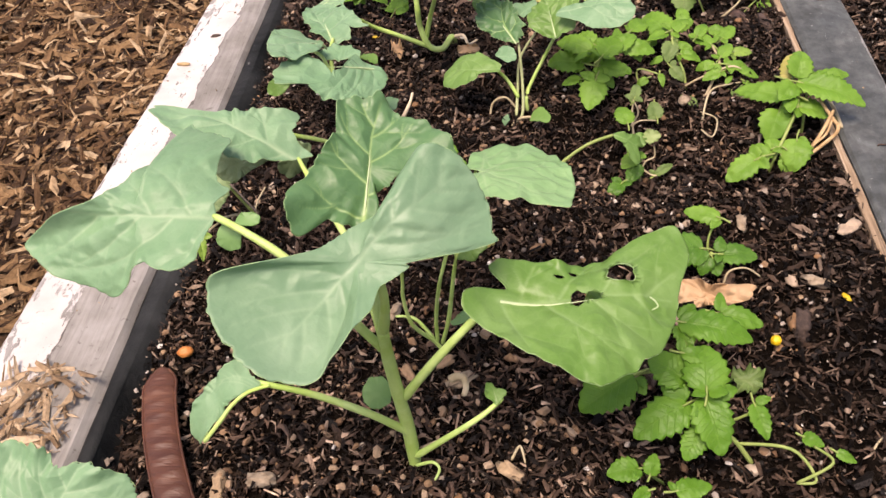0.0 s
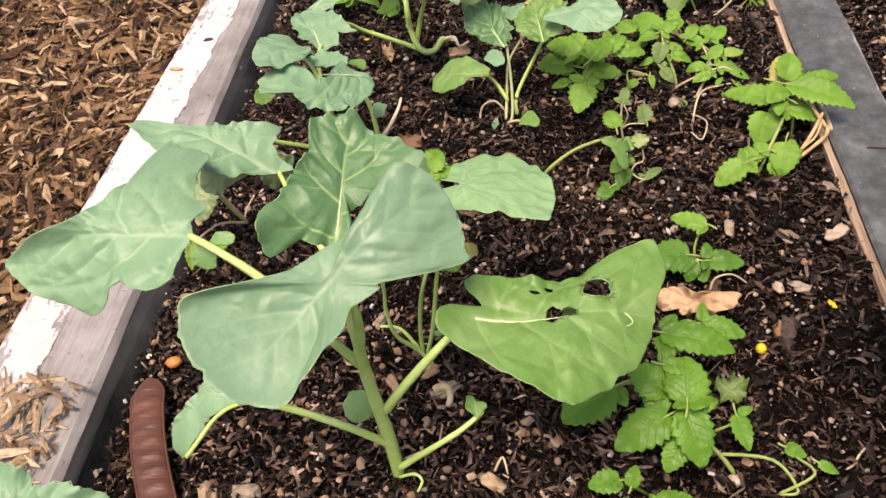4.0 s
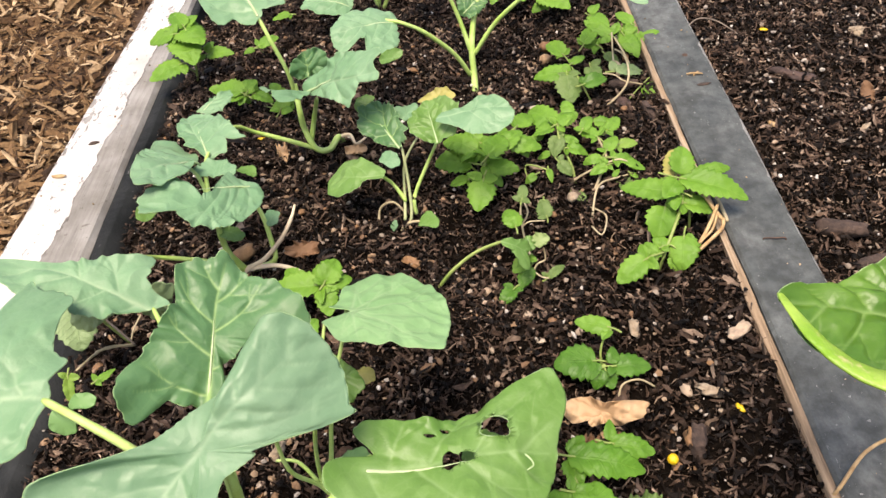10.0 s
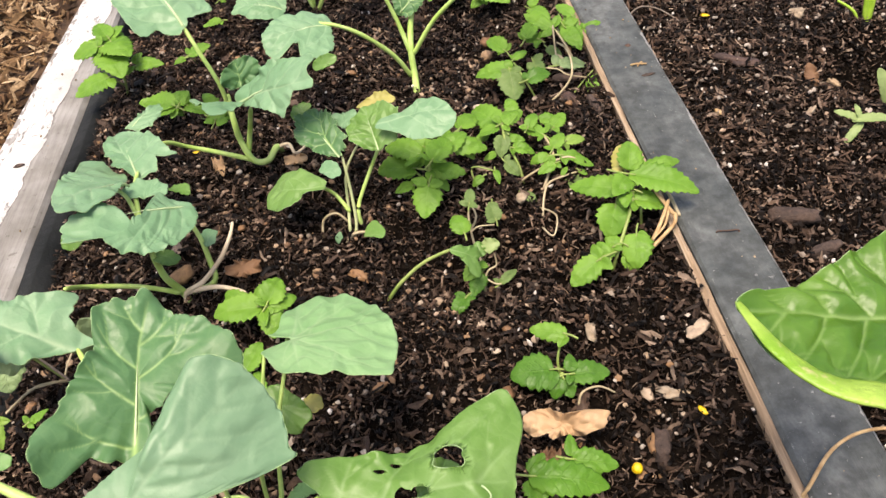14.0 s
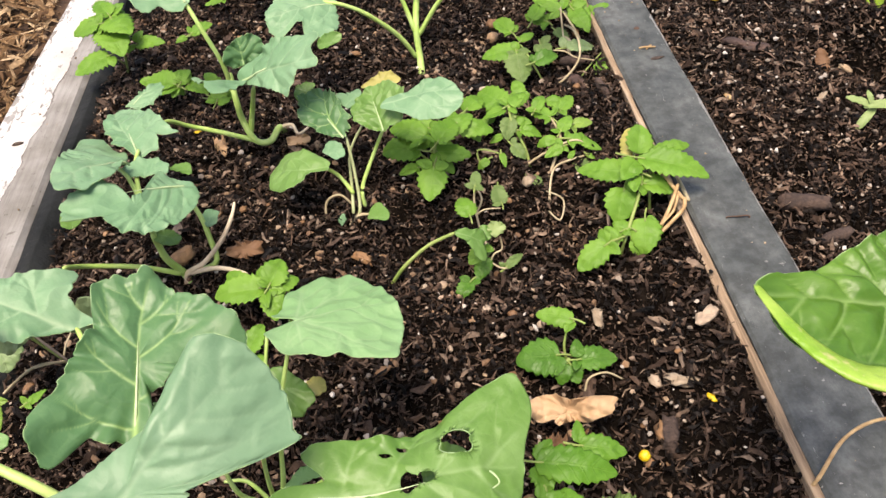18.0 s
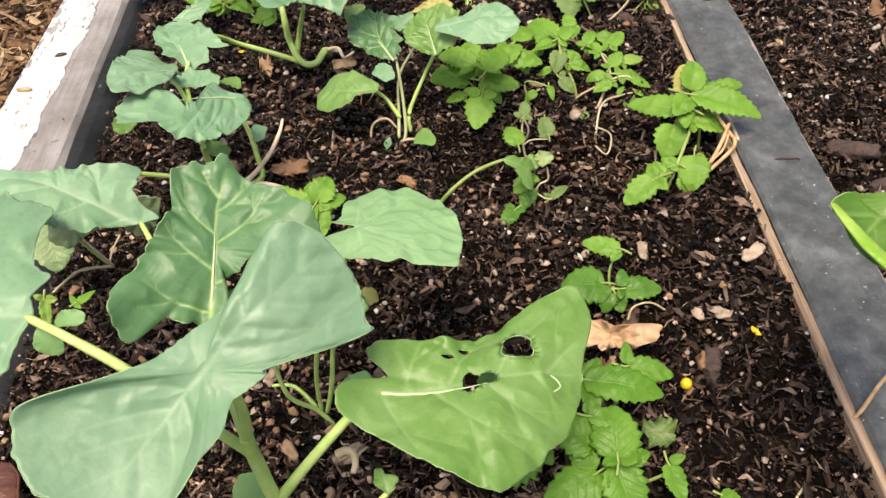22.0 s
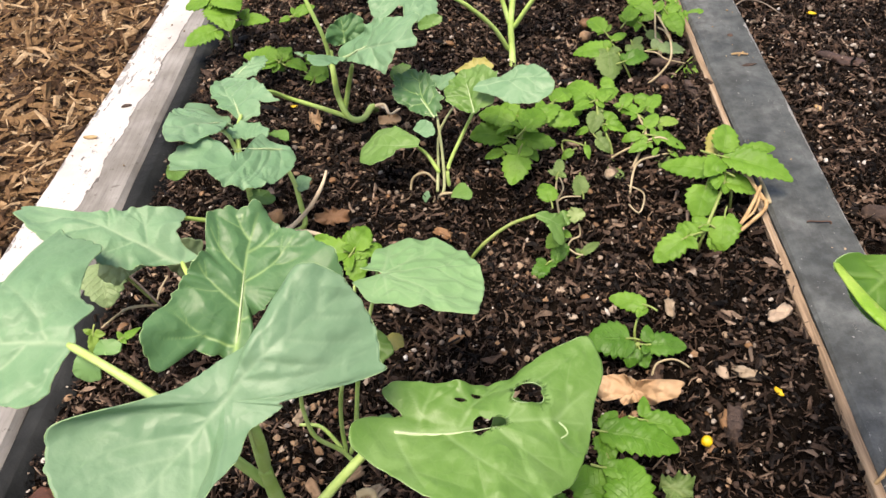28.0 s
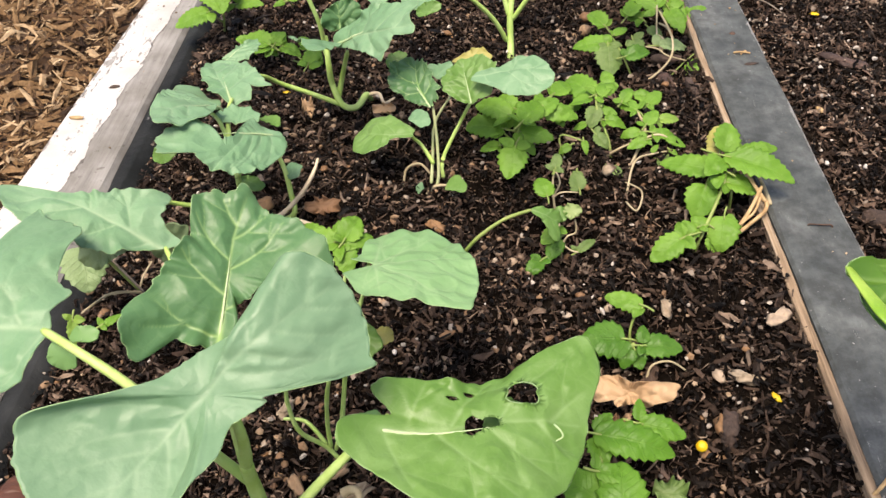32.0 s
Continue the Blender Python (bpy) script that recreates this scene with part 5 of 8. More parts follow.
leaf(kale_d, (-0.0024, 0.1661, 0.0280), (-0.0328, 0.1705, 0.0180), (-0.3294, -0.1625, 0.9301), (15.8, -3.1), (18.0, 18.1, 18.4, 16.7, 15.6, 15.1, 14.9, 13.5, 11.8, 10.7, 10.0, 9.6, 9.1, 8.6, 8.3, 8.2, 8.3, 10.8, 16.3, 15.9, 16.0, 14.2, 12.9, 12.0, 11.3, 10.9, 10.8, 10.9, 11.3, 11.8, 12.0, 12.5, 13.3, 14.7, 16.8, 17.2, 17.6, 18.6, 19.0, 18.3), arch=0.1, cup=-0.15, ripple=0.00032, mat=KALE_LIGHT, veins=0.4, rough_edge=0.4)
leaf(kale_d, (-0.0043, 0.1743, 0.0300), (0.0075, 0.1689, 0.0320), (-0.2733, -0.2478, 0.9295), (6.0, 1.4), (5.9, 4.9, 4.8, 4.4, 4.5, 5.4, 6.4, 6.3, 7.1, 5.0, 4.0, 3.8, 4.3, 5.8, 6.3, 7.1), arch=0.05, cup=0.2, ripple=0.00024, mat=KALE, veins=0.4)
leaf(kale_d, (0.0131, 0.1514, 0.0040), (0.0248, 0.1471, 0.0070), (-0.2610, -0.0379, 0.9646), (5.4, 2.5), (5.8, 4.4, 4.1, 4.4, 5.7, 6.3, 6.6, 6.3, 5.9, 6.4, 4.7, 4.2, 4.3, 5.4, 7.7, 7.1), arch=0.05, cup=0.1, ripple=0.00016, mat=KALE_LIGHT, veins=0.3)
leaf(kale_d, (-0.0005, 0.1554, 0.0000), (0.0008, 0.1572, 0.0040), (-0.5695, -0.6647, 0.4835), (1.4, 0.1), (3.2, 2.4, 2.0, 1.9, 2.2, 2.6, 2.6, 2.9, 3.3, 2.3, 1.9, 1.9, 2.2, 2.8, 2.6, 2.9), arch=0.05, cup=0.1, ripple=0.00016, mat=KALE, veins=0.3)
leaf(kale_d, (0.0148, 0.2160, 0.0400), (0.0388, 0.2093, 0.0430), (0.0, -0.6, 0.8), (14.0, 1.5), (10.8, 9.3, 8.3, 7.7, 7.3, 7.1, 6.2, 5.5, 5.1, 4.9, 4.8, 4.6, 4.3, 4.2, 4.1, 4.2, 4.4, 4.7, 5.2, 6.2, 7.9, 11.3, 11.0, 7.7, 4.5, 3.2, 2.6, 2.2, 1.9, 1.8, 1.7, 1.6, 1.6, 1.6, 1.7, 1.9, 2.1, 3.6, 8.7, 10.2), arch=0.0, cup=0.0, ripple=0.0005, mat=YELLOWED, veins=0.3, crumple=0.0008)
leaf(kale_d, (0.0076, 0.1917, 0.0420), (0.0177, 0.1941, 0.0500), (-0.4914, -0.4369, 0.7535), (6.5, 1.3), (6.8, 4.3, 3.5, 3.4, 3.9, 7.4, 7.7, 5.9, 4.8, 4.6, 5.2, 5.4, 5.3, 6.0, 8.0, 7.1), arch=0.05, cup=0.2, ripple=0.0004, mat=KALE, veins=0.4)
leaf(kale_d, (-0.0115, 0.2190, 0.0360), (-0.0138, 0.2258, 0.0400), (0.1094, -0.4793, 0.8708), (3.7, 0.9), (4.0, 4.2, 4.6, 4.5, 5.3, 6.4, 7.0, 4.3, 3.5, 3.3, 3.5, 4.5, 6.6, 5.9, 5.3, 4.5), arch=0.05, cup=0.2, ripple=0.0004, mat=KALE_LIGHT, veins=0.4)
stem(kale_d, 'stem', ((0.0031, 0.1592, -0.0080), (0.0087, 0.1623, 0.0000), (0.0093, 0.1704, 0.0160), (0.0080, 0.1795, 0.0340)), 0.001, 0.0007, BLUSH)
stem(kale_d, 'stem', ((0.0115, 0.1654, 0.0000), (0.0117, 0.1680, 0.0100), (0.0203, 0.1739, 0.0260), (0.0305, 0.1765, 0.0450)), 0.0012, 0.0008, STEM)
stem(kale_d, 'stem', ((0.0054, 0.1608, 0.0000), (0.0065, 0.1692, 0.0100), (0.0083, 0.1767, 0.0260), (0.0173, 0.1767, 0.0420)), 0.0009, 0.0006, BLUSH)
stem(kale_d, 'petiole', ((0.0070, 0.1669, 0.0080), (0.0012, 0.1723, 0.0160), (-0.0042, 0.1678, 0.0260)), 0.0012, 0.0008, STEM)
stem(kale_d, 'petiole', ((-0.0098, 0.1642, -0.0060), (-0.0076, 0.1681, 0.0040), (-0.0004, 0.1676, 0.0080), (0.0050, 0.1663, 0.0020)), 0.0007, 0.0006, PALESTEM)
stem(kale_d, 'pale_root', ((0.0004, 0.1540, -0.0060), (0.0067, 0.1594, -0.0010), (0.0160, 0.1550, 0.0030)), 0.0011, 0.0006, PALESTEM)

kale_e = plant('kale_plant', (0.0505, 0.2848, -0.0060), 'tall young kale plant with three spreading petioles', 'kale plant', 'kale seedlings in the bed')
leaf(kale_e, (0.0068, 0.2855, 0.0520), (-0.0316, 0.2708, 0.0580), (0.2223, -0.1890, 0.9565), (19.4, 2.5), (22.6, 23.5, 24.2, 25.0, 24.1, 12.0, 10.8, 10.6, 21.3, 20.6, 20.4, 20.7, 21.0, 21.6, 21.4, 20.3, 19.7, 19.0, 18.3, 18.2, 18.5, 21.3, 23.0, 24.2, 23.8, 21.8, 20.5, 19.5, 18.4, 17.8, 17.7, 18.0, 17.7, 17.8, 18.3, 19.1, 19.5, 20.4, 22.0, 22.4), arch=0.05, cup=-0.15, ripple=0.0006, mat=KALE, veins=0.6)
leaf(kale_e, (0.1012, 0.2931, 0.0700), (0.1501, 0.2547, 0.0640), (-0.1284, -0.3105, 0.9419), (32.5, 3.0), (27.9, 25.5, 20.8, 18.0, 16.2, 14.7, 13.1, 12.2, 11.6, 11.4, 11.4, 11.8, 12.4, 12.9, 13.7, 14.9, 16.8, 19.9, 23.4, 25.5, 28.5, 25.5, 20.1, 17.6, 16.0, 15.0, 14.0, 13.4, 13.2, 13.3, 12.7, 12.1, 11.9, 12.0, 12.4, 13.1, 14.5, 17.3, 21.9, 31.2), arch=0.05, cup=-0.15, ripple=0.0006, mat=KALE, veins=0.6)
leaf(kale_e, (0.0475, 0.3126, 0.0400), (0.0675, 0.3216, 0.0520), (-0.0576, -0.7526, 0.6559), (9.9, 0.7), (15.1, 12.6, 10.5, 9.2, 8.4, 7.9, 7.6, 7.3, 7.0, 6.9, 7.0, 7.2, 7.7, 8.4, 9.6, 11.5, 11.2, 11.0, 11.1, 11.4, 12.1, 11.8, 10.9, 10.5, 10.3, 10.3, 9.0, 8.2, 7.7, 7.5, 7.4, 7.5, 7.8, 7.8, 7.9, 8.2, 8.8, 9.7, 11.1, 13.5), arch=0.05, cup=0.3, ripple=0.001, mat=KALE_DARK, veins=1.3, rough_edge=2.6)
leaf(kale_e, (0.0373, 0.3111, 0.0600), (0.0292, 0.3565, 0.0700), (-0.0136, -0.2173, 0.9760), (26.6, -4.4), (25.4, 23.0, 21.6, 19.4, 15.4, 13.1, 11.6, 10.7, 10.1, 9.8, 9.8, 10.0, 10.5, 11.3, 12.2, 13.2, 14.7, 17.2, 21.3, 27.5, 24.5, 22.4, 21.1, 18.1, 15.0, 13.1, 11.9, 11.1, 10.7, 10.6, 10.7, 11.1, 11.8, 12.3, 12.7, 13.5, 14.7, 16.7, 19.8, 25.2), arch=0.05, cup=0.2, ripple=0.0006, mat=KALE, veins=0.8)
leaf(kale_e, (0.0673, 0.3114, 0.0600), (0.0779, 0.3468, 0.0700), (0.4069, -0.3579, 0.8404), (21.8, -0.8), (22.6, 20.2, 18.5, 17.5, 17.1, 14.9, 13.2, 12.1, 11.4, 11.1, 11.0, 11.2, 11.8, 12.7, 14.1, 15.1, 15.9, 17.3, 19.5, 22.9, 22.7, 19.2, 17.1, 15.7, 14.9, 14.5, 13.4, 12.4, 11.8, 11.6, 11.6, 11.9, 12.6, 13.7, 15.5, 16.4, 16.6, 17.1, 18.2, 19.9), arch=0.05, cup=0.2, ripple=0.0006, mat=KALE_DARK, veins=0.8, rough_edge=2.6)
stem(kale_e, 'stem', ((0.0503, 0.2845, -0.0080), (0.0508, 0.2970, 0.0040), (0.0507, 0.3026, 0.0180), (0.0532, 0.3110, 0.0340), (0.0575, 0.3168, 0.0460)), 0.0024, 0.0016, STEM)
stem(kale_e, 'petiole', ((0.0485, 0.2975, 0.0040), (0.0396, 0.2943, 0.0220), (0.0233, 0.2878, 0.0420), (0.0096, 0.2849, 0.0520), (-0.0018, 0.2866, 0.0545)), 0.0016, 0.001, STEM)
stem(kale_e, 'petiole', ((0.0500, 0.3027, 0.0180), (0.0452, 0.3091, 0.0360), (0.0382, 0.3109, 0.0580)), 0.0016, 0.0011, STEM)
stem(kale_e, 'petiole', ((0.0520, 0.3021, 0.0160), (0.0669, 0.3002, 0.0380), (0.0853, 0.2934, 0.0580), (0.0959, 0.2898, 0.0740)), 0.0016, 0.0011, STEM)

kale_f = plant('kale_plant', (-0.0151, 0.4218, -0.0060), 'far young kale plant with upright stems', 'kale plant', 'kale seedlings in the bed')
leaf(kale_f, (-0.0333, 0.3844, 0.0200), (-0.0676, 0.3901, 0.0260), (0.1399, -0.1835, 0.9730), (15.4, -5.4), (16.8, 17.4, 18.5, 20.3, 22.9, 21.1, 20.0, 19.4, 19.4, 19.8, 19.4, 19.1, 19.4, 20.1, 21.5, 22.5, 20.4, 19.0, 18.3, 18.0, 17.7, 17.3, 17.4, 17.9, 18.9, 18.9, 18.9, 19.3, 20.2, 21.8, 24.2, 21.9, 20.5, 19.8, 19.5, 19.8, 18.9, 17.6, 16.9, 16.6), arch=0.06, cup=-0.15, ripple=0.0006, mat=KALE, veins=0.7)
leaf(kale_f, (-0.0152, 0.3724, 0.0500), (-0.0335, 0.4235, 0.0560), (-0.2194, -0.1913, 0.9567), (32.0, 0.7), (29.9, 33.5, 23.6, 18.4, 15.4, 13.5, 12.3, 11.6, 11.2, 10.9, 10.5, 10.4, 10.5, 10.9, 11.7, 12.9, 14.8, 17.9, 23.2, 28.3, 31.7, 28.3, 22.2, 18.7, 15.7, 13.2, 11.6, 10.6, 10.0, 9.6, 9.5, 9.7, 10.1, 10.9, 12.0, 13.9, 16.8, 22.1, 24.9, 26.9), arch=0.05, cup=0.2, ripple=0.0008, mat=KALE_DARK, veins=1.1, rough_edge=2.6)
leaf(kale_f, (0.0029, 0.3768, 0.0500), (0.0301, 0.4068, 0.0550), (-0.0026, -0.1620, 0.9868), (22.4, -1.3), (21.4, 24.2, 27.1, 22.8, 19.6, 17.5, 16.2, 15.4, 15.1, 15.1, 15.6, 16.4, 15.7, 15.4, 15.5, 16.0, 17.0, 18.6, 21.0, 25.0, 25.0, 22.4, 20.8, 19.9, 19.5, 19.6, 18.2, 16.6, 15.6, 15.1, 15.0, 15.2, 15.9, 17.1, 18.9, 18.2, 17.8, 17.9, 18.5, 19.6), arch=0.05, cup=0.2, ripple=0.0008, mat=KALE, veins=0.9)
stem(kale_f, 'stem', ((-0.0169, 0.4281, -0.0080), (-0.0147, 0.4245, 0.0120), (-0.0153, 0.4232, 0.0360), (-0.0171, 0.4172, 0.0500)), 0.0018, 0.0012, STEM)
stem(kale_f, 'stem', ((-0.0138, 0.4234, -0.0060), (-0.0032, 0.4223, 0.0140), (0.0064, 0.4142, 0.0350), (0.0122, 0.4078, 0.0460)), 0.0016, 0.0012, STEM)
stem(kale_f, 'petiole', ((-0.0159, 0.4238, -0.0020), (-0.0228, 0.4290, 0.0180), (-0.0280, 0.4290, 0.0350)), 0.0014, 0.001, STEM)
leaf(kale_f, (-0.1351, 0.4319, 0.0400), (-0.0996, 0.4222, 0.0400), (-0.0000, -0.0000, 1.0000), (15.2, 7.2), (17.2, 15.8, 15.0, 14.6, 14.1, 13.4, 13.0, 13.0, 13.3, 13.9, 15.1, 16.8, 19.6, 24.1, 26.4, 24.2, 22.9, 22.2, 22.1, 22.5, 19.1, 16.3, 14.6, 13.4, 12.8, 12.5, 12.5, 12.8, 13.5, 14.6, 16.4, 19.2, 22.4, 22.1, 22.3, 23.1, 24.6, 27.1, 22.6, 19.3), arch=0.05, cup=-0.1, ripple=0.00048, mat=KALE_LIGHT, veins=0.6)

kale_g = plant('kale_plant', (-0.1721, -0.0947, -0.0080), 'kale plant at the near end with a ruffled leaf', 'kale plant', 'kale seedlings in the bed')
leaf(kale_g, (-0.1367, -0.1209, 0.0500), (-0.1202, -0.0954, 0.0660), (0.2399, -0.6228, 0.7447), (15.6, 5.7), (13.4, 14.3, 16.0, 18.2, 19.7, 20.9, 21.8, 23.2, 25.1, 26.3, 28.4, 28.9, 26.7, 25.4, 24.8, 24.8, 23.8, 21.4, 19.9, 19.0, 18.7, 18.8, 19.3, 19.4, 19.2, 19.4, 20.2, 21.6, 23.8, 25.1, 25.5, 26.7, 28.4, 28.7, 29.0, 27.3, 23.9, 20.7, 18.0, 15.7), arch=0.05, cup=-0.1, ripple=0.001, mat=KALE, veins=0.8, rough_edge=2.0)
stem(kale_g, 'stem', ((-0.1712, -0.0968, -0.0080), (-0.1553, -0.1074, 0.0200), (-0.1381, -0.1187, 0.0490)), 0.003, 0.002, STEM)

chard = plant('leafy_green', (0.3010, 0.1087, -0.0200), 'bright green leaf with a yellowed edge reaching over the board', 'leafy plant', '')
leaf(chard, (0.1874, -0.0383, 0.1050), (0.1203, -0.0322, 0.1220), (0.2328, -0.1288, 0.9640), (27.7, -0.0), (41.6, 40.8, 40.1, 39.0, 37.3, 36.1, 34.2, 33.0, 32.1, 31.9, 25.0, 18.0, 15.0, 13.0, 12.0, 11.0, 10.0, 10.0, 10.0, 10.0, 10.0, 11.0, 12.0, 13.0, 15.0, 19.0, 28.0, 33.4, 29.0, 25.1, 22.2, 20.4, 19.3, 18.7, 18.6, 19.0, 19.9, 21.5, 24.0, 28.3), arch=0.02, cup=0.06, ripple=0.0012, mat=CHARD, veins=2.4, rough_edge=0.3, hub=(19, 0), rib=False)
fold = [Vector(p) - chard.location for p in ((0.1207, -0.0329, 0.1228), (0.1218, -0.0400, 0.1230), (0.1245, -0.0488, 0.1222), (0.1291, -0.0566, 0.1212), (0.1354, -0.0613, 0.1198), (0.1437, -0.0636, 0.1184), (0.1537, -0.0664, 0.1154))]
part('folded_margin', tube('folded_margin', fold, 0.0008, 0.0062, ROLL.m, 12, flat=0.3), chard, 'lime folded leaf edge with dry tan patches')
stem(chard, 'petiole', ((0.2989, 0.1050, -0.0200), (0.2450, 0.0268, 0.0500), (0.2081, -0.0192, 0.0850), (0.1888, -0.0377, 0.1040)), 0.003, 0.0012, STEM)

balm = plant('lemon_balm', (-0.1503, 0.3617, -0.0160), 'lemon balm sprig with toothed leaves at the white board', 'herb', 'lemon balm clumps')
serrate_leaf(balm, (-0.1537, 0.3561, 0.0260), (-0.1725, 0.3561, 0.0200), (-0.2745, -0.4380, 0.8560), 0.65, BALM)
serrate_leaf(balm, (-0.1503, 0.3637, 0.0260), (-0.1316, 0.3435, 0.0220), (-0.0309, -0.2207, 0.9748), 0.7, BALM)
serrate_leaf(balm, (-0.1517, 0.3604, 0.0220), (-0.1385, 0.3344, 0.0120), (0.1012, -0.3126, 0.9445), 0.7, BALM)
serrate_leaf(balm, (-0.1478, 0.3629, 0.0280), (-0.1587, 0.3809, 0.0300), (-0.0290, -0.1275, 0.9914), 0.6, BALM)
serrate_leaf(balm, (-0.1485, 0.3389, 0.0120), (-0.1718, 0.3304, 0.0060), (-0.0530, -0.4726, 0.8797), 0.6, BALM)
serrate_leaf(balm, (-0.1356, 0.3567, 0.0080), (-0.1137, 0.3485, 0.0100), (-0.1960, -0.2923, 0.9360), 0.4, BALM)
stem(balm, 'stem', ((-0.1503, 0.3617, -0.0160), (-0.1463, 0.3577, 0.0040), (-0.1500, 0.3635, 0.0270)), 0.0009, 0.0006, BALMSTEM)
stem(balm, 'stem', ((-0.1486, 0.3588, -0.0060), (-0.1492, 0.3408, 0.0110)), 0.0007, 0.0005, BALMSTEM)

balm_b = plant('lemon_balm', (-0.1039, 0.3169, -0.0120), 'low lemon balm sprig with small pale leaves', 'herb', 'lemon balm clumps')
serrate_leaf(balm_b, (-0.1007, 0.2968, 0.0080), (-0.1209, 0.3100, 0.0060), (-0.2188, -0.1903, 0.9570), 0.6, BALM)
serrate_leaf(balm_b, (-0.0974, 0.2954, 0.0100), (-0.0924, 0.3056, 0.0120), (0.1763, -0.2747, 0.9452), 0.7, BALM)
serrate_leaf(balm_b, (-0.1003, 0.2973, 0.0060), (-0.1041, 0.2911, 0.0030), (0.0679, -0.4721, 0.8789), 0.7, BALM)
serrate_leaf(balm_b, (-0.0935, 0.2963, 0.0080), (-0.0812, 0.2904, 0.0030), (0.1680, -0.4120, 0.8955), 0.6, BALM)
serrate_leaf(balm_b, (-0.0751, 0.2784, 0.0040), (-0.0694, 0.2933, 0.0080), (0.1317, -0.3050, 0.9432), 0.6, BALM)
serrate_leaf(balm_b, (-0.0805, 0.2861, 0.0040), (-0.0735, 0.2810, 0.0020), (0.0299, -0.3290, 0.9438), 0.6, BALM)
stem(balm_b, 'stem', ((-0.1016, 0.3129, -0.0120), (-0.0970, 0.2959, 0.0080)), 0.0007, 0.0005, BALMSTEM)
stem(balm_b, 'stem', ((-0.1001, 0.3159, -0.0120), (-0.0752, 0.2797, 0.0040)), 0.0006, 0.0004, BALMSTEM)

balm_c = plant('lemon_balm', (0.0487, 0.1893, -0.0060), 'bushy lemon balm clump with bright toothed leaves', 'herb', 'lemon balm clumps')
serrate_leaf(balm_c, (0.0437, 0.1842, 0.0160), (0.0237, 0.1908, 0.0120), (-0.2767, -0.2821, 0.9186), 0.6, BALM)
serrate_leaf(balm_c, (0.0501, 0.1817, 0.0160), (0.0691, 0.1791, 0.0120), (0.1400, -0.3808, 0.9140), 0.55, BALM)
serrate_leaf(balm_c, (0.0493, 0.1723, 0.0140), (0.0444, 0.1570, 0.0040), (-0.0582, -0.5318, 0.8448), 0.75, BALM)
serrate_leaf(balm_c, (0.0413, 0.1779, 0.0100), (0.0310, 0.1791, 0.0060), (-0.3739, -0.3359, 0.8645), 0.6, BALM)
serrate_leaf(balm_c, (0.0476, 0.1866, 0.0220), (0.0291, 0.2012, 0.0200), (-0.2493, -0.1866, 0.9503), 0.5, BALM)
serrate_leaf(balm_c, (0.0589, 0.1887, 0.0200), (0.0728, 0.2032, 0.0200), (0.1811, -0.1727, 0.9682), 0.5, BALM)
serrate_leaf(balm_c, (0.0626, 0.1951, 0.0200), (0.0828, 0.1945, 0.0140), (0.2527, -0.3876, 0.8865), 0.5, BALM)
serrate_leaf(balm_c, (0.0524, 0.1805, 0.0220), (0.0636, 0.1962, 0.0220), (0.1736, -0.1237, 0.9770), 0.65, BALM)
serrate_leaf(balm_c, (0.0500, 0.1961, 0.0200), (0.0397, 0.2078, 0.0180), (-0.2801, -0.0830, 0.9564), 0.7, BALM)
serrate_leaf(balm_c, (0.0528, 0.1800, 0.0120), (0.0590, 0.1741, 0.0060), (0.2106, -0.5803, 0.7867), 0.6, BALM)
serrate_leaf(balm_c, (0.0703, 0.2087, 0.0200), (0.0811, 0.2202, 0.0180), (0.2714, -0.0862, 0.9586), 0.6, BALM)
serrate_leaf(balm_c, (0.0421, 0.1869, 0.0180), (0.0351, 0.1841, 0.0120), (-0.3930, -0.5704, 0.7213), 0.6, BALM)
serrate_leaf(balm_c, (0.0678, 0.2014, 0.0180), (0.0752, 0.1925, 0.0100), (0.1472, -0.5892, 0.7945), 0.5, BALM)
stem(balm_c, 'stem', ((0.0485, 0.1894, -0.0080), (0.0495, 0.1807, 0.0120), (0.0519, 0.1816, 0.0220)), 0.001, 0.0007, BALMSTEM)
stem(balm_c, 'stem', ((0.0538, 0.1958, -0.0080), (0.0606, 0.1899, 0.0200), (0.0703, 0.2087, 0.0200)), 0.0009, 0.0006, BALMSTEM)
stem(balm_c, 'stem', ((0.0503, 0.1825, 0.0060), (0.0429, 0.1833, 0.0150)), 0.0007, 0.0005, BALMSTEM)

balm_d = plant('lemon_balm', (0.1009, 0.1849, -0.0080), 'straggling lemon balm with pale wilting leaves and bare stems', 'herb', 'lemon balm clumps')
serrate_leaf(balm_d, (0.0924, 0.2078, 0.0180), (0.0797, 0.2300, 0.0160), (-0.2450, -0.0532, 0.9681), 0.55, BALM)
serrate_leaf(balm_d, (0.0934, 0.2078, 0.0200), (0.1055, 0.2148, 0.0200), (0.1529, -0.2631, 0.9526), 0.6, BALM)
serrate_leaf(balm_d, (0.0929, 0.2019, 0.0160), (0.0896, 0.1929, 0.0080), (-0.1388, -0.6278, 0.7659), 0.7, BALM_DULL)
serrate_leaf(balm_d, (0.1143, 0.1995, 0.0140), (0.1042, 0.2127, 0.0120), (-0.3006, -0.0861, 0.9499), 0.45, BALM)
serrate_leaf(balm_d, (0.1169, 0.1862, 0.0140), (0.1239, 0.1953, 0.0160), (0.0259, -0.2343, 0.9718), 0.6, BALM)
serrate_leaf(balm_d, (0.1141, 0.1830, 0.0120), (0.1040, 0.1843, 0.0080), (-0.3837, -0.3314, 0.8619), 0.55, BALM)
serrate_leaf(balm_d, (0.1205, 0.1819, 0.0120), (0.1319, 0.1817, 0.0080), (0.2963, -0.3865, 0.8734), 0.5, BALM)
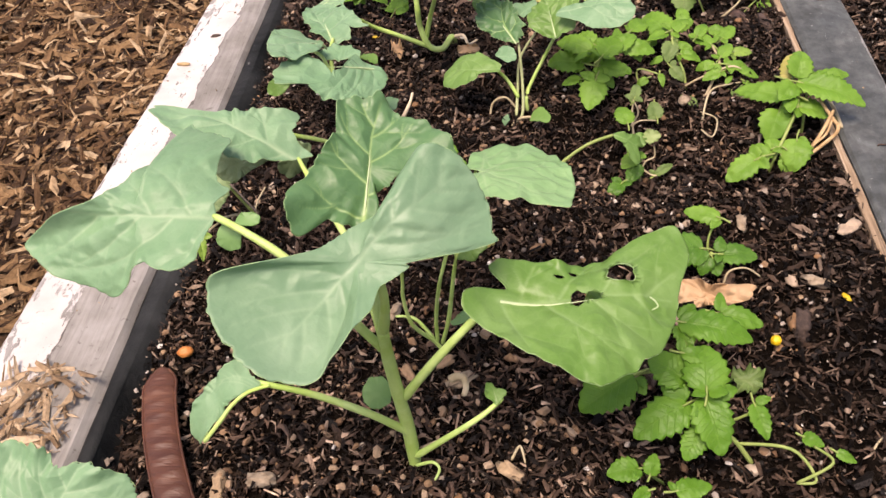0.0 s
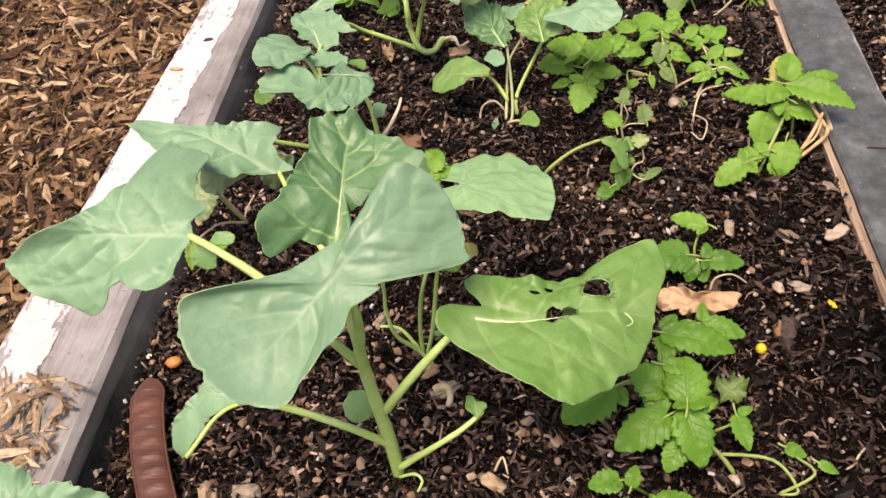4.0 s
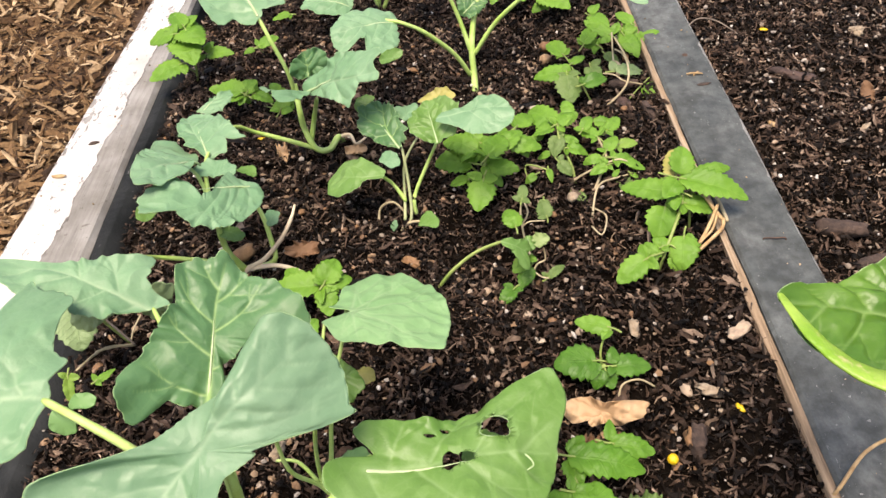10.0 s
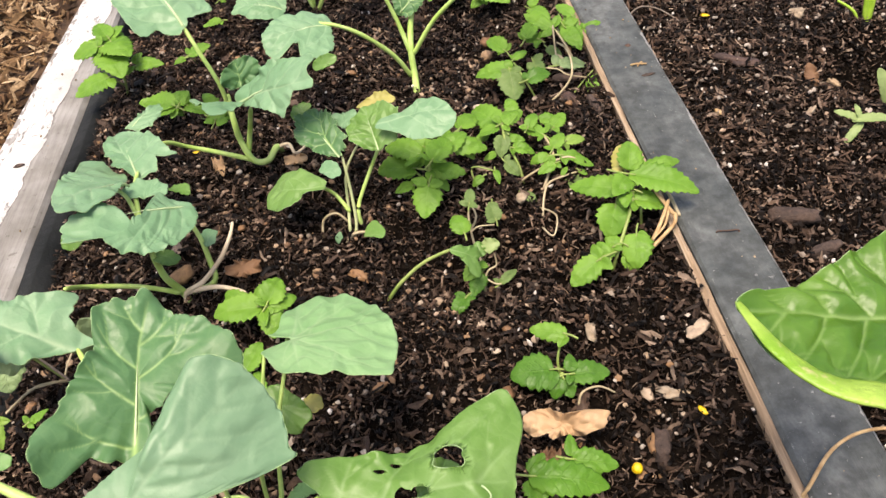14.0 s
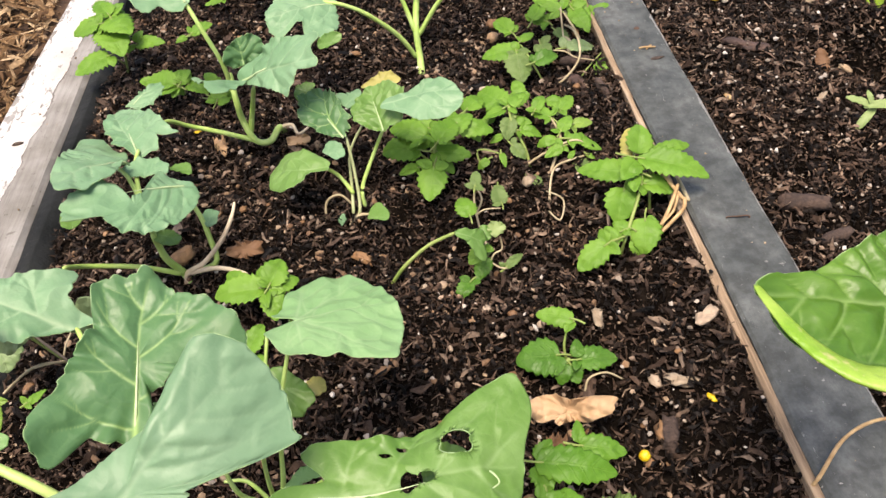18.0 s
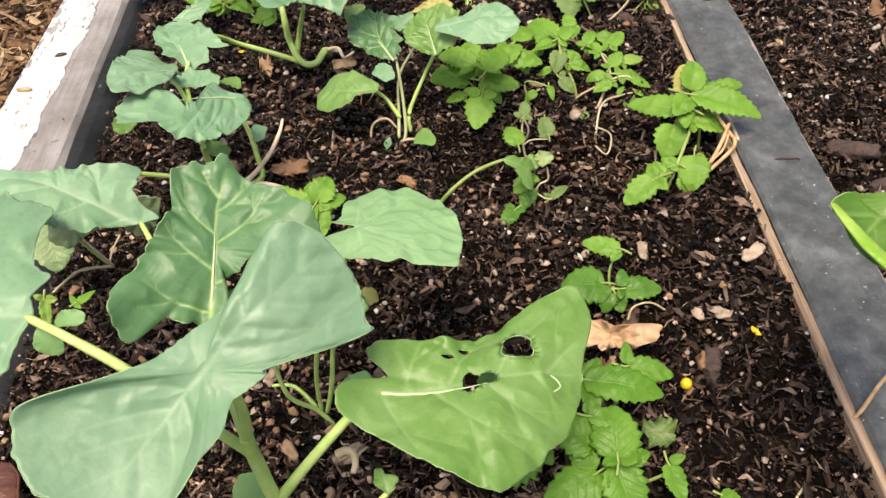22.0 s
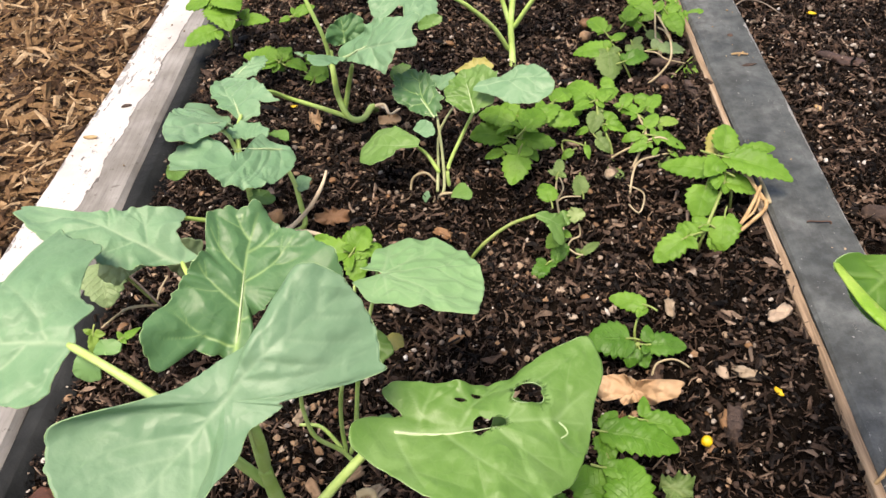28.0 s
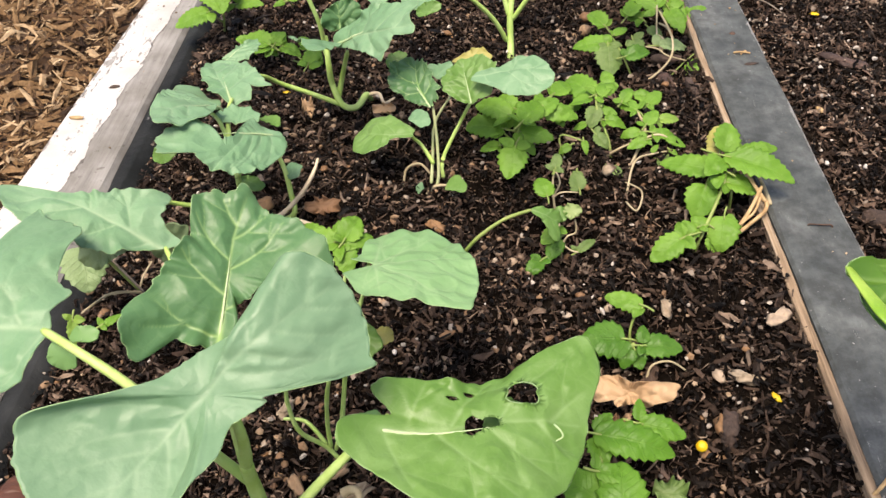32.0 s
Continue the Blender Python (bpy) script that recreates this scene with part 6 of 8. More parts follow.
serrate_leaf(balm_d, (0.1162, 0.1786, 0.0100), (0.1067, 0.1763, 0.0060), (-0.2670, -0.4050, 0.8745), 0.6, BALM)
serrate_leaf(balm_d, (0.1262, 0.1803, 0.0100), (0.1361, 0.1763, 0.0060), (0.1652, -0.4608, 0.8720), 0.45, BALM)
serrate_leaf(balm_d, (0.0953, 0.2020, 0.0140), (0.1041, 0.1995, 0.0120), (0.0910, -0.4071, 0.9088), 0.5, BALM)
serrate_leaf(balm_d, (0.0878, 0.1947, 0.0100), (0.0806, 0.1957, 0.0060), (-0.4928, -0.3410, 0.8005), 0.5, BALM)
serrate_leaf(balm_d, (0.0852, 0.1853, 0.0060), (0.0863, 0.1779, 0.0020), (-0.0219, -0.4742, 0.8801), 0.4, BALM)
serrate_leaf(balm_d, (0.0801, 0.1648, 0.0020), (0.0801, 0.1575, 0.0000), (-0.0342, -0.2636, 0.9640), 0.7, BALM_DULL)
serrate_leaf(balm_d, (0.0679, 0.1628, 0.0040), (0.0696, 0.1668, 0.0080), (-0.1498, -0.6659, 0.7309), 0.6, BALM_DULL)
serrate_leaf(balm_d, (0.1185, 0.1725, 0.0060), (0.1223, 0.1764, 0.0080), (-0.1032, -0.3746, 0.9214), 0.5, BALM)
serrate_leaf(balm_d, (0.1281, 0.1752, 0.0060), (0.1319, 0.1720, 0.0040), (0.0645, -0.4737, 0.8783), 0.5, BALM)
serrate_leaf(balm_d, (0.0971, 0.1949, 0.0120), (0.1078, 0.1916, 0.0080), (0.1916, -0.4462, 0.8742), 0.6, BALM)
serrate_leaf(balm_d, (0.0914, 0.1888, 0.0080), (0.0977, 0.1827, 0.0020), (0.1727, -0.5903, 0.7885), 0.65, BALM_DULL)
serrate_leaf(balm_d, (0.1068, 0.2055, 0.0160), (0.1133, 0.2148, 0.0180), (0.0354, -0.2332, 0.9718), 0.55, BALM)
serrate_leaf(balm_d, (0.1148, 0.2149, 0.0140), (0.1253, 0.2124, 0.0120), (0.0778, -0.4052, 0.9109), 0.6, BALM)
serrate_leaf(balm_d, (0.0854, 0.2083, 0.0140), (0.0776, 0.2079, 0.0100), (-0.3947, -0.4147, 0.8199), 0.6, BALM)
serrate_leaf(balm_d, (0.1245, 0.1935, 0.0120), (0.1357, 0.1957, 0.0100), (0.2257, -0.3124, 0.9228), 0.55, BALM_LIGHT)
serrate_leaf(balm_d, (0.0971, 0.1706, 0.0000), (0.1034, 0.1645, -0.0020), (-0.0410, -0.3491, 0.9362), 0.6, BALM_DULL)
serrate_leaf(balm_d, (0.1229, 0.1718, 0.0020), (0.1321, 0.1664, 0.0000), (-0.0179, -0.3739, 0.9273), 0.6, BALM_DULL)
serrate_leaf(balm_d, (0.0781, 0.1820, 0.0060), (0.0720, 0.1797, 0.0020), (-0.3417, -0.4927, 0.8003), 0.6, BALM)
serrate_leaf(balm_d, (0.1008, 0.2149, 0.0200), (0.0997, 0.2265, 0.0220), (-0.0740, -0.1764, 0.9815), 0.6, BALM)
serrate_leaf(balm_d, (0.1207, 0.2050, 0.0140), (0.1288, 0.2139, 0.0160), (0.0350, -0.2490, 0.9679), 0.6, BALM)
stem(balm_d, 'stem', ((0.1000, 0.1801, -0.0080), (0.0986, 0.1874, 0.0040), (0.0934, 0.1995, 0.0150), (0.0934, 0.2078, 0.0200)), 0.0009, 0.0006, BALMSTEM)
stem(balm_d, 'stem', ((0.1061, 0.1714, -0.0080), (0.1119, 0.1767, 0.0040), (0.1164, 0.1840, 0.0120), (0.1143, 0.1995, 0.0140)), 0.0009, 0.0006, PALESTEM)
stem(balm_d, 'stem', ((0.0892, 0.1801, -0.0080), (0.1019, 0.1804, 0.0030), (0.1201, 0.1800, 0.0120), (0.1276, 0.1799, 0.0100)), 0.0007, 0.0005, PALESTEM)
stem(balm_d, 'stem', ((0.0759, 0.1831, -0.0060), (0.0732, 0.1907, 0.0060), (0.0847, 0.1855, 0.0060)), 0.0006, 0.0005, BALMSTEM)
stem(balm_d, 'stem', ((0.1037, 0.1508, -0.0060), (0.1087, 0.1651, 0.0060), (0.1199, 0.1722, 0.0060), (0.1392, 0.1832, 0.0000)), 0.0006, 0.0005, PALESTEM)
stem(balm_d, 'stem', ((0.0668, 0.1520, -0.0040), (0.0704, 0.1530, 0.0040), (0.0683, 0.1625, 0.0060)), 0.0006, 0.0004, PALESTEM)

balm_e = plant('lemon_balm', (0.1396, 0.1053, -0.0060), 'lemon balm leaning on the gray board with yellowing top leaf', 'herb', 'lemon balm clumps')
serrate_leaf(balm_e, (0.1400, 0.1313, 0.0260), (0.1167, 0.1452, 0.0200), (-0.3531, -0.1960, 0.9148), 0.42, BALM)
serrate_leaf(balm_e, (0.1427, 0.1360, 0.0300), (0.1734, 0.1244, 0.0220), (0.0798, -0.4125, 0.9074), 0.4, BALM)
serrate_leaf(balm_e, (0.1497, 0.1379, 0.0300), (0.1691, 0.1424, 0.0280), (0.1621, -0.2848, 0.9448), 0.35, BALM)
serrate_leaf(balm_e, (0.1420, 0.1397, 0.0300), (0.1427, 0.1535, 0.0340), (-0.1004, -0.2729, 0.9568), 0.7, YELLOWED)
serrate_leaf(balm_e, (0.1433, 0.1269, 0.0220), (0.1578, 0.1251, 0.0160), (0.3043, -0.4101, 0.8598), 0.65, BALM)
serrate_leaf(balm_e, (0.1350, 0.1279, 0.0200), (0.1296, 0.1174, 0.0080), (-0.2636, -0.6635, 0.7002), 0.85, BALM)
serrate_leaf(balm_e, (0.1408, 0.1122, 0.0140), (0.1377, 0.0987, 0.0040), (-0.1635, -0.5646, 0.8090), 0.8, BALM)
serrate_leaf(balm_e, (0.1291, 0.1078, 0.0120), (0.1202, 0.1051, 0.0080), (-0.2818, -0.3716, 0.8846), 0.7, BALM)
serrate_leaf(balm_e, (0.1211, 0.1027, 0.0100), (0.1067, 0.0966, 0.0020), (-0.3055, -0.4081, 0.8603), 0.65, BALM)
serrate_leaf(balm_e, (0.1258, 0.1048, 0.0100), (0.1223, 0.1120, 0.0120), (-0.0873, -0.3059, 0.9481), 0.7, BALM)
serrate_leaf(balm_e, (0.1336, 0.1088, 0.0120), (0.1261, 0.1136, 0.0120), (-0.1682, -0.2630, 0.9500), 0.6, BALM)
serrate_leaf(balm_e, (0.1335, 0.1054, 0.0080), (0.1362, 0.0996, 0.0020), (0.0628, -0.7059, 0.7056), 0.6, BALM)
stem(balm_e, 'stem', ((0.1275, 0.1059, -0.0060), (0.1313, 0.1075, 0.0100), (0.1422, 0.1259, 0.0220), (0.1432, 0.1359, 0.0300)), 0.0009, 0.0007, BALMSTEM)
stem(balm_e, 'stem', ((0.1492, 0.1299, -0.0060), (0.1470, 0.1264, 0.0120), (0.1492, 0.1381, 0.0300)), 0.0008, 0.0006, BALMSTEM)
stem(balm_e, 'stem', ((0.1193, 0.1115, -0.0060), (0.1211, 0.1027, 0.0100), (0.1308, 0.1058, 0.0110)), 0.0006, 0.0005, BALMSTEM)

balm_f = plant('lemon_balm', (0.0927, 0.0502, -0.0060), 'small drooping lemon balm sprout on bare soil', 'herb', 'lemon balm clumps')
serrate_leaf(balm_f, (0.0963, 0.0581, 0.0140), (0.0819, 0.0653, 0.0120), (-0.2305, -0.1978, 0.9527), 0.5, BALM)
serrate_leaf(balm_f, (0.0886, 0.0472, 0.0060), (0.0704, 0.0480, 0.0040), (-0.1166, -0.2615, 0.9582), 0.85, BALM_DEEP)
serrate_leaf(balm_f, (0.0949, 0.0436, 0.0060), (0.1110, 0.0429, 0.0040), (0.1068, -0.2713, 0.9566), 0.62, BALM_DEEP)
serrate_leaf(balm_f, (0.0903, 0.0432, 0.0050), (0.0864, 0.0369, 0.0000), (-0.2129, -0.5266, 0.8230), 0.8, BALM_DEEP)
serrate_leaf(balm_f, (0.0917, 0.0429, 0.0050), (0.0940, 0.0362, 0.0000), (0.0448, -0.5836, 0.8108), 0.8, BALM_DEEP)
stem(balm_f, 'stem', ((0.0927, 0.0477, -0.0060), (0.0911, 0.0515, 0.0040), (0.0929, 0.0554, 0.0100), (0.0968, 0.0580, 0.0140)), 0.0006, 0.0005, BALMSTEM)

balm_g = plant('lemon_balm', (0.1323, 0.2628, -0.0060), 'lemon balm with dull bronze-green leaves by the board', 'herb', 'lemon balm clumps')
serrate_leaf(balm_g, (0.1089, 0.2707, 0.0140), (0.0871, 0.2741, 0.0100), (-0.2239, -0.3683, 0.9024), 0.55, BALM)
serrate_leaf(balm_g, (0.1073, 0.2691, 0.0140), (0.1074, 0.2514, 0.0040), (-0.0541, -0.4922, 0.8688), 0.75, BALM_DULL)
serrate_leaf(balm_g, (0.1157, 0.2590, 0.0120), (0.1307, 0.2628, 0.0120), (0.0880, -0.3501, 0.9326), 0.65, BALM_DEEP)
serrate_leaf(balm_g, (0.1118, 0.2814, 0.0140), (0.1212, 0.2893, 0.0140), (0.1776, -0.2135, 0.9607), 0.45, BALM)
serrate_leaf(balm_g, (0.1415, 0.3075, 0.0160), (0.1272, 0.3217, 0.0180), (-0.1751, -0.3088, 0.9349), 0.4, BALM)
serrate_leaf(balm_g, (0.1489, 0.3083, 0.0160), (0.1555, 0.2905, 0.0080), (-0.0740, -0.4297, 0.8999), 0.55, BALM)
serrate_leaf(balm_g, (0.1411, 0.2798, 0.0060), (0.1571, 0.2788, 0.0040), (0.0903, -0.4008, 0.9117), 0.35, PALESTEM)
serrate_leaf(balm_g, (0.1533, 0.2539, 0.0040), (0.1613, 0.2614, 0.0060), (0.0160, -0.2719, 0.9622), 0.7, BALM)
serrate_leaf(balm_g, (0.1561, 0.3161, 0.0180), (0.1481, 0.3304, 0.0200), (-0.1875, -0.2383, 0.9529), 0.5, BALM)
serrate_leaf(balm_g, (0.1318, 0.3044, 0.0120), (0.1210, 0.3151, 0.0120), (-0.2400, -0.2436, 0.9397), 0.55, BALM)
serrate_leaf(balm_g, (0.1356, 0.2961, 0.0100), (0.1426, 0.2870, 0.0060), (-0.0450, -0.4324, 0.9006), 0.6, BALM_DULL)
serrate_leaf(balm_g, (0.1239, 0.2817, 0.0100), (0.1264, 0.2676, 0.0040), (-0.0647, -0.4016, 0.9135), 0.6, BALM_DULL)
serrate_leaf(balm_g, (0.1622, 0.3106, 0.0100), (0.1742, 0.3148, 0.0120), (-0.0265, -0.3720, 0.9279), 0.5, BALM)
serrate_leaf(balm_g, (0.1089, 0.2964, 0.0120), (0.1004, 0.3120, 0.0120), (-0.2188, -0.1184, 0.9686), 0.6, BALM)
serrate_leaf(balm_g, (0.1227, 0.3033, 0.0140), (0.1329, 0.3192, 0.0160), (0.0852, -0.1782, 0.9803), 0.5, BALM)
stem(balm_g, 'stem', ((0.1217, 0.2527, -0.0040), (0.1313, 0.2517, 0.0020), (0.1408, 0.2539, 0.0120), (0.1434, 0.2630, 0.0180), (0.1433, 0.2794, 0.0180), (0.1410, 0.2939, 0.0140)), 0.0007, 0.0006, PALESTEM)
stem(balm_g, 'stem', ((0.1287, 0.2664, 0.0140), (0.1353, 0.2631, 0.0140), (0.1405, 0.2585, 0.0120), (0.1525, 0.2587, 0.0080)), 0.0005, 0.0004, PALESTEM)
stem(balm_g, 'stem', ((0.1409, 0.3051, 0.0200), (0.1396, 0.2930, 0.0120), (0.1365, 0.2699, 0.0120)), 0.0006, 0.0005, PALESTEM)
stem(balm_g, 'stem', ((0.1406, 0.2552, -0.0030), (0.1476, 0.2581, 0.0040), (0.1576, 0.2664, 0.0080)), 0.0005, 0.0004, BALMSTEM)
serrate_leaf(balm_g, (0.1368, 0.2698, 0.0120), (0.1553, 0.2744, 0.0060), (0.0, -0.4, 0.9), 0.4, BALM_GRAY)
stem(balm_g, 'stem', ((0.1323, 0.2628, -0.0060), (0.1465, 0.2722, 0.0040), (0.1486, 0.2853, 0.0080), (0.1428, 0.3049, 0.0160)), 0.0008, 0.0006, PALESTEM)
stem(balm_g, 'stem', ((0.1228, 0.2588, -0.0060), (0.1150, 0.2605, 0.0120), (0.1112, 0.2781, 0.0140)), 0.0007, 0.0005, BALMSTEM)
stem(balm_g, 'stem', ((0.1399, 0.2576, -0.0060), (0.1527, 0.2688, 0.0030), (0.1472, 0.2757, 0.0050)), 0.0007, 0.0005, PALESTEM)

balm_h = plant('lemon_balm', (0.0803, -0.0415, -0.0060), 'fresh lemon balm clump beneath the holed kale leaf', 'herb', 'lemon balm clumps')
serrate_leaf(balm_h, (0.0673, -0.0163, 0.0320), (0.0938, -0.0216, 0.0260), (0.1488, -0.3202, 0.9356), 0.42, BALM_SHADED)
serrate_leaf(balm_h, (0.0830, -0.0111, 0.0300), (0.0988, -0.0141, 0.0260), (0.1712, -0.3310, 0.9280), 0.5, BALM_SHADED)
serrate_leaf(balm_h, (0.0683, -0.0373, 0.0240), (0.0559, -0.0277, 0.0260), (-0.0456, -0.2604, 0.9644), 0.85, BALM_SHADED)
serrate_leaf(balm_h, (0.0742, -0.0430, 0.0260), (0.0754, -0.0260, 0.0300), (-0.0708, -0.2238, 0.9721), 0.95, BALM_SHADED)
serrate_leaf(balm_h, (0.0684, -0.0442, 0.0200), (0.0490, -0.0533, 0.0120), (-0.2309, -0.3192, 0.9191), 0.6, BALM_SHADED)
serrate_leaf(balm_h, (0.0739, -0.0425, 0.0220), (0.0788, -0.0593, 0.0100), (0.0173, -0.5774, 0.8163), 0.62, BALM_SHADED)
serrate_leaf(balm_h, (0.0723, -0.0513, 0.0140), (0.0662, -0.0600, 0.0080), (-0.2202, -0.4482, 0.8664), 0.7, BALM_SHADED)
serrate_leaf(balm_h, (0.0931, -0.0386, 0.0120), (0.0964, -0.0504, 0.0060), (-0.0338, -0.4592, 0.8877), 0.5, BALM_SHADED)
serrate_leaf(balm_h, (0.0506, -0.0316, 0.0200), (0.0305, -0.0403, 0.0100), (-0.2839, -0.3652, 0.8866), 0.7, BALM_SHADED)
serrate_leaf(balm_h, (0.0665, -0.0284, 0.0240), (0.0604, -0.0366, 0.0180), (-0.2148, -0.4677, 0.8574), 0.6, BALM_SHADED)
serrate_leaf(balm_h, (0.0505, -0.0620, 0.0060), (0.0390, -0.0636, 0.0040), (-0.1368, -0.2254, 0.9646), 0.7, BALM_SHADED)
serrate_leaf(balm_h, (0.0538, -0.0646, 0.0060), (0.0561, -0.0582, 0.0100), (-0.1449, -0.4856, 0.8621), 0.7, BALM_SHADED)
serrate_leaf(balm_h, (0.0536, -0.0687, 0.0030), (0.0477, -0.0705, 0.0000), (-0.3518, -0.3124, 0.8824), 0.7, BALM_SHADED)
serrate_leaf(balm_h, (0.0621, -0.0696, 0.0040), (0.0748, -0.0678, 0.0040), (0.0274, -0.1900, 0.9814), 0.6, BALM_SHADED)
serrate_leaf(balm_h, (0.1095, -0.0473, 0.0040), (0.1169, -0.0502, 0.0020), (0.1244, -0.3214, 0.9387), 0.6, BALM_SHADED)
serrate_leaf(balm_h, (0.1195, -0.0538, 0.0040), (0.1259, -0.0571, 0.0020), (0.1140, -0.3442, 0.9320), 0.5, BALM_SHADED)
serrate_leaf(balm_h, (0.0754, -0.0410, 0.0260), (0.0700, -0.0366, 0.0280), (0.0531, -0.3533, 0.9340), 0.5, BALM_SHADED)
serrate_leaf(balm_h, (0.0669, -0.0292, 0.0300), (0.0795, -0.0317, 0.0280), (0.0934, -0.2922, 0.9518), 0.5, BALM_SHADED)
stem(balm_h, 'stem', ((0.0824, -0.0376, -0.0140), (0.0755, -0.0420, 0.0150), (0.0713, -0.0393, 0.0250), (0.0687, -0.0227, 0.0300)), 0.0011, 0.0007, BALMSTEM)
stem(balm_h, 'stem', ((0.0923, -0.0523, -0.0060), (0.0855, -0.0491, 0.0040), (0.0754, -0.0448, 0.0120)), 0.001, 0.0007, BALMSTEM)
stem(balm_h, 'stem', ((0.0863, -0.0478, 0.0000), (0.1038, -0.0539, 0.0060), (0.1115, -0.0626, 0.0000), (0.1052, -0.0628, -0.0020)), 0.0007, 0.0005, BALMSTEM)
stem(balm_h, 'stem', ((0.1052, -0.0628, -0.0020), (0.1167, -0.0595, 0.0060), (0.1124, -0.0515, 0.0040)), 0.0006, 0.0005, BALMSTEM)
stem(balm_h, 'stem', ((0.0632, -0.0526, -0.0220), (0.0540, -0.0636, 0.0050)), 0.0006, 0.0005, BALMSTEM)
stem(balm_h, 'stem', ((0.0860, -0.0407, 0.0040), (0.0921, -0.0411, 0.0100), (0.0953, -0.0381, 0.0120)), 0.0006, 0.0004, BALMSTEM)
stem(balm_h, 'stem', ((0.0731, -0.0396, 0.0220), (0.0585, -0.0304, 0.0200), (0.0506, -0.0316, 0.0200)), 0.0007, 0.0005, BALMSTEM)

balm_i = plant('lemon_balm', (-0.0373, 0.1049, -0.0060), 'lemon balm seedling with two yellow-green leaves', 'herb', 'lemon balm clumps')
serrate_leaf(balm_i, (-0.0336, 0.1016, 0.0140), (-0.0572, 0.1040, 0.0100), (-0.1890, -0.2893, 0.9384), 0.55, BALM)
serrate_leaf(balm_i, (-0.0310, 0.1010, 0.0160), (-0.0249, 0.1132, 0.0180), (0.1289, -0.2233, 0.9662), 0.9, BALM)
serrate_leaf(balm_i, (-0.0309, 0.0993, 0.0140), (-0.0292, 0.0883, 0.0060), (0.1275, -0.5687, 0.8126), 0.75, BALM)
serrate_leaf(balm_i, (-0.0407, 0.0696, 0.0080), (-0.0335, 0.0817, 0.0120), (0.0594, -0.3456, 0.9365), 0.6, BALM)
serrate_leaf(balm_i, (-0.0388, 0.0693, 0.0060), (-0.0323, 0.0574, 0.0020), (0.0929, -0.2711, 0.9580), 0.5, BALM)
serrate_leaf(balm_i, (-0.0420, 0.1042, 0.0120), (-0.0515, 0.1144, 0.0140), (-0.0057, -0.1966, 0.9805), 0.6, BALM)
serrate_leaf(balm_i, (-0.0294, 0.1008, 0.0140), (-0.0187, 0.1061, 0.0120), (0.2797, -0.2183, 0.9350), 0.7, BALM)
stem(balm_i, 'stem', ((-0.0364, 0.1030, -0.0060), (-0.0343, 0.1032, 0.0050), (-0.0323, 0.1015, 0.0150)), 0.0008, 0.0006, BALMSTEM)
stem(balm_i, 'stem', ((-0.0407, 0.0715, -0.0060), (-0.0390, 0.0695, 0.0070)), 0.0006, 0.0005, BALMSTEM)

thin_twig = plant('thin_twig', (-0.1281, 0.0932, -0.0060), 'forked thin brown twig lying over the soil', 'twig')
stem(thin_twig, 'twig', ((-0.1281, 0.0932, -0.0060), (-0.1336, 0.0948, 0.0040), (-0.1401, 0.0979, 0.0120)), 0.0007, 0.0005, TWIG)
stem(thin_twig, 'twig', ((-0.1296, 0.0947, -0.0070), (-0.1354, 0.0891, -0.0020), (-0.1420, 0.0836, 0.0020)), 0.0005, 0.0004, PALESTEM)
stem(thin_twig, 'twig', ((-0.1309, 0.0964, -0.0060), (-0.1290, 0.1005, -0.0020), (-0.1248, 0.1045, 0.0030)), 0.0005, 0.0004, PALESTEM)

balm_j = plant('lemon_balm', (-0.1463, 0.0837, -0.0100), 'lemon balm sprig under the kale leaves at the white board', 'herb', 'lemon balm clumps')
serrate_leaf(balm_j, (-0.1420, 0.0860, 0.0300), (-0.1380, 0.0690, 0.0180), (0.2, -0.45, 0.87), 0.95, BALM_GRAY)
serrate_leaf(balm_j, (-0.1377, 0.0817, 0.0200), (-0.1488, 0.0876, 0.0240), (0.1848, -0.2881, 0.9396), 0.5, BALM)
serrate_leaf(balm_j, (-0.1455, 0.0620, 0.0100), (-0.1454, 0.0541, 0.0000), (0.2480, -0.7588, 0.6022), 0.35, BALM_LIGHT)
serrate_leaf(balm_j, (-0.1338, 0.0615, 0.0060), (-0.1253, 0.0659, 0.0080), (-0.0172, -0.3845, 0.9230), 0.4, BALM)
stem(balm_j, 'stem', ((-0.1320, 0.0977, -0.0100), (-0.1380, 0.0957, 0.0080), (-0.1397, 0.0896, 0.0250)), 0.0008, 0.0006, BALMSTEM)
stem(balm_j, 'stem', ((-0.1303, 0.0968, -0.0100), (-0.1395, 0.0868, 0.0000), (-0.1440, 0.0671, 0.0080)), 0.0007, 0.0005, PALESTEM)

balm_k = plant('lemon_balm', (0.1093, 0.3962, -0.0060), 'far lemon balm clump behind the tall kale', 'herb', 'lemon balm clumps')
serrate_leaf(balm_k, (0.1017, 0.3787, 0.0160), (0.1227, 0.3622, 0.0100), (-0.0551, -0.4035, 0.9133), 0.6, BALM)
serrate_leaf(balm_k, (0.1130, 0.3865, 0.0180), (0.1316, 0.3679, 0.0140), (-0.1332, -0.3357, 0.9325), 0.6, BALM)
serrate_leaf(balm_k, (0.0835, 0.4034, 0.0200), (0.0919, 0.3765, 0.0120), (-0.0637, -0.3033, 0.9508), 0.6, BALM)
serrate_leaf(balm_k, (0.1072, 0.3741, 0.0100), (0.0965, 0.3712, 0.0060), (-0.2007, -0.4611, 0.8644), 0.6, BALM)
serrate_leaf(balm_k, (0.0762, 0.3932, 0.0180), (0.0686, 0.3796, 0.0120), (-0.0070, -0.4009, 0.9161), 0.6, BALM)
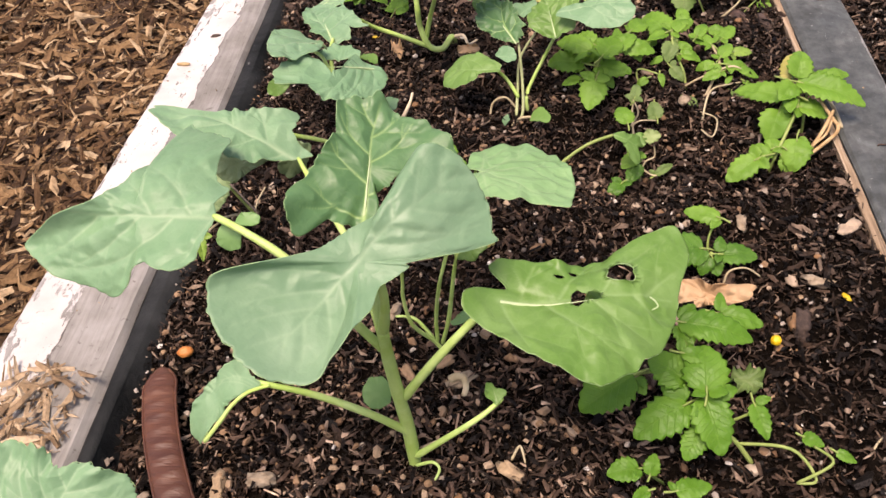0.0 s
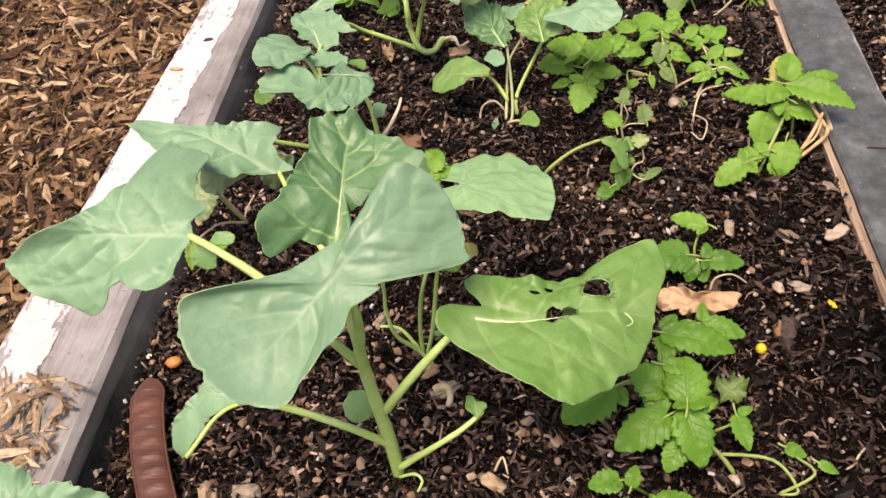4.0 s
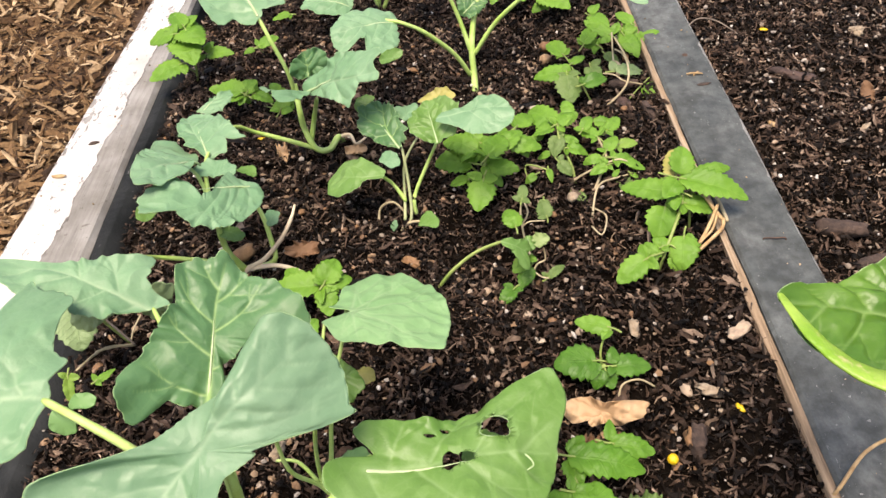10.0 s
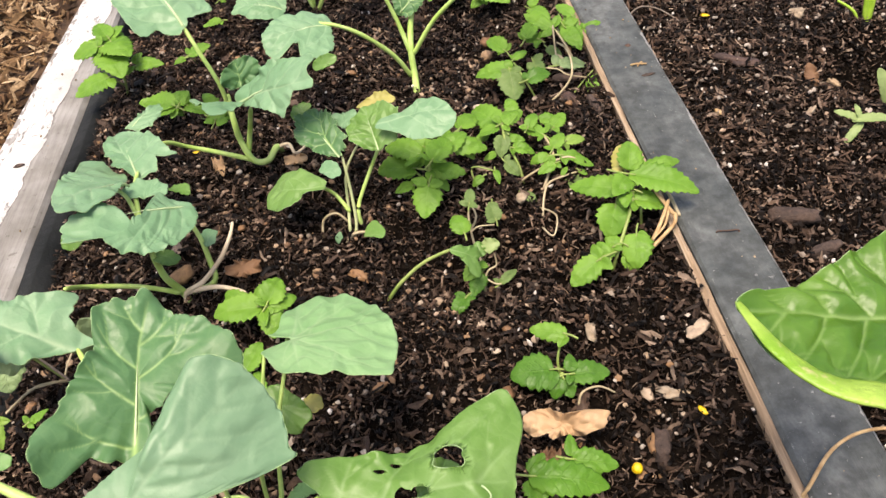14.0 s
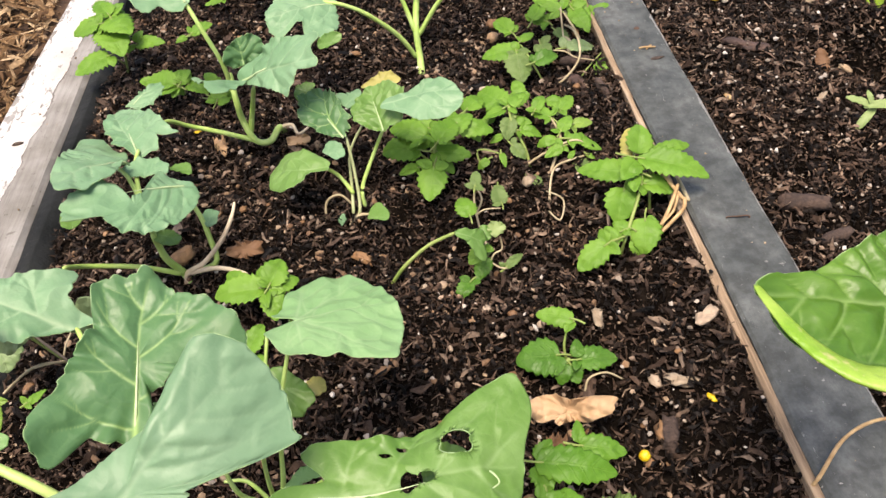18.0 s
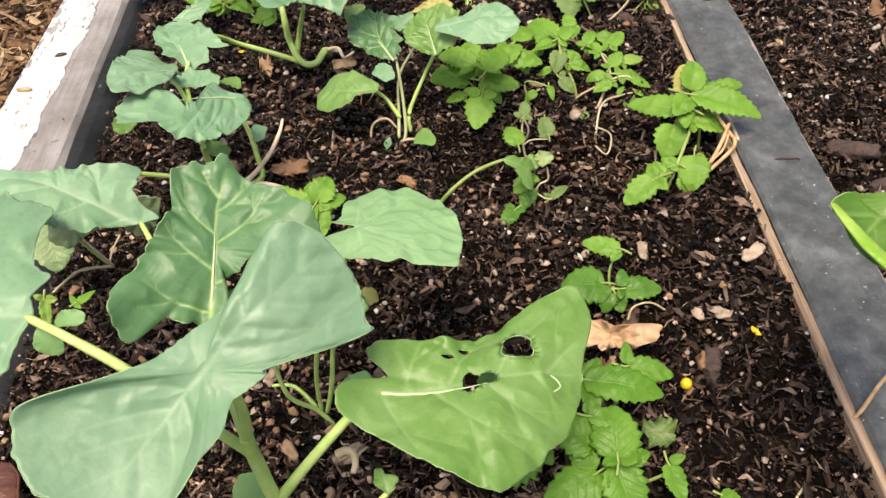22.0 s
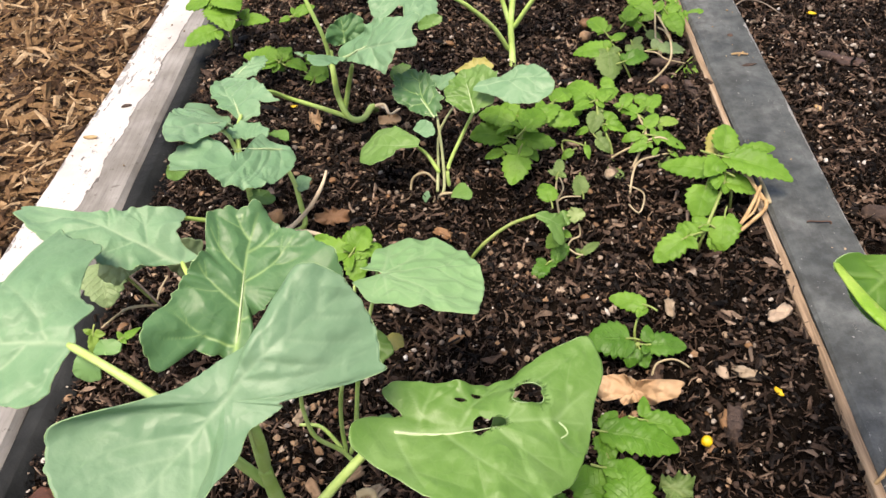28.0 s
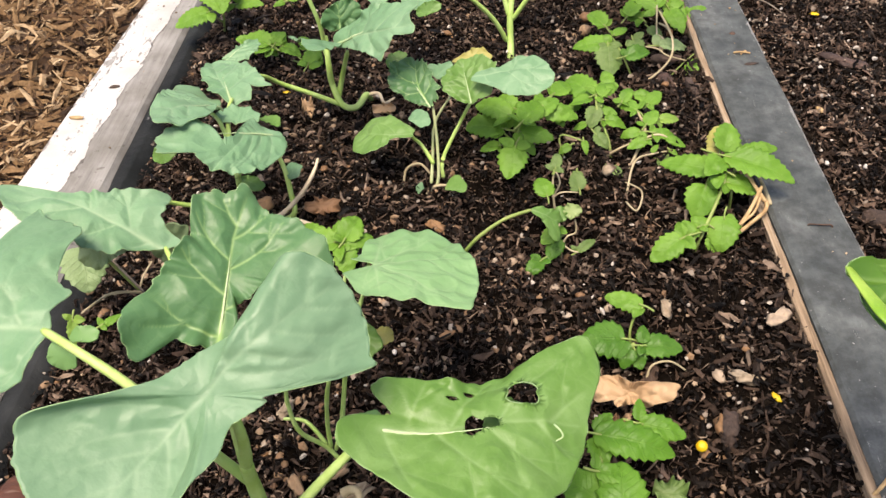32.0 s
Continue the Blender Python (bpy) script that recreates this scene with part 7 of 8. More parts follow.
serrate_leaf(balm_k, (0.1347, 0.3537, 0.0080), (0.1453, 0.3342, 0.0060), (-0.1837, -0.1979, 0.9629), 0.45, BALM)
serrate_leaf(balm_k, (0.1495, 0.3161, 0.0160), (0.1573, 0.2966, 0.0060), (-0.0487, -0.4720, 0.8802), 0.5, BALM)
serrate_leaf(balm_k, (0.1342, 0.3255, 0.0120), (0.1280, 0.3354, 0.0140), (-0.1419, -0.2820, 0.9489), 0.5, BALM)
serrate_leaf(balm_k, (0.0615, 0.4274, 0.0200), (0.0769, 0.4026, 0.0180), (-0.1734, -0.1862, 0.9671), 0.6, BALM)
serrate_leaf(balm_k, (0.0954, 0.4181, 0.0200), (0.1055, 0.3945, 0.0160), (-0.1277, -0.2193, 0.9673), 0.6, BALM)
serrate_leaf(balm_k, (0.1264, 0.3943, 0.0180), (0.1408, 0.3802, 0.0140), (-0.1071, -0.3698, 0.9229), 0.6, BALM)
stem(balm_k, 'stem', ((0.1088, 0.3917, -0.0060), (0.1019, 0.3807, 0.0150), (0.1132, 0.3883, 0.0180)), 0.0008, 0.0006, BALMSTEM)
stem(balm_k, 'stem', ((0.1435, 0.2601, -0.0060), (0.1497, 0.2853, 0.0030), (0.1457, 0.3150, 0.0120)), 0.0008, 0.0006, PALESTEM)
stem(balm_k, 'stem', ((0.0930, 0.4049, -0.0060), (0.0833, 0.4015, 0.0200)), 0.0007, 0.0005, BALMSTEM)

balm_l = plant('lemon_balm', (-0.1013, 0.3885, -0.0120), 'far lemon balm sprig near the corner of the white board', 'herb', 'lemon balm clumps')
serrate_leaf(balm_l, (-0.1003, 0.3650, 0.0060), (-0.0857, 0.3709, 0.0080), (0.0476, -0.4258, 0.9035), 0.5, BALM)
serrate_leaf(balm_l, (-0.1028, 0.3614, 0.0060), (-0.1105, 0.3583, 0.0040), (-0.0404, -0.4666, 0.8835), 0.6, BALM)
serrate_leaf(balm_l, (-0.0801, 0.4016, 0.0100), (-0.0936, 0.3995, 0.0080), (-0.0613, -0.4434, 0.8942), 0.5, BALM)
serrate_leaf(balm_l, (-0.1257, 0.4369, 0.0100), (-0.1120, 0.4455, 0.0140), (0.0361, -0.4690, 0.8824), 0.5, BALM)
serrate_leaf(balm_l, (-0.1149, 0.3087, 0.0040), (-0.1269, 0.3116, 0.0060), (0.0667, -0.3681, 0.9274), 0.6, BALM)
serrate_leaf(balm_l, (-0.1045, 0.3093, 0.0060), (-0.0945, 0.3129, 0.0080), (-0.0210, -0.4395, 0.8980), 0.6, BALM)
serrate_leaf(balm_l, (-0.1060, 0.3033, 0.0040), (-0.0982, 0.2973, 0.0000), (0.1509, -0.4051, 0.9018), 0.6, BALM)
serrate_leaf(balm_l, (-0.0768, 0.2945, 0.0060), (-0.0829, 0.3036, 0.0100), (0.0800, -0.3535, 0.9320), 0.6, BALM)
serrate_leaf(balm_l, (-0.0744, 0.2905, 0.0060), (-0.0666, 0.2813, 0.0020), (0.0696, -0.3486, 0.9347), 0.6, BALM)
serrate_leaf(balm_l, (-0.0840, 0.4364, 0.0100), (-0.0701, 0.4449, 0.0140), (0.0266, -0.4612, 0.8869), 0.6, BALM)
serrate_leaf(balm_l, (-0.0999, 0.4570, 0.0120), (-0.0859, 0.4660, 0.0160), (0.0432, -0.4607, 0.8865), 0.6, BALM)
stem(balm_l, 'stem', ((-0.1007, 0.3840, -0.0120), (-0.1010, 0.3635, 0.0060)), 0.0006, 0.0004, BALMSTEM)
stem(balm_l, 'stem', ((-0.1139, 0.3262, -0.0120), (-0.1088, 0.3095, 0.0050)), 0.0006, 0.0004, BALMSTEM)

sprout = plant('kale_seedling', (0.0650, 0.1169, -0.0120), 'wilting kale seedling with a long arched pale stem', 'kale plant', 'kale seedlings in the bed')
leaf(sprout, (0.0540, 0.1140, 0.0200), (0.0700, 0.1150, 0.0060), (0.15, -0.4, 0.9), (9.0, 0.0), (7.0, 8.0, 8.5, 6.5, 4.6, 4.2, 5.0, 7.0, 9.0, 6.0, 4.4, 4.6, 5.6, 8.0, 12.0, 9.5), arch=0.1, cup=-0.15, ripple=0.0004, mat=KALE_LIGHT, veins=0.4, label='pale green leaf drooping from the arched stem')
leaf(sprout, (0.0690, 0.1215, 0.0100), (0.0780, 0.1200, 0.0125), (0.1, -0.45, 0.88), (4.8, 0.4), (4.6, 4.4, 3.6, 3.8, 4.2, 4.6, 4.0, 3.4, 3.6, 4.0, 3.2, 3.8), arch=0.1, cup=0.3, ripple=0.0006, mat=PALE_SEEDLING, veins=0.4, label='pale yellow-green young leaf')
leaf(sprout, (0.0672, 0.1250, 0.0120), (0.0702, 0.1180, 0.0060), (-0.3, -0.4, 0.85), (3.6, 0.0), (4.0, 3.8, 3.2, 3.0, 3.4, 3.8, 3.4, 3.0, 3.2, 3.6), arch=0.1, cup=0.3, ripple=0.0005, mat=KALE_LIGHT, veins=0.4)
serrate_leaf(sprout, (0.0624, 0.1302, 0.0140), (0.0590, 0.1420, 0.0160), (-0.0331, -0.1673, 0.9854), 0.75, BALM)
serrate_leaf(sprout, (0.0668, 0.1216, 0.0010), (0.0590, 0.1156, -0.0030), (-0.3579, -0.4914, 0.7940), 0.75, BALM)
serrate_leaf(sprout, (0.0678, 0.1186, -0.0030), (0.0620, 0.1090, -0.0080), (-0.1165, -0.3979, 0.9100), 0.65, BALM_DEEP)
serrate_leaf(sprout, (0.0586, 0.1056, -0.0040), (0.0510, 0.0987, -0.0080), (-0.1165, -0.3979, 0.9100), 0.65, BALM_DEEP)
serrate_leaf(sprout, (0.0760, 0.1140, -0.0070), (0.0850, 0.1196, -0.0050), (0.1, -0.4, 0.9), 0.4, BALM_DULL)
stem(sprout, 'stem', ((0.0210, 0.1121, -0.0060), (0.0294, 0.1117, 0.0060), (0.0412, 0.1144, 0.0140), (0.0540, 0.1138, 0.0200)), 0.001, 0.0008, BALMSTEM)
stem(sprout, 'stem', ((0.0684, 0.1150, -0.0160), (0.0690, 0.1166, -0.0060), (0.0712, 0.1172, 0.0000), (0.0752, 0.1180, 0.0020), (0.0748, 0.1200, 0.0080)), 0.0006, 0.0004, PALESTEM)
stem(sprout, 'stem', ((0.0690, 0.1166, -0.0040), (0.0730, 0.1140, -0.0060), (0.0766, 0.1136, -0.0070)), 0.0005, 0.0004, PALESTEM)
stem(sprout, 'stem', ((0.0700, 0.1300, -0.0100), (0.0668, 0.1380, 0.0010), (0.0660, 0.1440, 0.0120), (0.0676, 0.1465, 0.0180)), 0.0006, 0.0005, PALESTEM)
stem(sprout, 'stem', ((0.0664, 0.1410, 0.0050), (0.0704, 0.1406, 0.0080), (0.0782, 0.1400, 0.0080)), 0.0005, 0.0003, PALESTEM)
serrate_leaf(sprout, (0.0672, 0.1462, 0.0180), (0.0692, 0.1560, 0.0200), (0.0, -0.4, 0.9), 0.5, BALM_DULL)
serrate_leaf(sprout, (0.0800, 0.1500, 0.0020), (0.0780, 0.1590, 0.0060), (0.0, -0.5, 0.87), 0.8, BALM_DULL)

def blade(ln, wd):
    """The margin of a narrow blade of that length and width (millimetres)."""
    return tuple(1 / math.sqrt((math.cos(q) * 2 / ln) ** 2 + (math.sin(q) * 2 / wd) ** 2) for q in np.linspace(0, 2 * math.pi, 24, endpoint=False))


side_a = plant('kale_seedling', (0.3178, 0.1949, -0.0290), 'pale forked seedling with narrow curling leaves in the second bed', 'kale plant', 'kale seedlings in the bed')
for a, b, wd in (((0.3060, 0.1940, -0.0060), (0.2860, 0.1938, -0.0030), 6.0), ((0.2895, 0.1934, -0.0040), (0.2780, 0.2010, -0.0010), 4.5), ((0.2890, 0.1936, -0.0040), (0.2878, 0.2000, 0.0020), 3.2), ((0.2900, 0.1932, -0.0050), (0.2800, 0.1880, -0.0130), 4.8), ((0.3180, 0.2180, -0.0120), (0.3120, 0.2230, 0.0060), 9.0)):
    size = (Vector(b) - Vector(a)).length * 1000
    leaf(side_a, a, b, (-0.1, -0.35, 0.93), (size / 2, 0.0), blade(size * 1.15, wd), arch=0.08, cup=0.3, ripple=0.0003, mat=PALE_SEEDLING, veins=0.5)
stem(side_a, 'stem', ((0.3178, 0.1949, -0.0310), (0.3120, 0.1944, -0.0130), (0.3020, 0.1940, -0.0060)), 0.0011, 0.0008, STEM)
stem(side_a, 'stem', ((0.3190, 0.1960, -0.0310), (0.3200, 0.2100, -0.0200), (0.3175, 0.2185, -0.0110)), 0.0009, 0.0007, STEM)

side_b = plant('green_shoot', (0.3598, 0.3250, -0.0270), 'bright green upright shoot with slender stalks in the second bed', 'shoot', '')
for k, (dx, dy, up) in enumerate(((-0.006, 0.006, 0.05), (0.0, 0.01, 0.055), (0.007, 0.004, 0.05), (0.012, 0.012, 0.045))):
    stem(side_b, 'stalk', ((0.3598 + dx * 0.1, 0.3250, -0.0300), (0.3598 + dx * 0.4, 0.3250 + dy * 0.4, -0.0270 + up * 0.4), (0.3598 + dx, 0.3250 + dy, -0.0270 + up)), 0.0019, 0.0012, SHOOT)
stem(side_b, 'bent_leaf', ((0.3540, 0.3245, -0.0260), (0.3500, 0.3262, -0.0150), (0.3398, 0.3315, -0.0080)), 0.0012, 0.0009, SHOOT)


# ---- loose things on the soil and the boards ----
def colored(name, a, b, rough=0.6, scale=200, bump=0.0004):
    m = Mat(name, rough)
    return m.color(m.ramp(m.noise(scale, 4), (0.35, a), (0.65, b))).bump(m.noise(scale * 3, 4), bump).m


PERLITE = Mat("perlite", 0.8)
PERLITE.color(PERLITE.ramp(PERLITE.island(), (0.0, (0.12, 0.095, 0.07)), (0.5, (0.27, 0.22, 0.17)), (0.8, (0.45, 0.4, 0.34)), (1.0, (0.58, 0.55, 0.5)))).bump(PERLITE.noise(900, 4), 0.0005)
STONE = Mat("pebble_stone", 0.65)
STONE.color(STONE.mix(1.0, STONE.ramp(STONE.each(), (0.0, (0.15, 0.075, 0.032)), (0.4, (0.28, 0.155, 0.07)), (0.75, (0.36, 0.25, 0.15)), (1.0, (0.45, 0.38, 0.3))), STONE.ramp(STONE.noise(300, 4), (0.3, (0.65, 0.65, 0.65)), (0.7, (1.15, 1.15, 1.15))), "MULTIPLY")).bump(STONE.noise(500, 4), 0.0005)
GRIT = Mat("grit", 0.7)
GRIT.color(GRIT.ramp(GRIT.island(), (0.0, (0.12, 0.065, 0.033)), (0.5, (0.24, 0.145, 0.075)), (1.0, (0.36, 0.27, 0.18)))).bump(GRIT.noise(900, 4), 0.0004)
YELLOW = colored("yellow_prill", (0.62, 0.4, 0.01), (0.75, 0.52, 0.02), 0.35)
POD = Mat("seed_pod_skin", 0.42)
POD.color(POD.ramp(POD.noise(60, 5, stretch=(0.5, 3, 3)), (0.3, (0.05, 0.015, 0.007)), (0.6, (0.105, 0.038, 0.018)), (0.8, (0.17, 0.075, 0.038)))).bump(POD.noise(200, 5, stretch=(0.4, 3, 3)), 0.0005)
STRAW = colored("dry_straw", (0.32, 0.2, 0.085), (0.52, 0.37, 0.19), 0.65)
ORANGE = colored("orange_pebble", (0.5, 0.16, 0.03), (0.6, 0.24, 0.06), 0.5)
CREAM = colored("cream_scrap", (0.2, 0.15, 0.095), (0.38, 0.31, 0.22), 0.85)
LITTER = Mat("wood_litter", 0.8)
LITTER.color(LITTER.mix(1.0, LITTER.ramp(LITTER.island(), (0.0, (0.15, 0.095, 0.05)), (0.5, (0.36, 0.25, 0.14)), (1.0, (0.58, 0.45, 0.3))), LITTER.ramp(LITTER.noise(400, 4), (0.3, (0.6, 0.6, 0.6)), (0.7, (1.1, 1.1, 1.1))), "MULTIPLY")).bump(LITTER.noise(700, 4), 0.0006)
RUST = colored("rusty_staple", (0.05, 0.03, 0.022), (0.1, 0.055, 0.035), 0.7)
REDBARK = colored("red_brown_bark", (0.03, 0.017, 0.013), (0.085, 0.05, 0.038), 0.7, 180, 0.0012)
BARKD = colored("dark_bark", (0.03, 0.019, 0.014), (0.085, 0.055, 0.04), 0.8, 180, 0.0014)


def lump(name, r, mat, seed, squash=(1, 1, 0.75), rough=0.25, rings=7, segs=10, block=1.0):
    verts, faces = [], []
    for j in range(rings + 1):
        th = math.pi * j / rings
        for k in range(segs):
            ph = 2 * math.pi * k / segs
            d = Vector((math.sin(th) * math.cos(ph), math.sin(th) * math.sin(ph), math.cos(th)))
            q = r * (1 + rough * noise.noise(d * 1.4 + Vector((seed * 5.1, 0, 0))) + rough * 0.4 * noise.noise(d * 3.5 + Vector((seed, 9, 0))))
            d = Vector([math.copysign(abs(v) ** block, v) for v in d])
            verts.append((d.x * q * squash[0], d.y * q * squash[1], d.z * q * squash[2]))
    for j in range(rings):
        for k in range(segs):
            k2 = (k + 1) % segs
            faces.append((j * segs + k, (j + 1) * segs + k, (j + 1) * segs + k2, j * segs + k2))
    return mesh_from(name, verts, faces, mat, smooth=True)


def sit(name, me, x, y, z, label, category, rot=0.0, group=""):
    if -0.158 < x < 0.156:
        z = max(z, soil_height(x, y) + 0.0026)
    elif x > 0.2:
        z = max(z, side_height(x, y) + 0.0026)
    ob = thing(name, me, (x, y, z))
    ob.rotation_euler = (0, 0, rot)
    return tagged(ob, label, category, group)


def seed_pod(owner, a, b, half):
    """A flat pod, swollen a little over each seed."""
    a, b = Vector(a), Vector(b)
    ax = (b - a)
    ln = ax.length
    ax.normalize()
    up = Vector((0, 0, 1))
    sd = ax.cross(up).normalized()
    up = sd.cross(ax)
    verts, faces, n, seg = [], [], 60, 14
    for i in range(n + 1):
        s = i / n
        w = half * min(1.0, (s * 9) ** 0.55 + 0.02, ((1 - s) * 9) ** 0.55 + 0.02)
        h = 0.0016 + 0.0009 * max(0.0, math.cos(s * ln / 0.0075 * 2 * math.pi))
        c = a + ax * ln * s + sd * 0.002 * math.sin(s * 4) - owner.location + up * 0.003 * math.sin(s * 3)
        for k in range(seg):
            q = 2 * math.pi * k / seg
            bulge = 1 if abs(math.cos(q)) < 0.75 else 0.3
            verts.append(c + sd * math.cos(q) * w + up * math.sin(q) * (0.0012 + (h - 0.0012) * bulge) * min(1, w / half + 0.2))
    for i in range(n):
        for k in range(seg):
            k2 = (k + 1) % seg
            faces.append((i * seg + k, i * seg + k2, (i + 1) * seg + k2, (i + 1) * seg + k))
    faces.append(tuple(range(seg - 1, -1, -1)))
    faces.append(tuple(n * seg + k for k in range(seg)))
    part("pod_shell", mesh_from("pod_shell", verts, faces, POD.m, smooth=True), owner)
    rim = [a + ax * ln * s + sd * (0.002 * math.sin(s * 4)) + up * 0.003 * math.sin(s * 3) for s in np.linspace(0.03, 0.97, 12)]
    for sg in (-1, 1):
        part("seam", tube("seam", [p - owner.location + sd * sg * half * min(1.0, (s * 9) ** 0.55 + 0.02, ((1 - s) * 9) ** 0.55 + 0.02) for p, s in zip(rim, np.linspace(0.03, 0.97, 12))], 0.0006, 0.0006, POD.m, 6), owner)


sit('fertilizer_prill', lump('fertilizer_prill', 0.0022, YELLOW, 1, (1, 1, 1), 0.05, 10, 14), 0.1102, -0.0011, 0.0015, 'round yellow fertilizer prill on dark soil', 'fertilizer', 0, '')
sit('yellow_petal', lump('yellow_petal', 0.0026, YELLOW, 2, (0.45, 1.0, 0.35), 0.3), 0.1397, 0.0152, 0.0010, 'small bright yellow petal scrap on soil', 'petal', 0.5, '')
sit('yellow_petal', lump('yellow_petal', 0.0016, YELLOW, 3, (0.9, 1, 0.5), 0.3), 0.1616, 0.0675, 0.0015, 'small bright yellow petal scrap on soil', 'petal', 0, '')
sit('yellow_petal', lump('yellow_petal', 0.0026, YELLOW, 4, (1.3, 0.7, 0.3), 0.3), 0.2511, 0.3375, -0.0155, 'small bright yellow petal scrap on soil', 'petal', -0.4, '')
sit('yellow_petal', lump('yellow_petal', 0.002, YELLOW, 5, (1.3, 0.7, 0.3), 0.3), -0.0864, 0.2597, -0.0055, 'small bright yellow petal scrap on soil', 'petal', -0.2, '')
sit('tan_stone', lump('tan_stone', 0.0036, STONE.m, 6, (1.3, 0.7, 0.6), 0.9, rings=9, segs=14, block=0.72), 0.1497, 0.0529, 0.0005, 'pale tan angular stone in the soil', 'stone', 0.6, '')
sit('orange_pebble', lump('orange_pebble', 0.0034, ORANGE, 7, (1.1, 0.8, 0.7), 0.2), -0.1412, 0.0028, -0.0055, 'smooth orange pebble in the soil', 'pebble', 0.2, '')
sit('pebble', lump('pebble', 0.0036, STONE.m, 8, (1, 0.9, 0.7), 0.6), 0.0683, 0.0428, 0.0005, 'brown pebble in the soil', 'pebble', 0, '')
sit('pebble', lump('pebble', 0.0055, STONE.m, 9, (1, 0.9, 0.8), 0.6), -0.0807, 0.1482, -0.0015, 'pale rough pebble at the kale stem', 'pebble', 0, '')
sit('pebble', lump('pebble', 0.0045, STONE.m, 10, (0.8, 1.1, 0.7), 0.6), 0.1205, 0.0085, -0.0005, 'pale rough stone scrap in the soil', 'pebble', 0, '')
sit('bark_scrap', lump('bark_scrap', 0.0062, BARKD, 11, (0.55, 1.2, 0.6), 0.5, rings=9, segs=14, block=0.72), 0.1217, 0.0062, 0.0005, 'curled gray-brown bark scrap on soil', 'bark', -0.3, '')
sit('bark_scrap', lump('bark_scrap', 0.008, BARKD, 12, (1.5, 0.55, 0.45), 0.35, rings=9, segs=14, block=0.72), 0.2250, 0.1283, -0.0055, 'dark red-brown bark chip on the second bed', 'bark', -0.25, '')
sit('bark_scrap', lump('bark_scrap', 0.006, BARKD, 13, (1.4, 0.5, 0.45), 0.35, rings=9, segs=14, block=0.72), 0.2307, 0.1049, -0.0075, 'dark red-brown bark chip on the second bed', 'bark', 0.3, '')
sit('bark_scrap', lump('bark_scrap', 0.006, BARKD, 15, (0.35, 1.6, 0.4), 0.3, rings=9, segs=14, block=0.72), 0.1493, 0.2293, -0.0005, 'dark red-brown bark chip by the gray board', 'bark', 0.1, '')
sit('bark_scrap', lump('bark_scrap', 0.006, BARKD, 16, (1.6, 0.5, 0.4), 0.3, rings=9, segs=14, block=0.72), 0.1418, 0.2664, -0.0005, 'dark red-brown bark chip by the gray board', 'bark', -0.1, '')
sit('white_scrap', lump('white_scrap', 0.003, CREAM, 17, (1, 1, 0.8), 0.4), 0.0951, 0.1616, 0.0045, 'crumbly white perlite lump on the soil', 'perlite', 0, '')
# A curled plant scrap, no animal; only its outline resembles a larva.
sit('grub', tube('grub', ((-0.004, 0.002, 0), (-0.001, 0.003, 0.001), (0.002, 0.002, 0.001), (0.003, -0.002, 0), (0.002, -0.005, -0.001)), 0.0018, 0.0011, PALESTEM), -0.0166, -0.0212, 0.0015, 'curled pale root scrap on the soil', 'root', 0, '')
sit('staple', tube('staple', ((-0.005, 0.001, -0.0005), (-0.0045, 0.0006, 0.0009), (0, 0, 0.0009), (0.0045, -0.0004, 0.0009), (0.005, -0.0008, -0.0005)), 0.0004, 0.0004, RUST, 6), 0.1815, 0.1057, 0.0123, 'small rusty staple in the gray board', 'staple', 0, '')
# Small pebble lying on the gray board, in the staple's rusty brown.
sit('nail_head', lump('nail_head', 0.0018, RUST, 18, (1, 1, 0.5), 0.1), 0.1823, 0.2809, 0.0122, 'small dark pebble on the gray board', 'nail', 0, '')
sit('leaf_scrap', lump('leaf_scrap', 0.0034, BARKD, 19, (1.3, 0.4, 0.2), 0.4), 0.1848, 0.2451, 0.0125, 'thin dark debris on the gray board', 'debris', 0.2, '')
sit('leaf_scrap', lump('leaf_scrap', 0.003, BARKD, 20, (1.3, 0.5, 0.3), 0.4), -0.2009, 0.2786, -0.0060, 'dark debris scrap on the white board', 'debris', 0.2, '')
sit('wood_chip', lump('wood_chip', 0.0036, STRAW, 21, (1.5, 0.35, 0.3), 0.4), -0.2139, 0.2444, -0.0060, 'small tan wood chip on the white board', 'wood chip', -0.1, '')
sit('wood_scrap', lump('scrap', 0.0042, CREAM, 70, (1.5, 0.65, 0.45), 0.9, rings=9, segs=14, block=0.72), -0.0907, -0.0629, -0.0015, 'pale cream wood scrap on the front soil', 'wood scrap', 0.0, '')
sit('wood_scrap', lump('scrap', 0.004, LITTER.m, 71, (1.5, 0.65, 0.45), 0.9, rings=9, segs=14, block=0.72), -0.1074, -0.0657, -0.0035, 'tan wood chip on the front soil', 'wood scrap', 1.7, '')
sit('wood_scrap', lump('scrap', 0.0036, CREAM, 72, (1.5, 0.65, 0.45), 0.9, rings=9, segs=14, block=0.72), -0.0163, -0.0183, -0.0005, 'pale cream wood scrap beside the kale stem', 'wood scrap', 0.4, '')
sit('pebble', lump('scrap', 0.0034, STONE.m, 73, (1.5, 0.65, 0.45), 0.9, rings=9, segs=14, block=0.72), -0.0383, -0.0138, -0.0005, 'tan pebble beside the kale stem', 'pebble', 2.1, '')
sit('pebble', lump('scrap', 0.0032, STONE.m, 74, (1.5, 0.65, 0.45), 0.9, rings=9, segs=14, block=0.72), -0.0225, -0.0089, 0.0005, 'tan pebble beside the kale stem', 'pebble', 0.8, '')
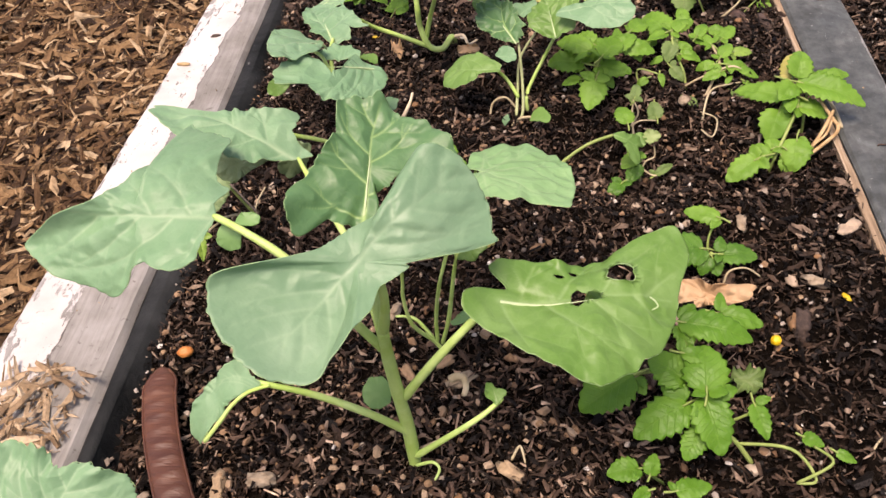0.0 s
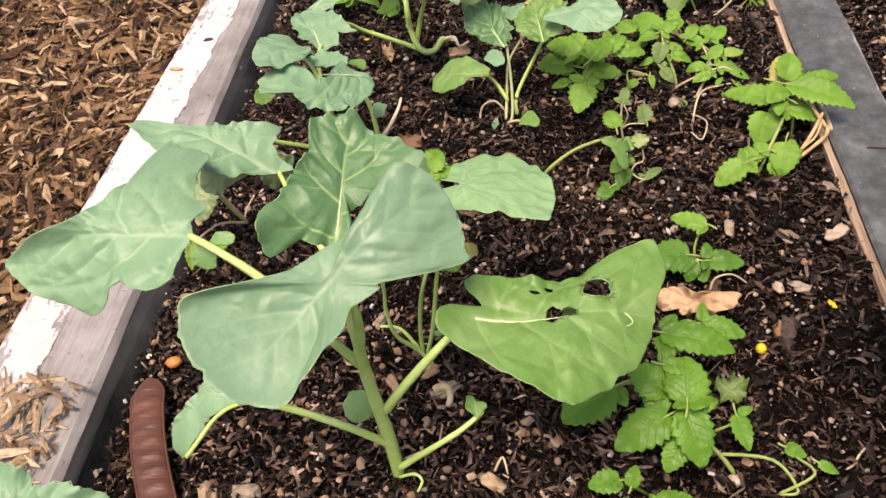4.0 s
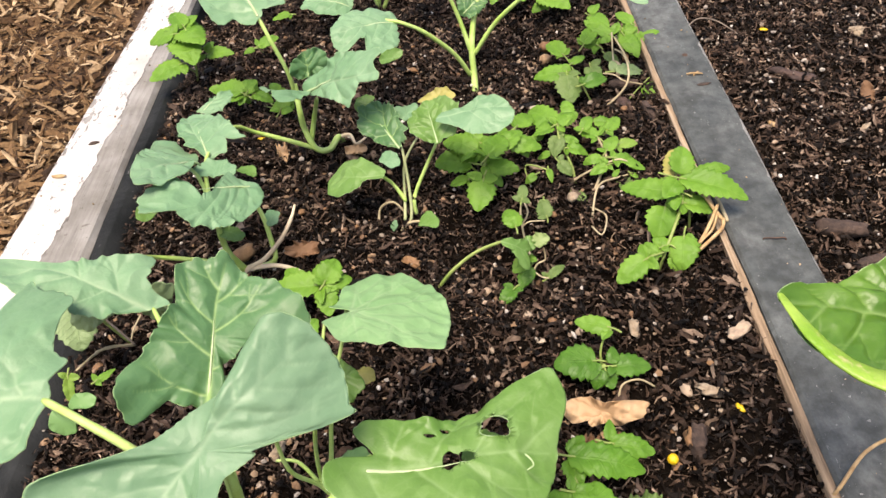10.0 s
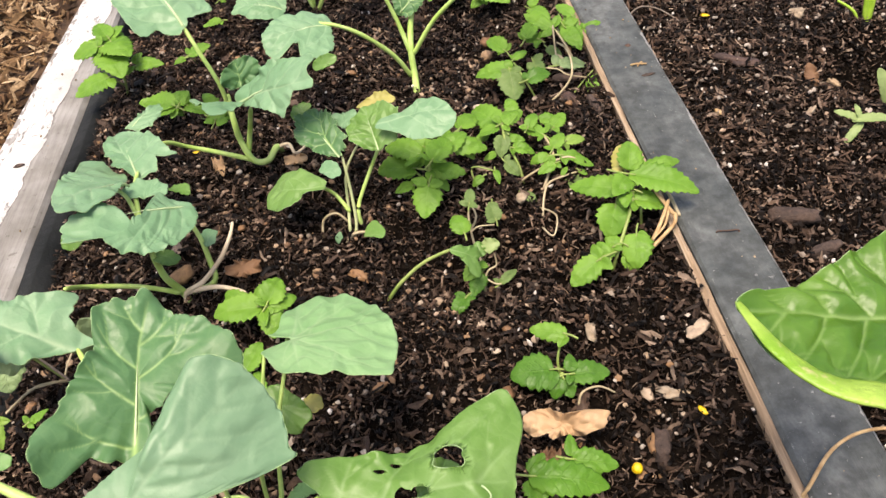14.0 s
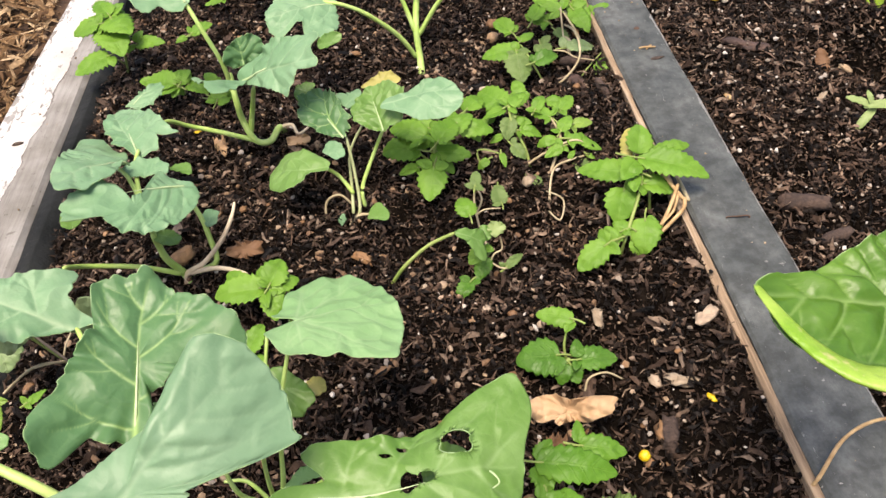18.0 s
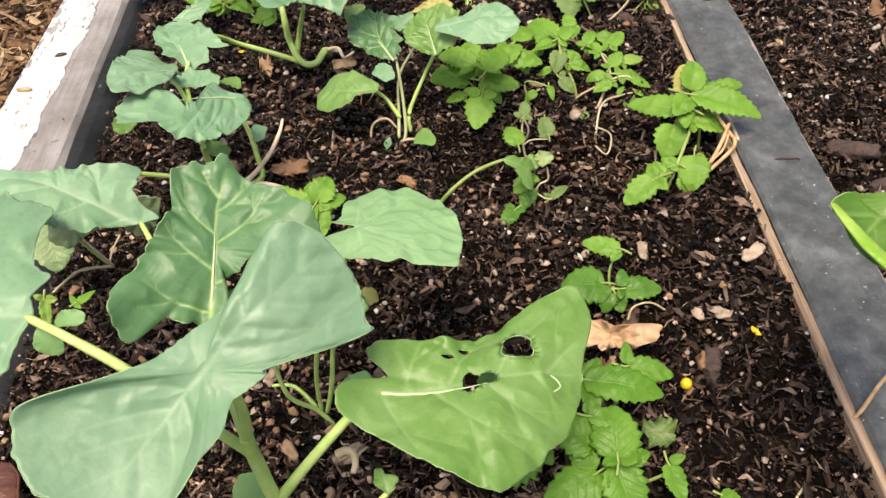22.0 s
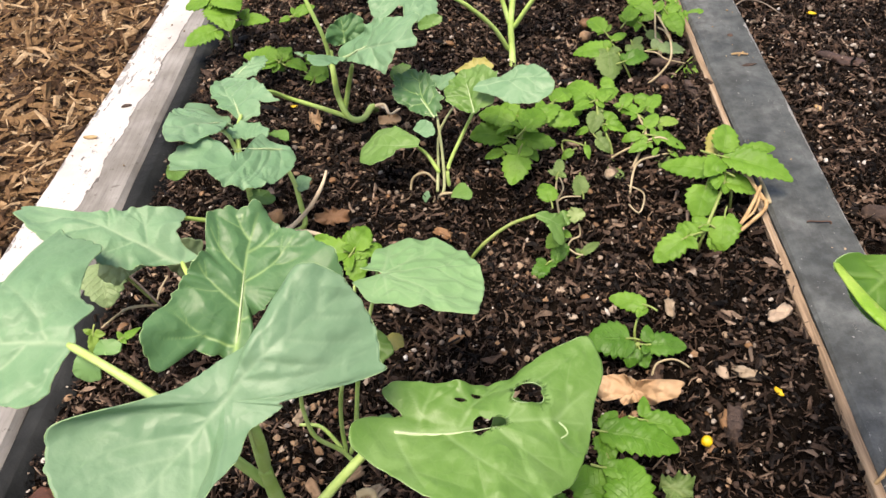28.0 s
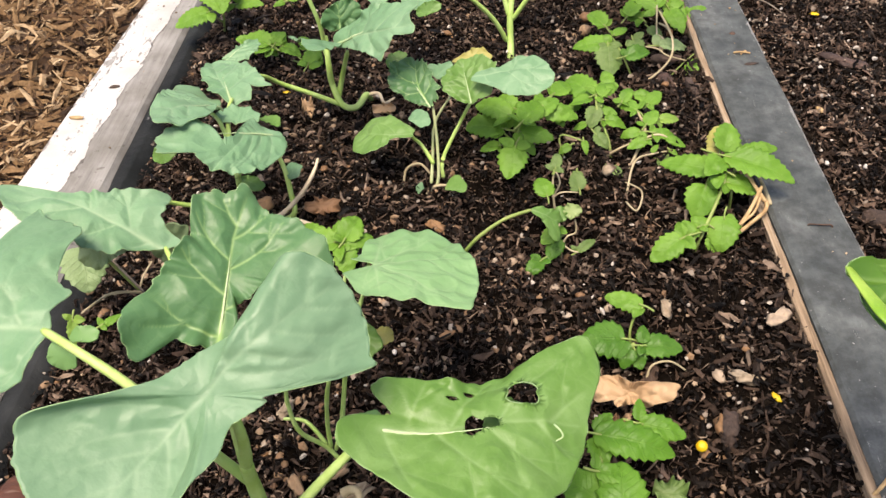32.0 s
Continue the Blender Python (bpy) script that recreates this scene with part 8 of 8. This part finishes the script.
sit('wood_scrap', lump('scrap', 0.0036, LITTER.m, 75, (1.5, 0.65, 0.45), 0.9, rings=9, segs=14, block=0.72), 0.0047, -0.0584, -0.0015, 'orange-brown fibre scrap on the soil', 'wood scrap', 2.5, '')
sit('wood_scrap', lump('scrap', 0.003, CREAM, 76, (1.5, 0.65, 0.45), 0.9, rings=9, segs=14, block=0.72), -0.0471, 0.0202, 0.0005, 'pale cream wood scrap behind the kale stem', 'wood scrap', 1.2, '')
sit('wood_scrap', lump('scrap', 0.0036, CREAM, 77, (1.5, 0.65, 0.45), 0.9, rings=9, segs=14, block=0.72), 0.1327, 0.0280, 0.0015, 'pale cream wood chip by the gray board', 'wood scrap', 2.9, '')
sit('wood_scrap', lump('scrap', 0.003, CREAM, 78, (1.5, 0.65, 0.45), 0.9, rings=9, segs=14, block=0.72), 0.1092, 0.0689, 0.0005, 'pale upright wood splinter in the soil', 'wood scrap', 1.6, '')
sit('wood_scrap', lump('scrap', 0.0034, LITTER.m, 79, (1.5, 0.65, 0.45), 0.9, rings=9, segs=14, block=0.72), 0.1722, 0.1543, -0.0095, 'tan wood chip in the second bed', 'wood scrap', 0.3, '')
sit('wood_scrap', lump('scrap', 0.0026, LITTER.m, 80, (1.5, 0.65, 0.45), 0.9, rings=9, segs=14, block=0.72), 0.2983, 0.2440, -0.0115, 'tan wood chip in the second bed', 'wood scrap', 2.0, '')
sit('wood_scrap', lump('scrap', 0.0026, CREAM, 81, (1.5, 0.65, 0.45), 0.9, rings=9, segs=14, block=0.72), 0.2738, 0.2192, -0.0115, 'pale wood chip in the second bed', 'wood scrap', 0.7, '')
sit('pebble', lump('scrap', 0.0034, STONE.m, 82, (1.5, 0.65, 0.45), 0.9, rings=9, segs=14, block=0.72), 0.0088, 0.1286, -0.0005, 'tan pebble beside the seedling', 'pebble', 2.4, '')

sit('bark_scrap', lump('bark_scrap', 0.0075, REDBARK, 23, (1.5, 0.42, 0.3), 0.3, rings=9, segs=14, block=0.72), 0.2473, 0.2800, -0.0120, 'flat red-brown bark chip on the second bed', 'bark', -0.7, '')
sit('bark_scrap', lump('bark_scrap', 0.0065, REDBARK, 24, (1.3, 0.6, 0.25), 0.3, rings=9, segs=14, block=0.78), 0.2560, 0.2735, -0.0120, 'flat red-brown bark chip on the second bed', 'bark', -0.3, '')
sit('bark_scrap', lump('bark_scrap', 0.0060, REDBARK, 25, (0.6, 1.4, 0.4), 0.3, rings=9, segs=14, block=0.72), 0.1390, 0.2470, 0.0000, 'upright red-brown bark chip by the gray board', 'bark', 0.2, '')
sit('yellow_petal', lump('yellow_petal', 0.0030, STRAW, 26, (0.5, 1.2, 0.35), 0.5), 0.2202, 0.2231, -0.0120, 'curled straw-yellow scrap on the second bed', 'petal', 0.3, '')
sit('wood_scrap', lump('scrap', 0.0044, CREAM, 27, (1.0, 0.8, 0.5), 0.9, rings=9, segs=14, block=0.78), 0.3135, 0.3333, -0.0150, 'pale torn wood scrap on the second bed', 'wood scrap', 0.3, '')
sit('pebble', lump('scrap', 0.0046, STONE.m, 29, (1.1, 0.9, 0.8), 0.4), 0.1010, 0.3300, 0.0010, 'smooth tan pebble on the far soil', 'pebble', 0.1, '')
sit('pebble', lump('scrap', 0.0040, STONE.m, 30, (1.0, 0.9, 0.8), 0.4), 0.0985, 0.3130, 0.0010, 'smooth tan pebble on the far soil', 'pebble', 0.9, '')
tagged(leaf(None, (0.2905, 0.2513, -0.0200), (0.2890, 0.2600, -0.0060), (-0.2, -0.9, 0.3), (8.0, 0.0), blade(17.0, 8.0), arch=0.06, cup=0.4, ripple=0.001, mat=DRYDARK, name='dry_leaf', crumple=0.0012), 'dry brown leaf scrap standing at the hollow', 'dry leaf')
twig = plant('twig', (0.2081, 0.3470, -0.0080), 'thin gray twig lying on the second bed', 'twig')
stem(twig, 'strand', ((0.1985, 0.3440, -0.0060), (0.2081, 0.3480, 0.0000), (0.2210, 0.3465, -0.0020), (0.2345, 0.3370, -0.0090)), 0.0006, 0.0004, TWIG)
board_scrap = plant('dry_sprig', (0.1840, 0.2560, 0.0125), 'tiny brown dry sprig on the gray board', 'debris')
stem(board_scrap, 'strand', ((0.1775, 0.2575, 0.0128), (0.1810, 0.2560, 0.0140), (0.1870, 0.2565, 0.0128)), 0.0007, 0.0005, STRAW)
stem(board_scrap, 'strand', ((0.1810, 0.2550, 0.0128), (0.1835, 0.2572, 0.0138), (0.1850, 0.2590, 0.0128)), 0.0005, 0.0004, STRAW)

straw = plant('dry_straw', (0.1364, 0.1021, -0.0030), 'split dry straw stalk leaning on the gray board', 'straw')
stem(straw, 'strand', ((0.1338, 0.0984, -0.0010), (0.1400, 0.1040, 0.0050), (0.1470, 0.1085, 0.0110), (0.1530, 0.1150, 0.0165), (0.1590, 0.1240, 0.0215)), 0.001, 0.0009, STRAW)
stem(straw, 'strand', ((0.1344, 0.0978, -0.0016), (0.1420, 0.1040, 0.0060), (0.1500, 0.1080, 0.0110), (0.1590, 0.1140, 0.0150), (0.1605, 0.1190, 0.0170)), 0.0008, 0.001, STRAW)
stem(straw, 'strand', ((0.1470, 0.1090, 0.0100), (0.1480, 0.1085, 0.0130), (0.1545, 0.1140, 0.0150), (0.1585, 0.1215, 0.0190)), 0.0004, 0.0007, STRAW)
stem(straw, 'strand', ((0.1600, 0.1180, 0.0170), (0.1570, 0.1230, 0.0200), (0.1535, 0.1290, 0.0240), (0.1510, 0.1340, 0.0260)), 0.001, 0.0007, STRAW)
stem(straw, 'strand', ((0.1639, 0.1212, 0.0125), (0.1631, 0.1349, 0.0145), (0.1606, 0.1501, 0.0155), (0.1583, 0.1571, 0.0160)), 0.001, 0.0006, PALESTEM)

tendril = plant('dry_tendril', (0.1592, -0.0251, 0.0000), 'thin dry tendril lying across the gray board', 'tendril')
stem(tendril, 'strand', ((0.1592, -0.0251, 0.0000), (0.1614, -0.0266, 0.0140), (0.1727, -0.0171, 0.0200), (0.1863, -0.0116, 0.0200), (0.2036, -0.0086, 0.0140)), 0.0008, 0.0006, STRAW)

rootlet = plant('dry_rootlet', (0.0957, 0.0331, -0.0020), 'curled thin dry rootlet on the soil', 'rootlet')
stem(rootlet, 'strand', ((0.0957, 0.0331, -0.0020), (0.0979, 0.0360, 0.0030), (0.1050, 0.0369, 0.0040), (0.1122, 0.0368, -0.0020)), 0.0005, 0.0004, PALESTEM)

rootlet_b = plant('dry_rootlet', (0.1026, 0.1452, -0.0030), 'curled thin dry rootlet near the plants', 'rootlet')
stem(rootlet_b, 'strand', ((0.1026, 0.1452, -0.0030), (0.1058, 0.1323, 0.0020), (0.1099, 0.1454, 0.0030), (0.1040, 0.1597, -0.0020)), 0.0005, 0.0004, PALESTEM)

rootlet_c = plant('dry_rootlet', (0.1299, -0.0563, -0.0030), 'thin dry rootlets beside the front soil', 'rootlet')
stem(rootlet_c, 'strand', ((0.1299, -0.0563, -0.0030), (0.1342, -0.0502, 0.0020), (0.1390, -0.0455, 0.0020)), 0.0005, 0.0004, PALESTEM)
stem(rootlet_c, 'strand', ((0.0046, -0.0532, -0.0030), (0.0080, -0.0502, 0.0020), (0.0099, -0.0556, -0.0010)), 0.0006, 0.0004, PALESTEM)

pod = plant('seed_pod', (-0.1491, -0.0067, -0.0040), 'long flat reddish-brown dry seed pod on the soil', 'seed pod')
seed_pod(pod, (-0.1491, -0.0067, -0.0040), (-0.1154, -0.0880, -0.0020), 0.0068)
tagged(leaf(None, (0.0741, 0.0287, 0.0095), (0.1040, 0.0190, 0.0125), (-0.16, -0.62, 0.77), (13.6, -6.2), (17.3, 18.3, 19.4, 12.7, 9.2, 6.9, 5.6, 4.8, 4.3, 4.0, 4.2, 4.5, 5.1, 6.0, 7.2, 7.9, 9.1, 10.9, 13.0, 14.8, 14.7, 15.0, 14.0, 12.9, 6.5, 6.7, 6.9, 6.9, 5.9, 5.3, 4.9, 4.7, 4.6, 4.8, 5.4, 6.3, 7.9, 9.3, 10.5, 12.6), arch=0.0, cup=0.0, ripple=0.002, mat=DRYLEAF, name='dry_leaf', rough_edge=1.0, crumple=0.0036), 'crumpled dry tan leaf lying on the soil', 'dry leaf')
tagged(leaf(None, (-0.0574, 0.1459, 0.0020), (-0.0375, 0.1396, 0.0040), (-0.2407, -0.4955, 0.8346), (10.6, -0.9), (8.9, 10.0, 6.2, 4.3, 3.8, 3.8, 4.5, 6.9, 10.2, 9.1, 6.1, 5.2, 5.0, 4.8, 5.3, 7.1), arch=0.06, cup=0.25, ripple=0.002, mat=DRYDARK, name='dry_leaf', rough_edge=1.0, crumple=0.0009), 'dry brown leaf scrap beside the kale stem', 'dry leaf')
tagged(leaf(None, (-0.0332, 0.2293, 0.0030), (-0.0136, 0.2279, 0.0030), (-0.0508, -0.7122, 0.7002), (9.6, -0.8), (6.7, 6.0, 3.9, 3.2, 3.1, 3.1, 3.8, 5.9, 7.1, 6.4, 4.4, 3.3, 3.0, 3.2, 4.1, 6.0), arch=0.06, cup=0.25, ripple=0.002, mat=DRYLEAF, name='dry_leaf', rough_edge=1.0, crumple=0.0009), 'dry tan leaf scrap at the kale stem', 'dry leaf')
tagged(leaf(None, (-0.0740, 0.2391, 0.0030), (-0.0646, 0.2274, 0.0010), (0.1755, -0.0276, 0.9841), (7.2, 0.8), (7.2, 4.1, 3.1, 2.8, 3.0, 3.9, 5.3, 6.0, 6.7, 4.4, 3.1, 2.7, 2.8, 3.4, 5.3, 6.5), arch=0.06, cup=0.25, ripple=0.002, mat=DRYLEAF, name='dry_leaf', rough_edge=1.0, crumple=0.0009), 'dry tan leaf scrap beside the yellow petal', 'dry leaf')
tagged(leaf(None, (0.0752, 0.0106, 0.0020), (0.0841, 0.0090, 0.0040), (-0.2421, -0.9021, 0.3571), (4.6, -0.4), (4.0, 3.5, 2.9, 2.8, 3.3, 3.0, 3.1, 3.8, 4.2, 3.2, 2.8, 2.8, 3.4, 3.3, 3.1, 3.5), arch=0.06, cup=0.25, ripple=0.002, mat=DRYDARK, name='dry_leaf', rough_edge=1.0, crumple=0.0009), 'dry brown leaf scrap under the tan leaf', 'dry leaf')
tagged(leaf(None, (0.0899, -0.0180, 0.0030), (0.0992, -0.0254, 0.0020), (0.0147, -0.1161, 0.9931), (6.4, 0.7), (6.2, 5.5, 5.7, 6.7, 6.0, 4.9, 4.7, 5.4, 6.6, 5.9, 5.2, 5.4, 6.6, 6.1, 5.2, 5.3), arch=0.06, cup=0.25, ripple=0.002, mat=BALM_DULL, name='dry_leaf', rough_edge=1.0, crumple=0.0009), 'withered brown-green leaf beside the lemon balm', 'dry leaf')


# ---- loose ground cover: bark shreds, perlite and mulch, nearest stretch finest ----
def cover(name, me, label, category):
    return tagged(thing(name, me), label, category, kind="stuff")


cover("soil_shreds", scatter("soil_shreds", 60000, -0.162, 0.159, -0.13, 0.6, soil_height, SHRED, 0.0016, 0.0088, (0.07, 0.3), (0.5, 1.0), 11, 0.0007, 0.5, 2.0, 0.003), "dark bark shreds of the potting soil", "soil")
cover("soil_crumbs", grains("soil_crumbs", 28000, -0.162, 0.159, -0.13, 0.6, soil_height, SHRED, 0.0008, 0.0034, 12, 2.0, 0.75, 0.0032), "small dark crumbs of potting soil", "soil")
cover("bark_pieces", scatter("bark_pieces", 420, -0.16, 0.157, -0.13, 0.6, lambda x, y: soil_height(x, y) + 0.002, SHRED, 0.006, 0.015, (0.2, 0.5), (0.15, 0.4), 31, 0.0007, 0.25, 2.0, 0.0015), "larger flat bark pieces on the soil", "bark")
cover("perlite_grains", grains("perlite_grains", 1700, -0.162, 0.159, -0.13, 0.6, lambda x, y: soil_height(x, y) + 0.0024, PERLITE.m, 0.0009, 0.0038, 13, 2.4, 0.8, 0.0016), "white perlite and grit grains in the soil", "perlite")
cover("grit_grains", grains("grit_grains", 950, -0.16, 0.12, -0.12, 0.5, lambda x, y: soil_height(x, y) + 0.0022, GRIT.m, 0.0011, 0.0044, 21, 2.6, 0.8, 0.0016), "tan and orange grit grains in the soil", "grit")
cover("dry_shreds", scatter("dry_shreds", 2600, -0.13, 0.06, -0.12, -0.005, lambda x, y: soil_height(x, y) + 0.0018, SHRED_PALE, 0.0016, 0.0085, (0.1, 0.35), (0.4, 0.9), 71, 0.0007, 0.4, 2.0, 0.002), "paler gray-brown shreds on the soil round the large kale plant", "soil")
cover("tan_grit", grains("tan_grit", 240, -0.14, 0.05, -0.11, 0.02, lambda x, y: soil_height(x, y) + 0.0022, GRIT.m, 0.0016, 0.0056, 72, 2.0, 0.8, 0.0016), "tan grit grains on the soil round the large kale plant", "grit")
cover("side_shreds", scatter("side_shreds", 42000, 0.196, 0.5, -0.06, 0.55, side_height, SHRED_LIGHTER, 0.0015, 0.0085, (0.07, 0.3), (0.5, 1.0), 14, 0.0007, 0.5, 2.0, 0.003), "dark bark shreds of the second bed", "soil")
cover("side_crumbs", grains("side_crumbs", 15000, 0.196, 0.5, -0.06, 0.55, side_height, SHRED_LIGHTER, 0.0009, 0.0036, 24, 2.0, 0.75, 0.0032), "small dark crumbs of the second bed", "soil")
cover("side_perlite", grains("side_perlite", 2200, 0.196, 0.5, -0.06, 0.55, lambda x, y: side_height(x, y) + 0.0024, PERLITE.m, 0.001, 0.004, 15, 2.4, 0.8, 0.0016), "white perlite and grit grains in the second bed", "perlite")
for name, n, x0, x1, y0, y1, high, mat, seed in (("soil_shreds_far", 5000, -0.162, 0.158, 0.6, 1.19, soil_height, SHRED, 51), ("soil_shreds_near", 5000, -0.162, 0.158, -0.69, -0.13, soil_height, SHRED, 52), ("side_shreds_far", 7000, 0.198, 0.99, 0.55, 1.19, side_height, SHRED_LIGHTER, 53), ("side_shreds_near", 8000, 0.198, 0.99, -0.69, -0.06, side_height, SHRED_LIGHTER, 54), ("side_shreds_outer", 5000, 0.5, 0.99, -0.06, 0.55, side_height, SHRED_LIGHTER, 55)):
    cover(name, scatter(name, n, x0, x1, y0, y1, high, mat, 0.004, 0.018, (0.15, 0.5), (0.3, 0.6), seed, 0.001, 0.4, 1.6, 0.003), "dark bark shreds covering the rest of the bed", "soil")
cover("mulch_shreds", scatter("mulch_shreds", 33000, -0.7, -0.227, -0.12, 0.95, mulch_height, MULCH, 0.004, 0.026, (0.07, 0.24), (0.25, 0.6), 16, 0.001, 0.35, 1.8, 0.006), "brown shredded bark mulch covering the path", "mulch")
cover("board_litter", scatter("board_litter", 620, -0.222, -0.181, -0.12, -0.004, lambda x, y: -0.0068, LITTER.m, 0.0014, 0.018, (0.06, 0.3), (0.3, 0.7), 17, 0.0006, 0.2, 2.4, 0.003, 0.04), "bark chips and crumbs lying on the white board", "mulch")
cover("board_crumbs", grains("board_crumbs", 40, 0.164, 0.194, -0.05, 0.5, lambda x, y: 0.0122, LITTER.m, 0.0005, 0.0017, 41, 2.5), "dark soil crumbs on the gray board", "soil")
cover("timber_crumbs", grains("timber_crumbs", 60, -0.226, -0.18, -0.02, 0.55, lambda x, y: -0.0072, LITTER.m, 0.0006, 0.002, 42, 2.5), "dark soil crumbs on the white timber", "soil")

# larger chips of the litter on the white board
chip_rng = random.Random(8)
for k in range(15):
    u = chip_rng.random()
    chip = thing("wood_chip", scatter("wood_chip", 1, 0, 0, 0, 0, lambda x, y: 0.0, LITTER.m, 0.006, 0.015, (0.15, 0.4), (0.3, 0.5), 90 + k, 0.0, 0.08, 1.6, 0.0, 0.06))
    chip.location = (-0.214 + 0.03 * chip_rng.random(), -0.02 - 0.08 * u, -0.0045 + 0.002 * (k % 3))
    chip.rotation_euler = (chip_rng.uniform(-0.15, 0.15), chip_rng.uniform(-0.15, 0.15), chip_rng.uniform(0, 6.28))
    tagged(chip, "tan splintered wood chip lying on the white board", "wood chip", "wood chips on the white board")

# pebbles of the near soil, each a piece of the bed
pebble_meshes = [lump("pebble", 0.0022, STONE.m, k + 30, (1, 0.85, 0.75), 0.55, 5, 7) for k in range(8)]
rng = random.Random(5)
for k in range(290):
    x, y = -0.16 + 0.315 * rng.random() ** 1.25, -0.09 + 0.5 * rng.random() ** 1.3
    ob = part("pebble", pebble_meshes[k % 8], soil)
    s = rng.choice((0.4, 0.5, 0.6, 0.7, 0.8, 1.2))
    ob.location, ob.rotation_euler, ob.scale = (x, y, soil_height(x, y) + 0.0022), (rng.uniform(-0.5, 0.5), rng.uniform(-0.5, 0.5), rng.uniform(0, 6)), (s * rng.uniform(0.9, 1.5), s, s * 0.8)
# large bark chips of the path beside the white board, each a piece
chip_meshes = []
for k in range(8):
    c = scatter("bark_chip", 1, 0, 0, 0, 0, lambda x, y: 0.0, MULCH, 0.022, 0.034, (0.12, 0.3), (0.2, 0.4), 60 + k, 0.0, 0.1)
    chip_meshes.append(c)
for k in range(280):
    x, y = rng.uniform(-0.5, -0.236), rng.uniform(-0.05, 0.6)
    ob = part("bark_chip", chip_meshes[k % 8], path_bed)
    ob.location, ob.rotation_euler = (x, y, mulch_height(x, y) + 0.004), (rng.uniform(-0.2, 0.2), rng.uniform(-0.2, 0.2), rng.uniform(0, 6))
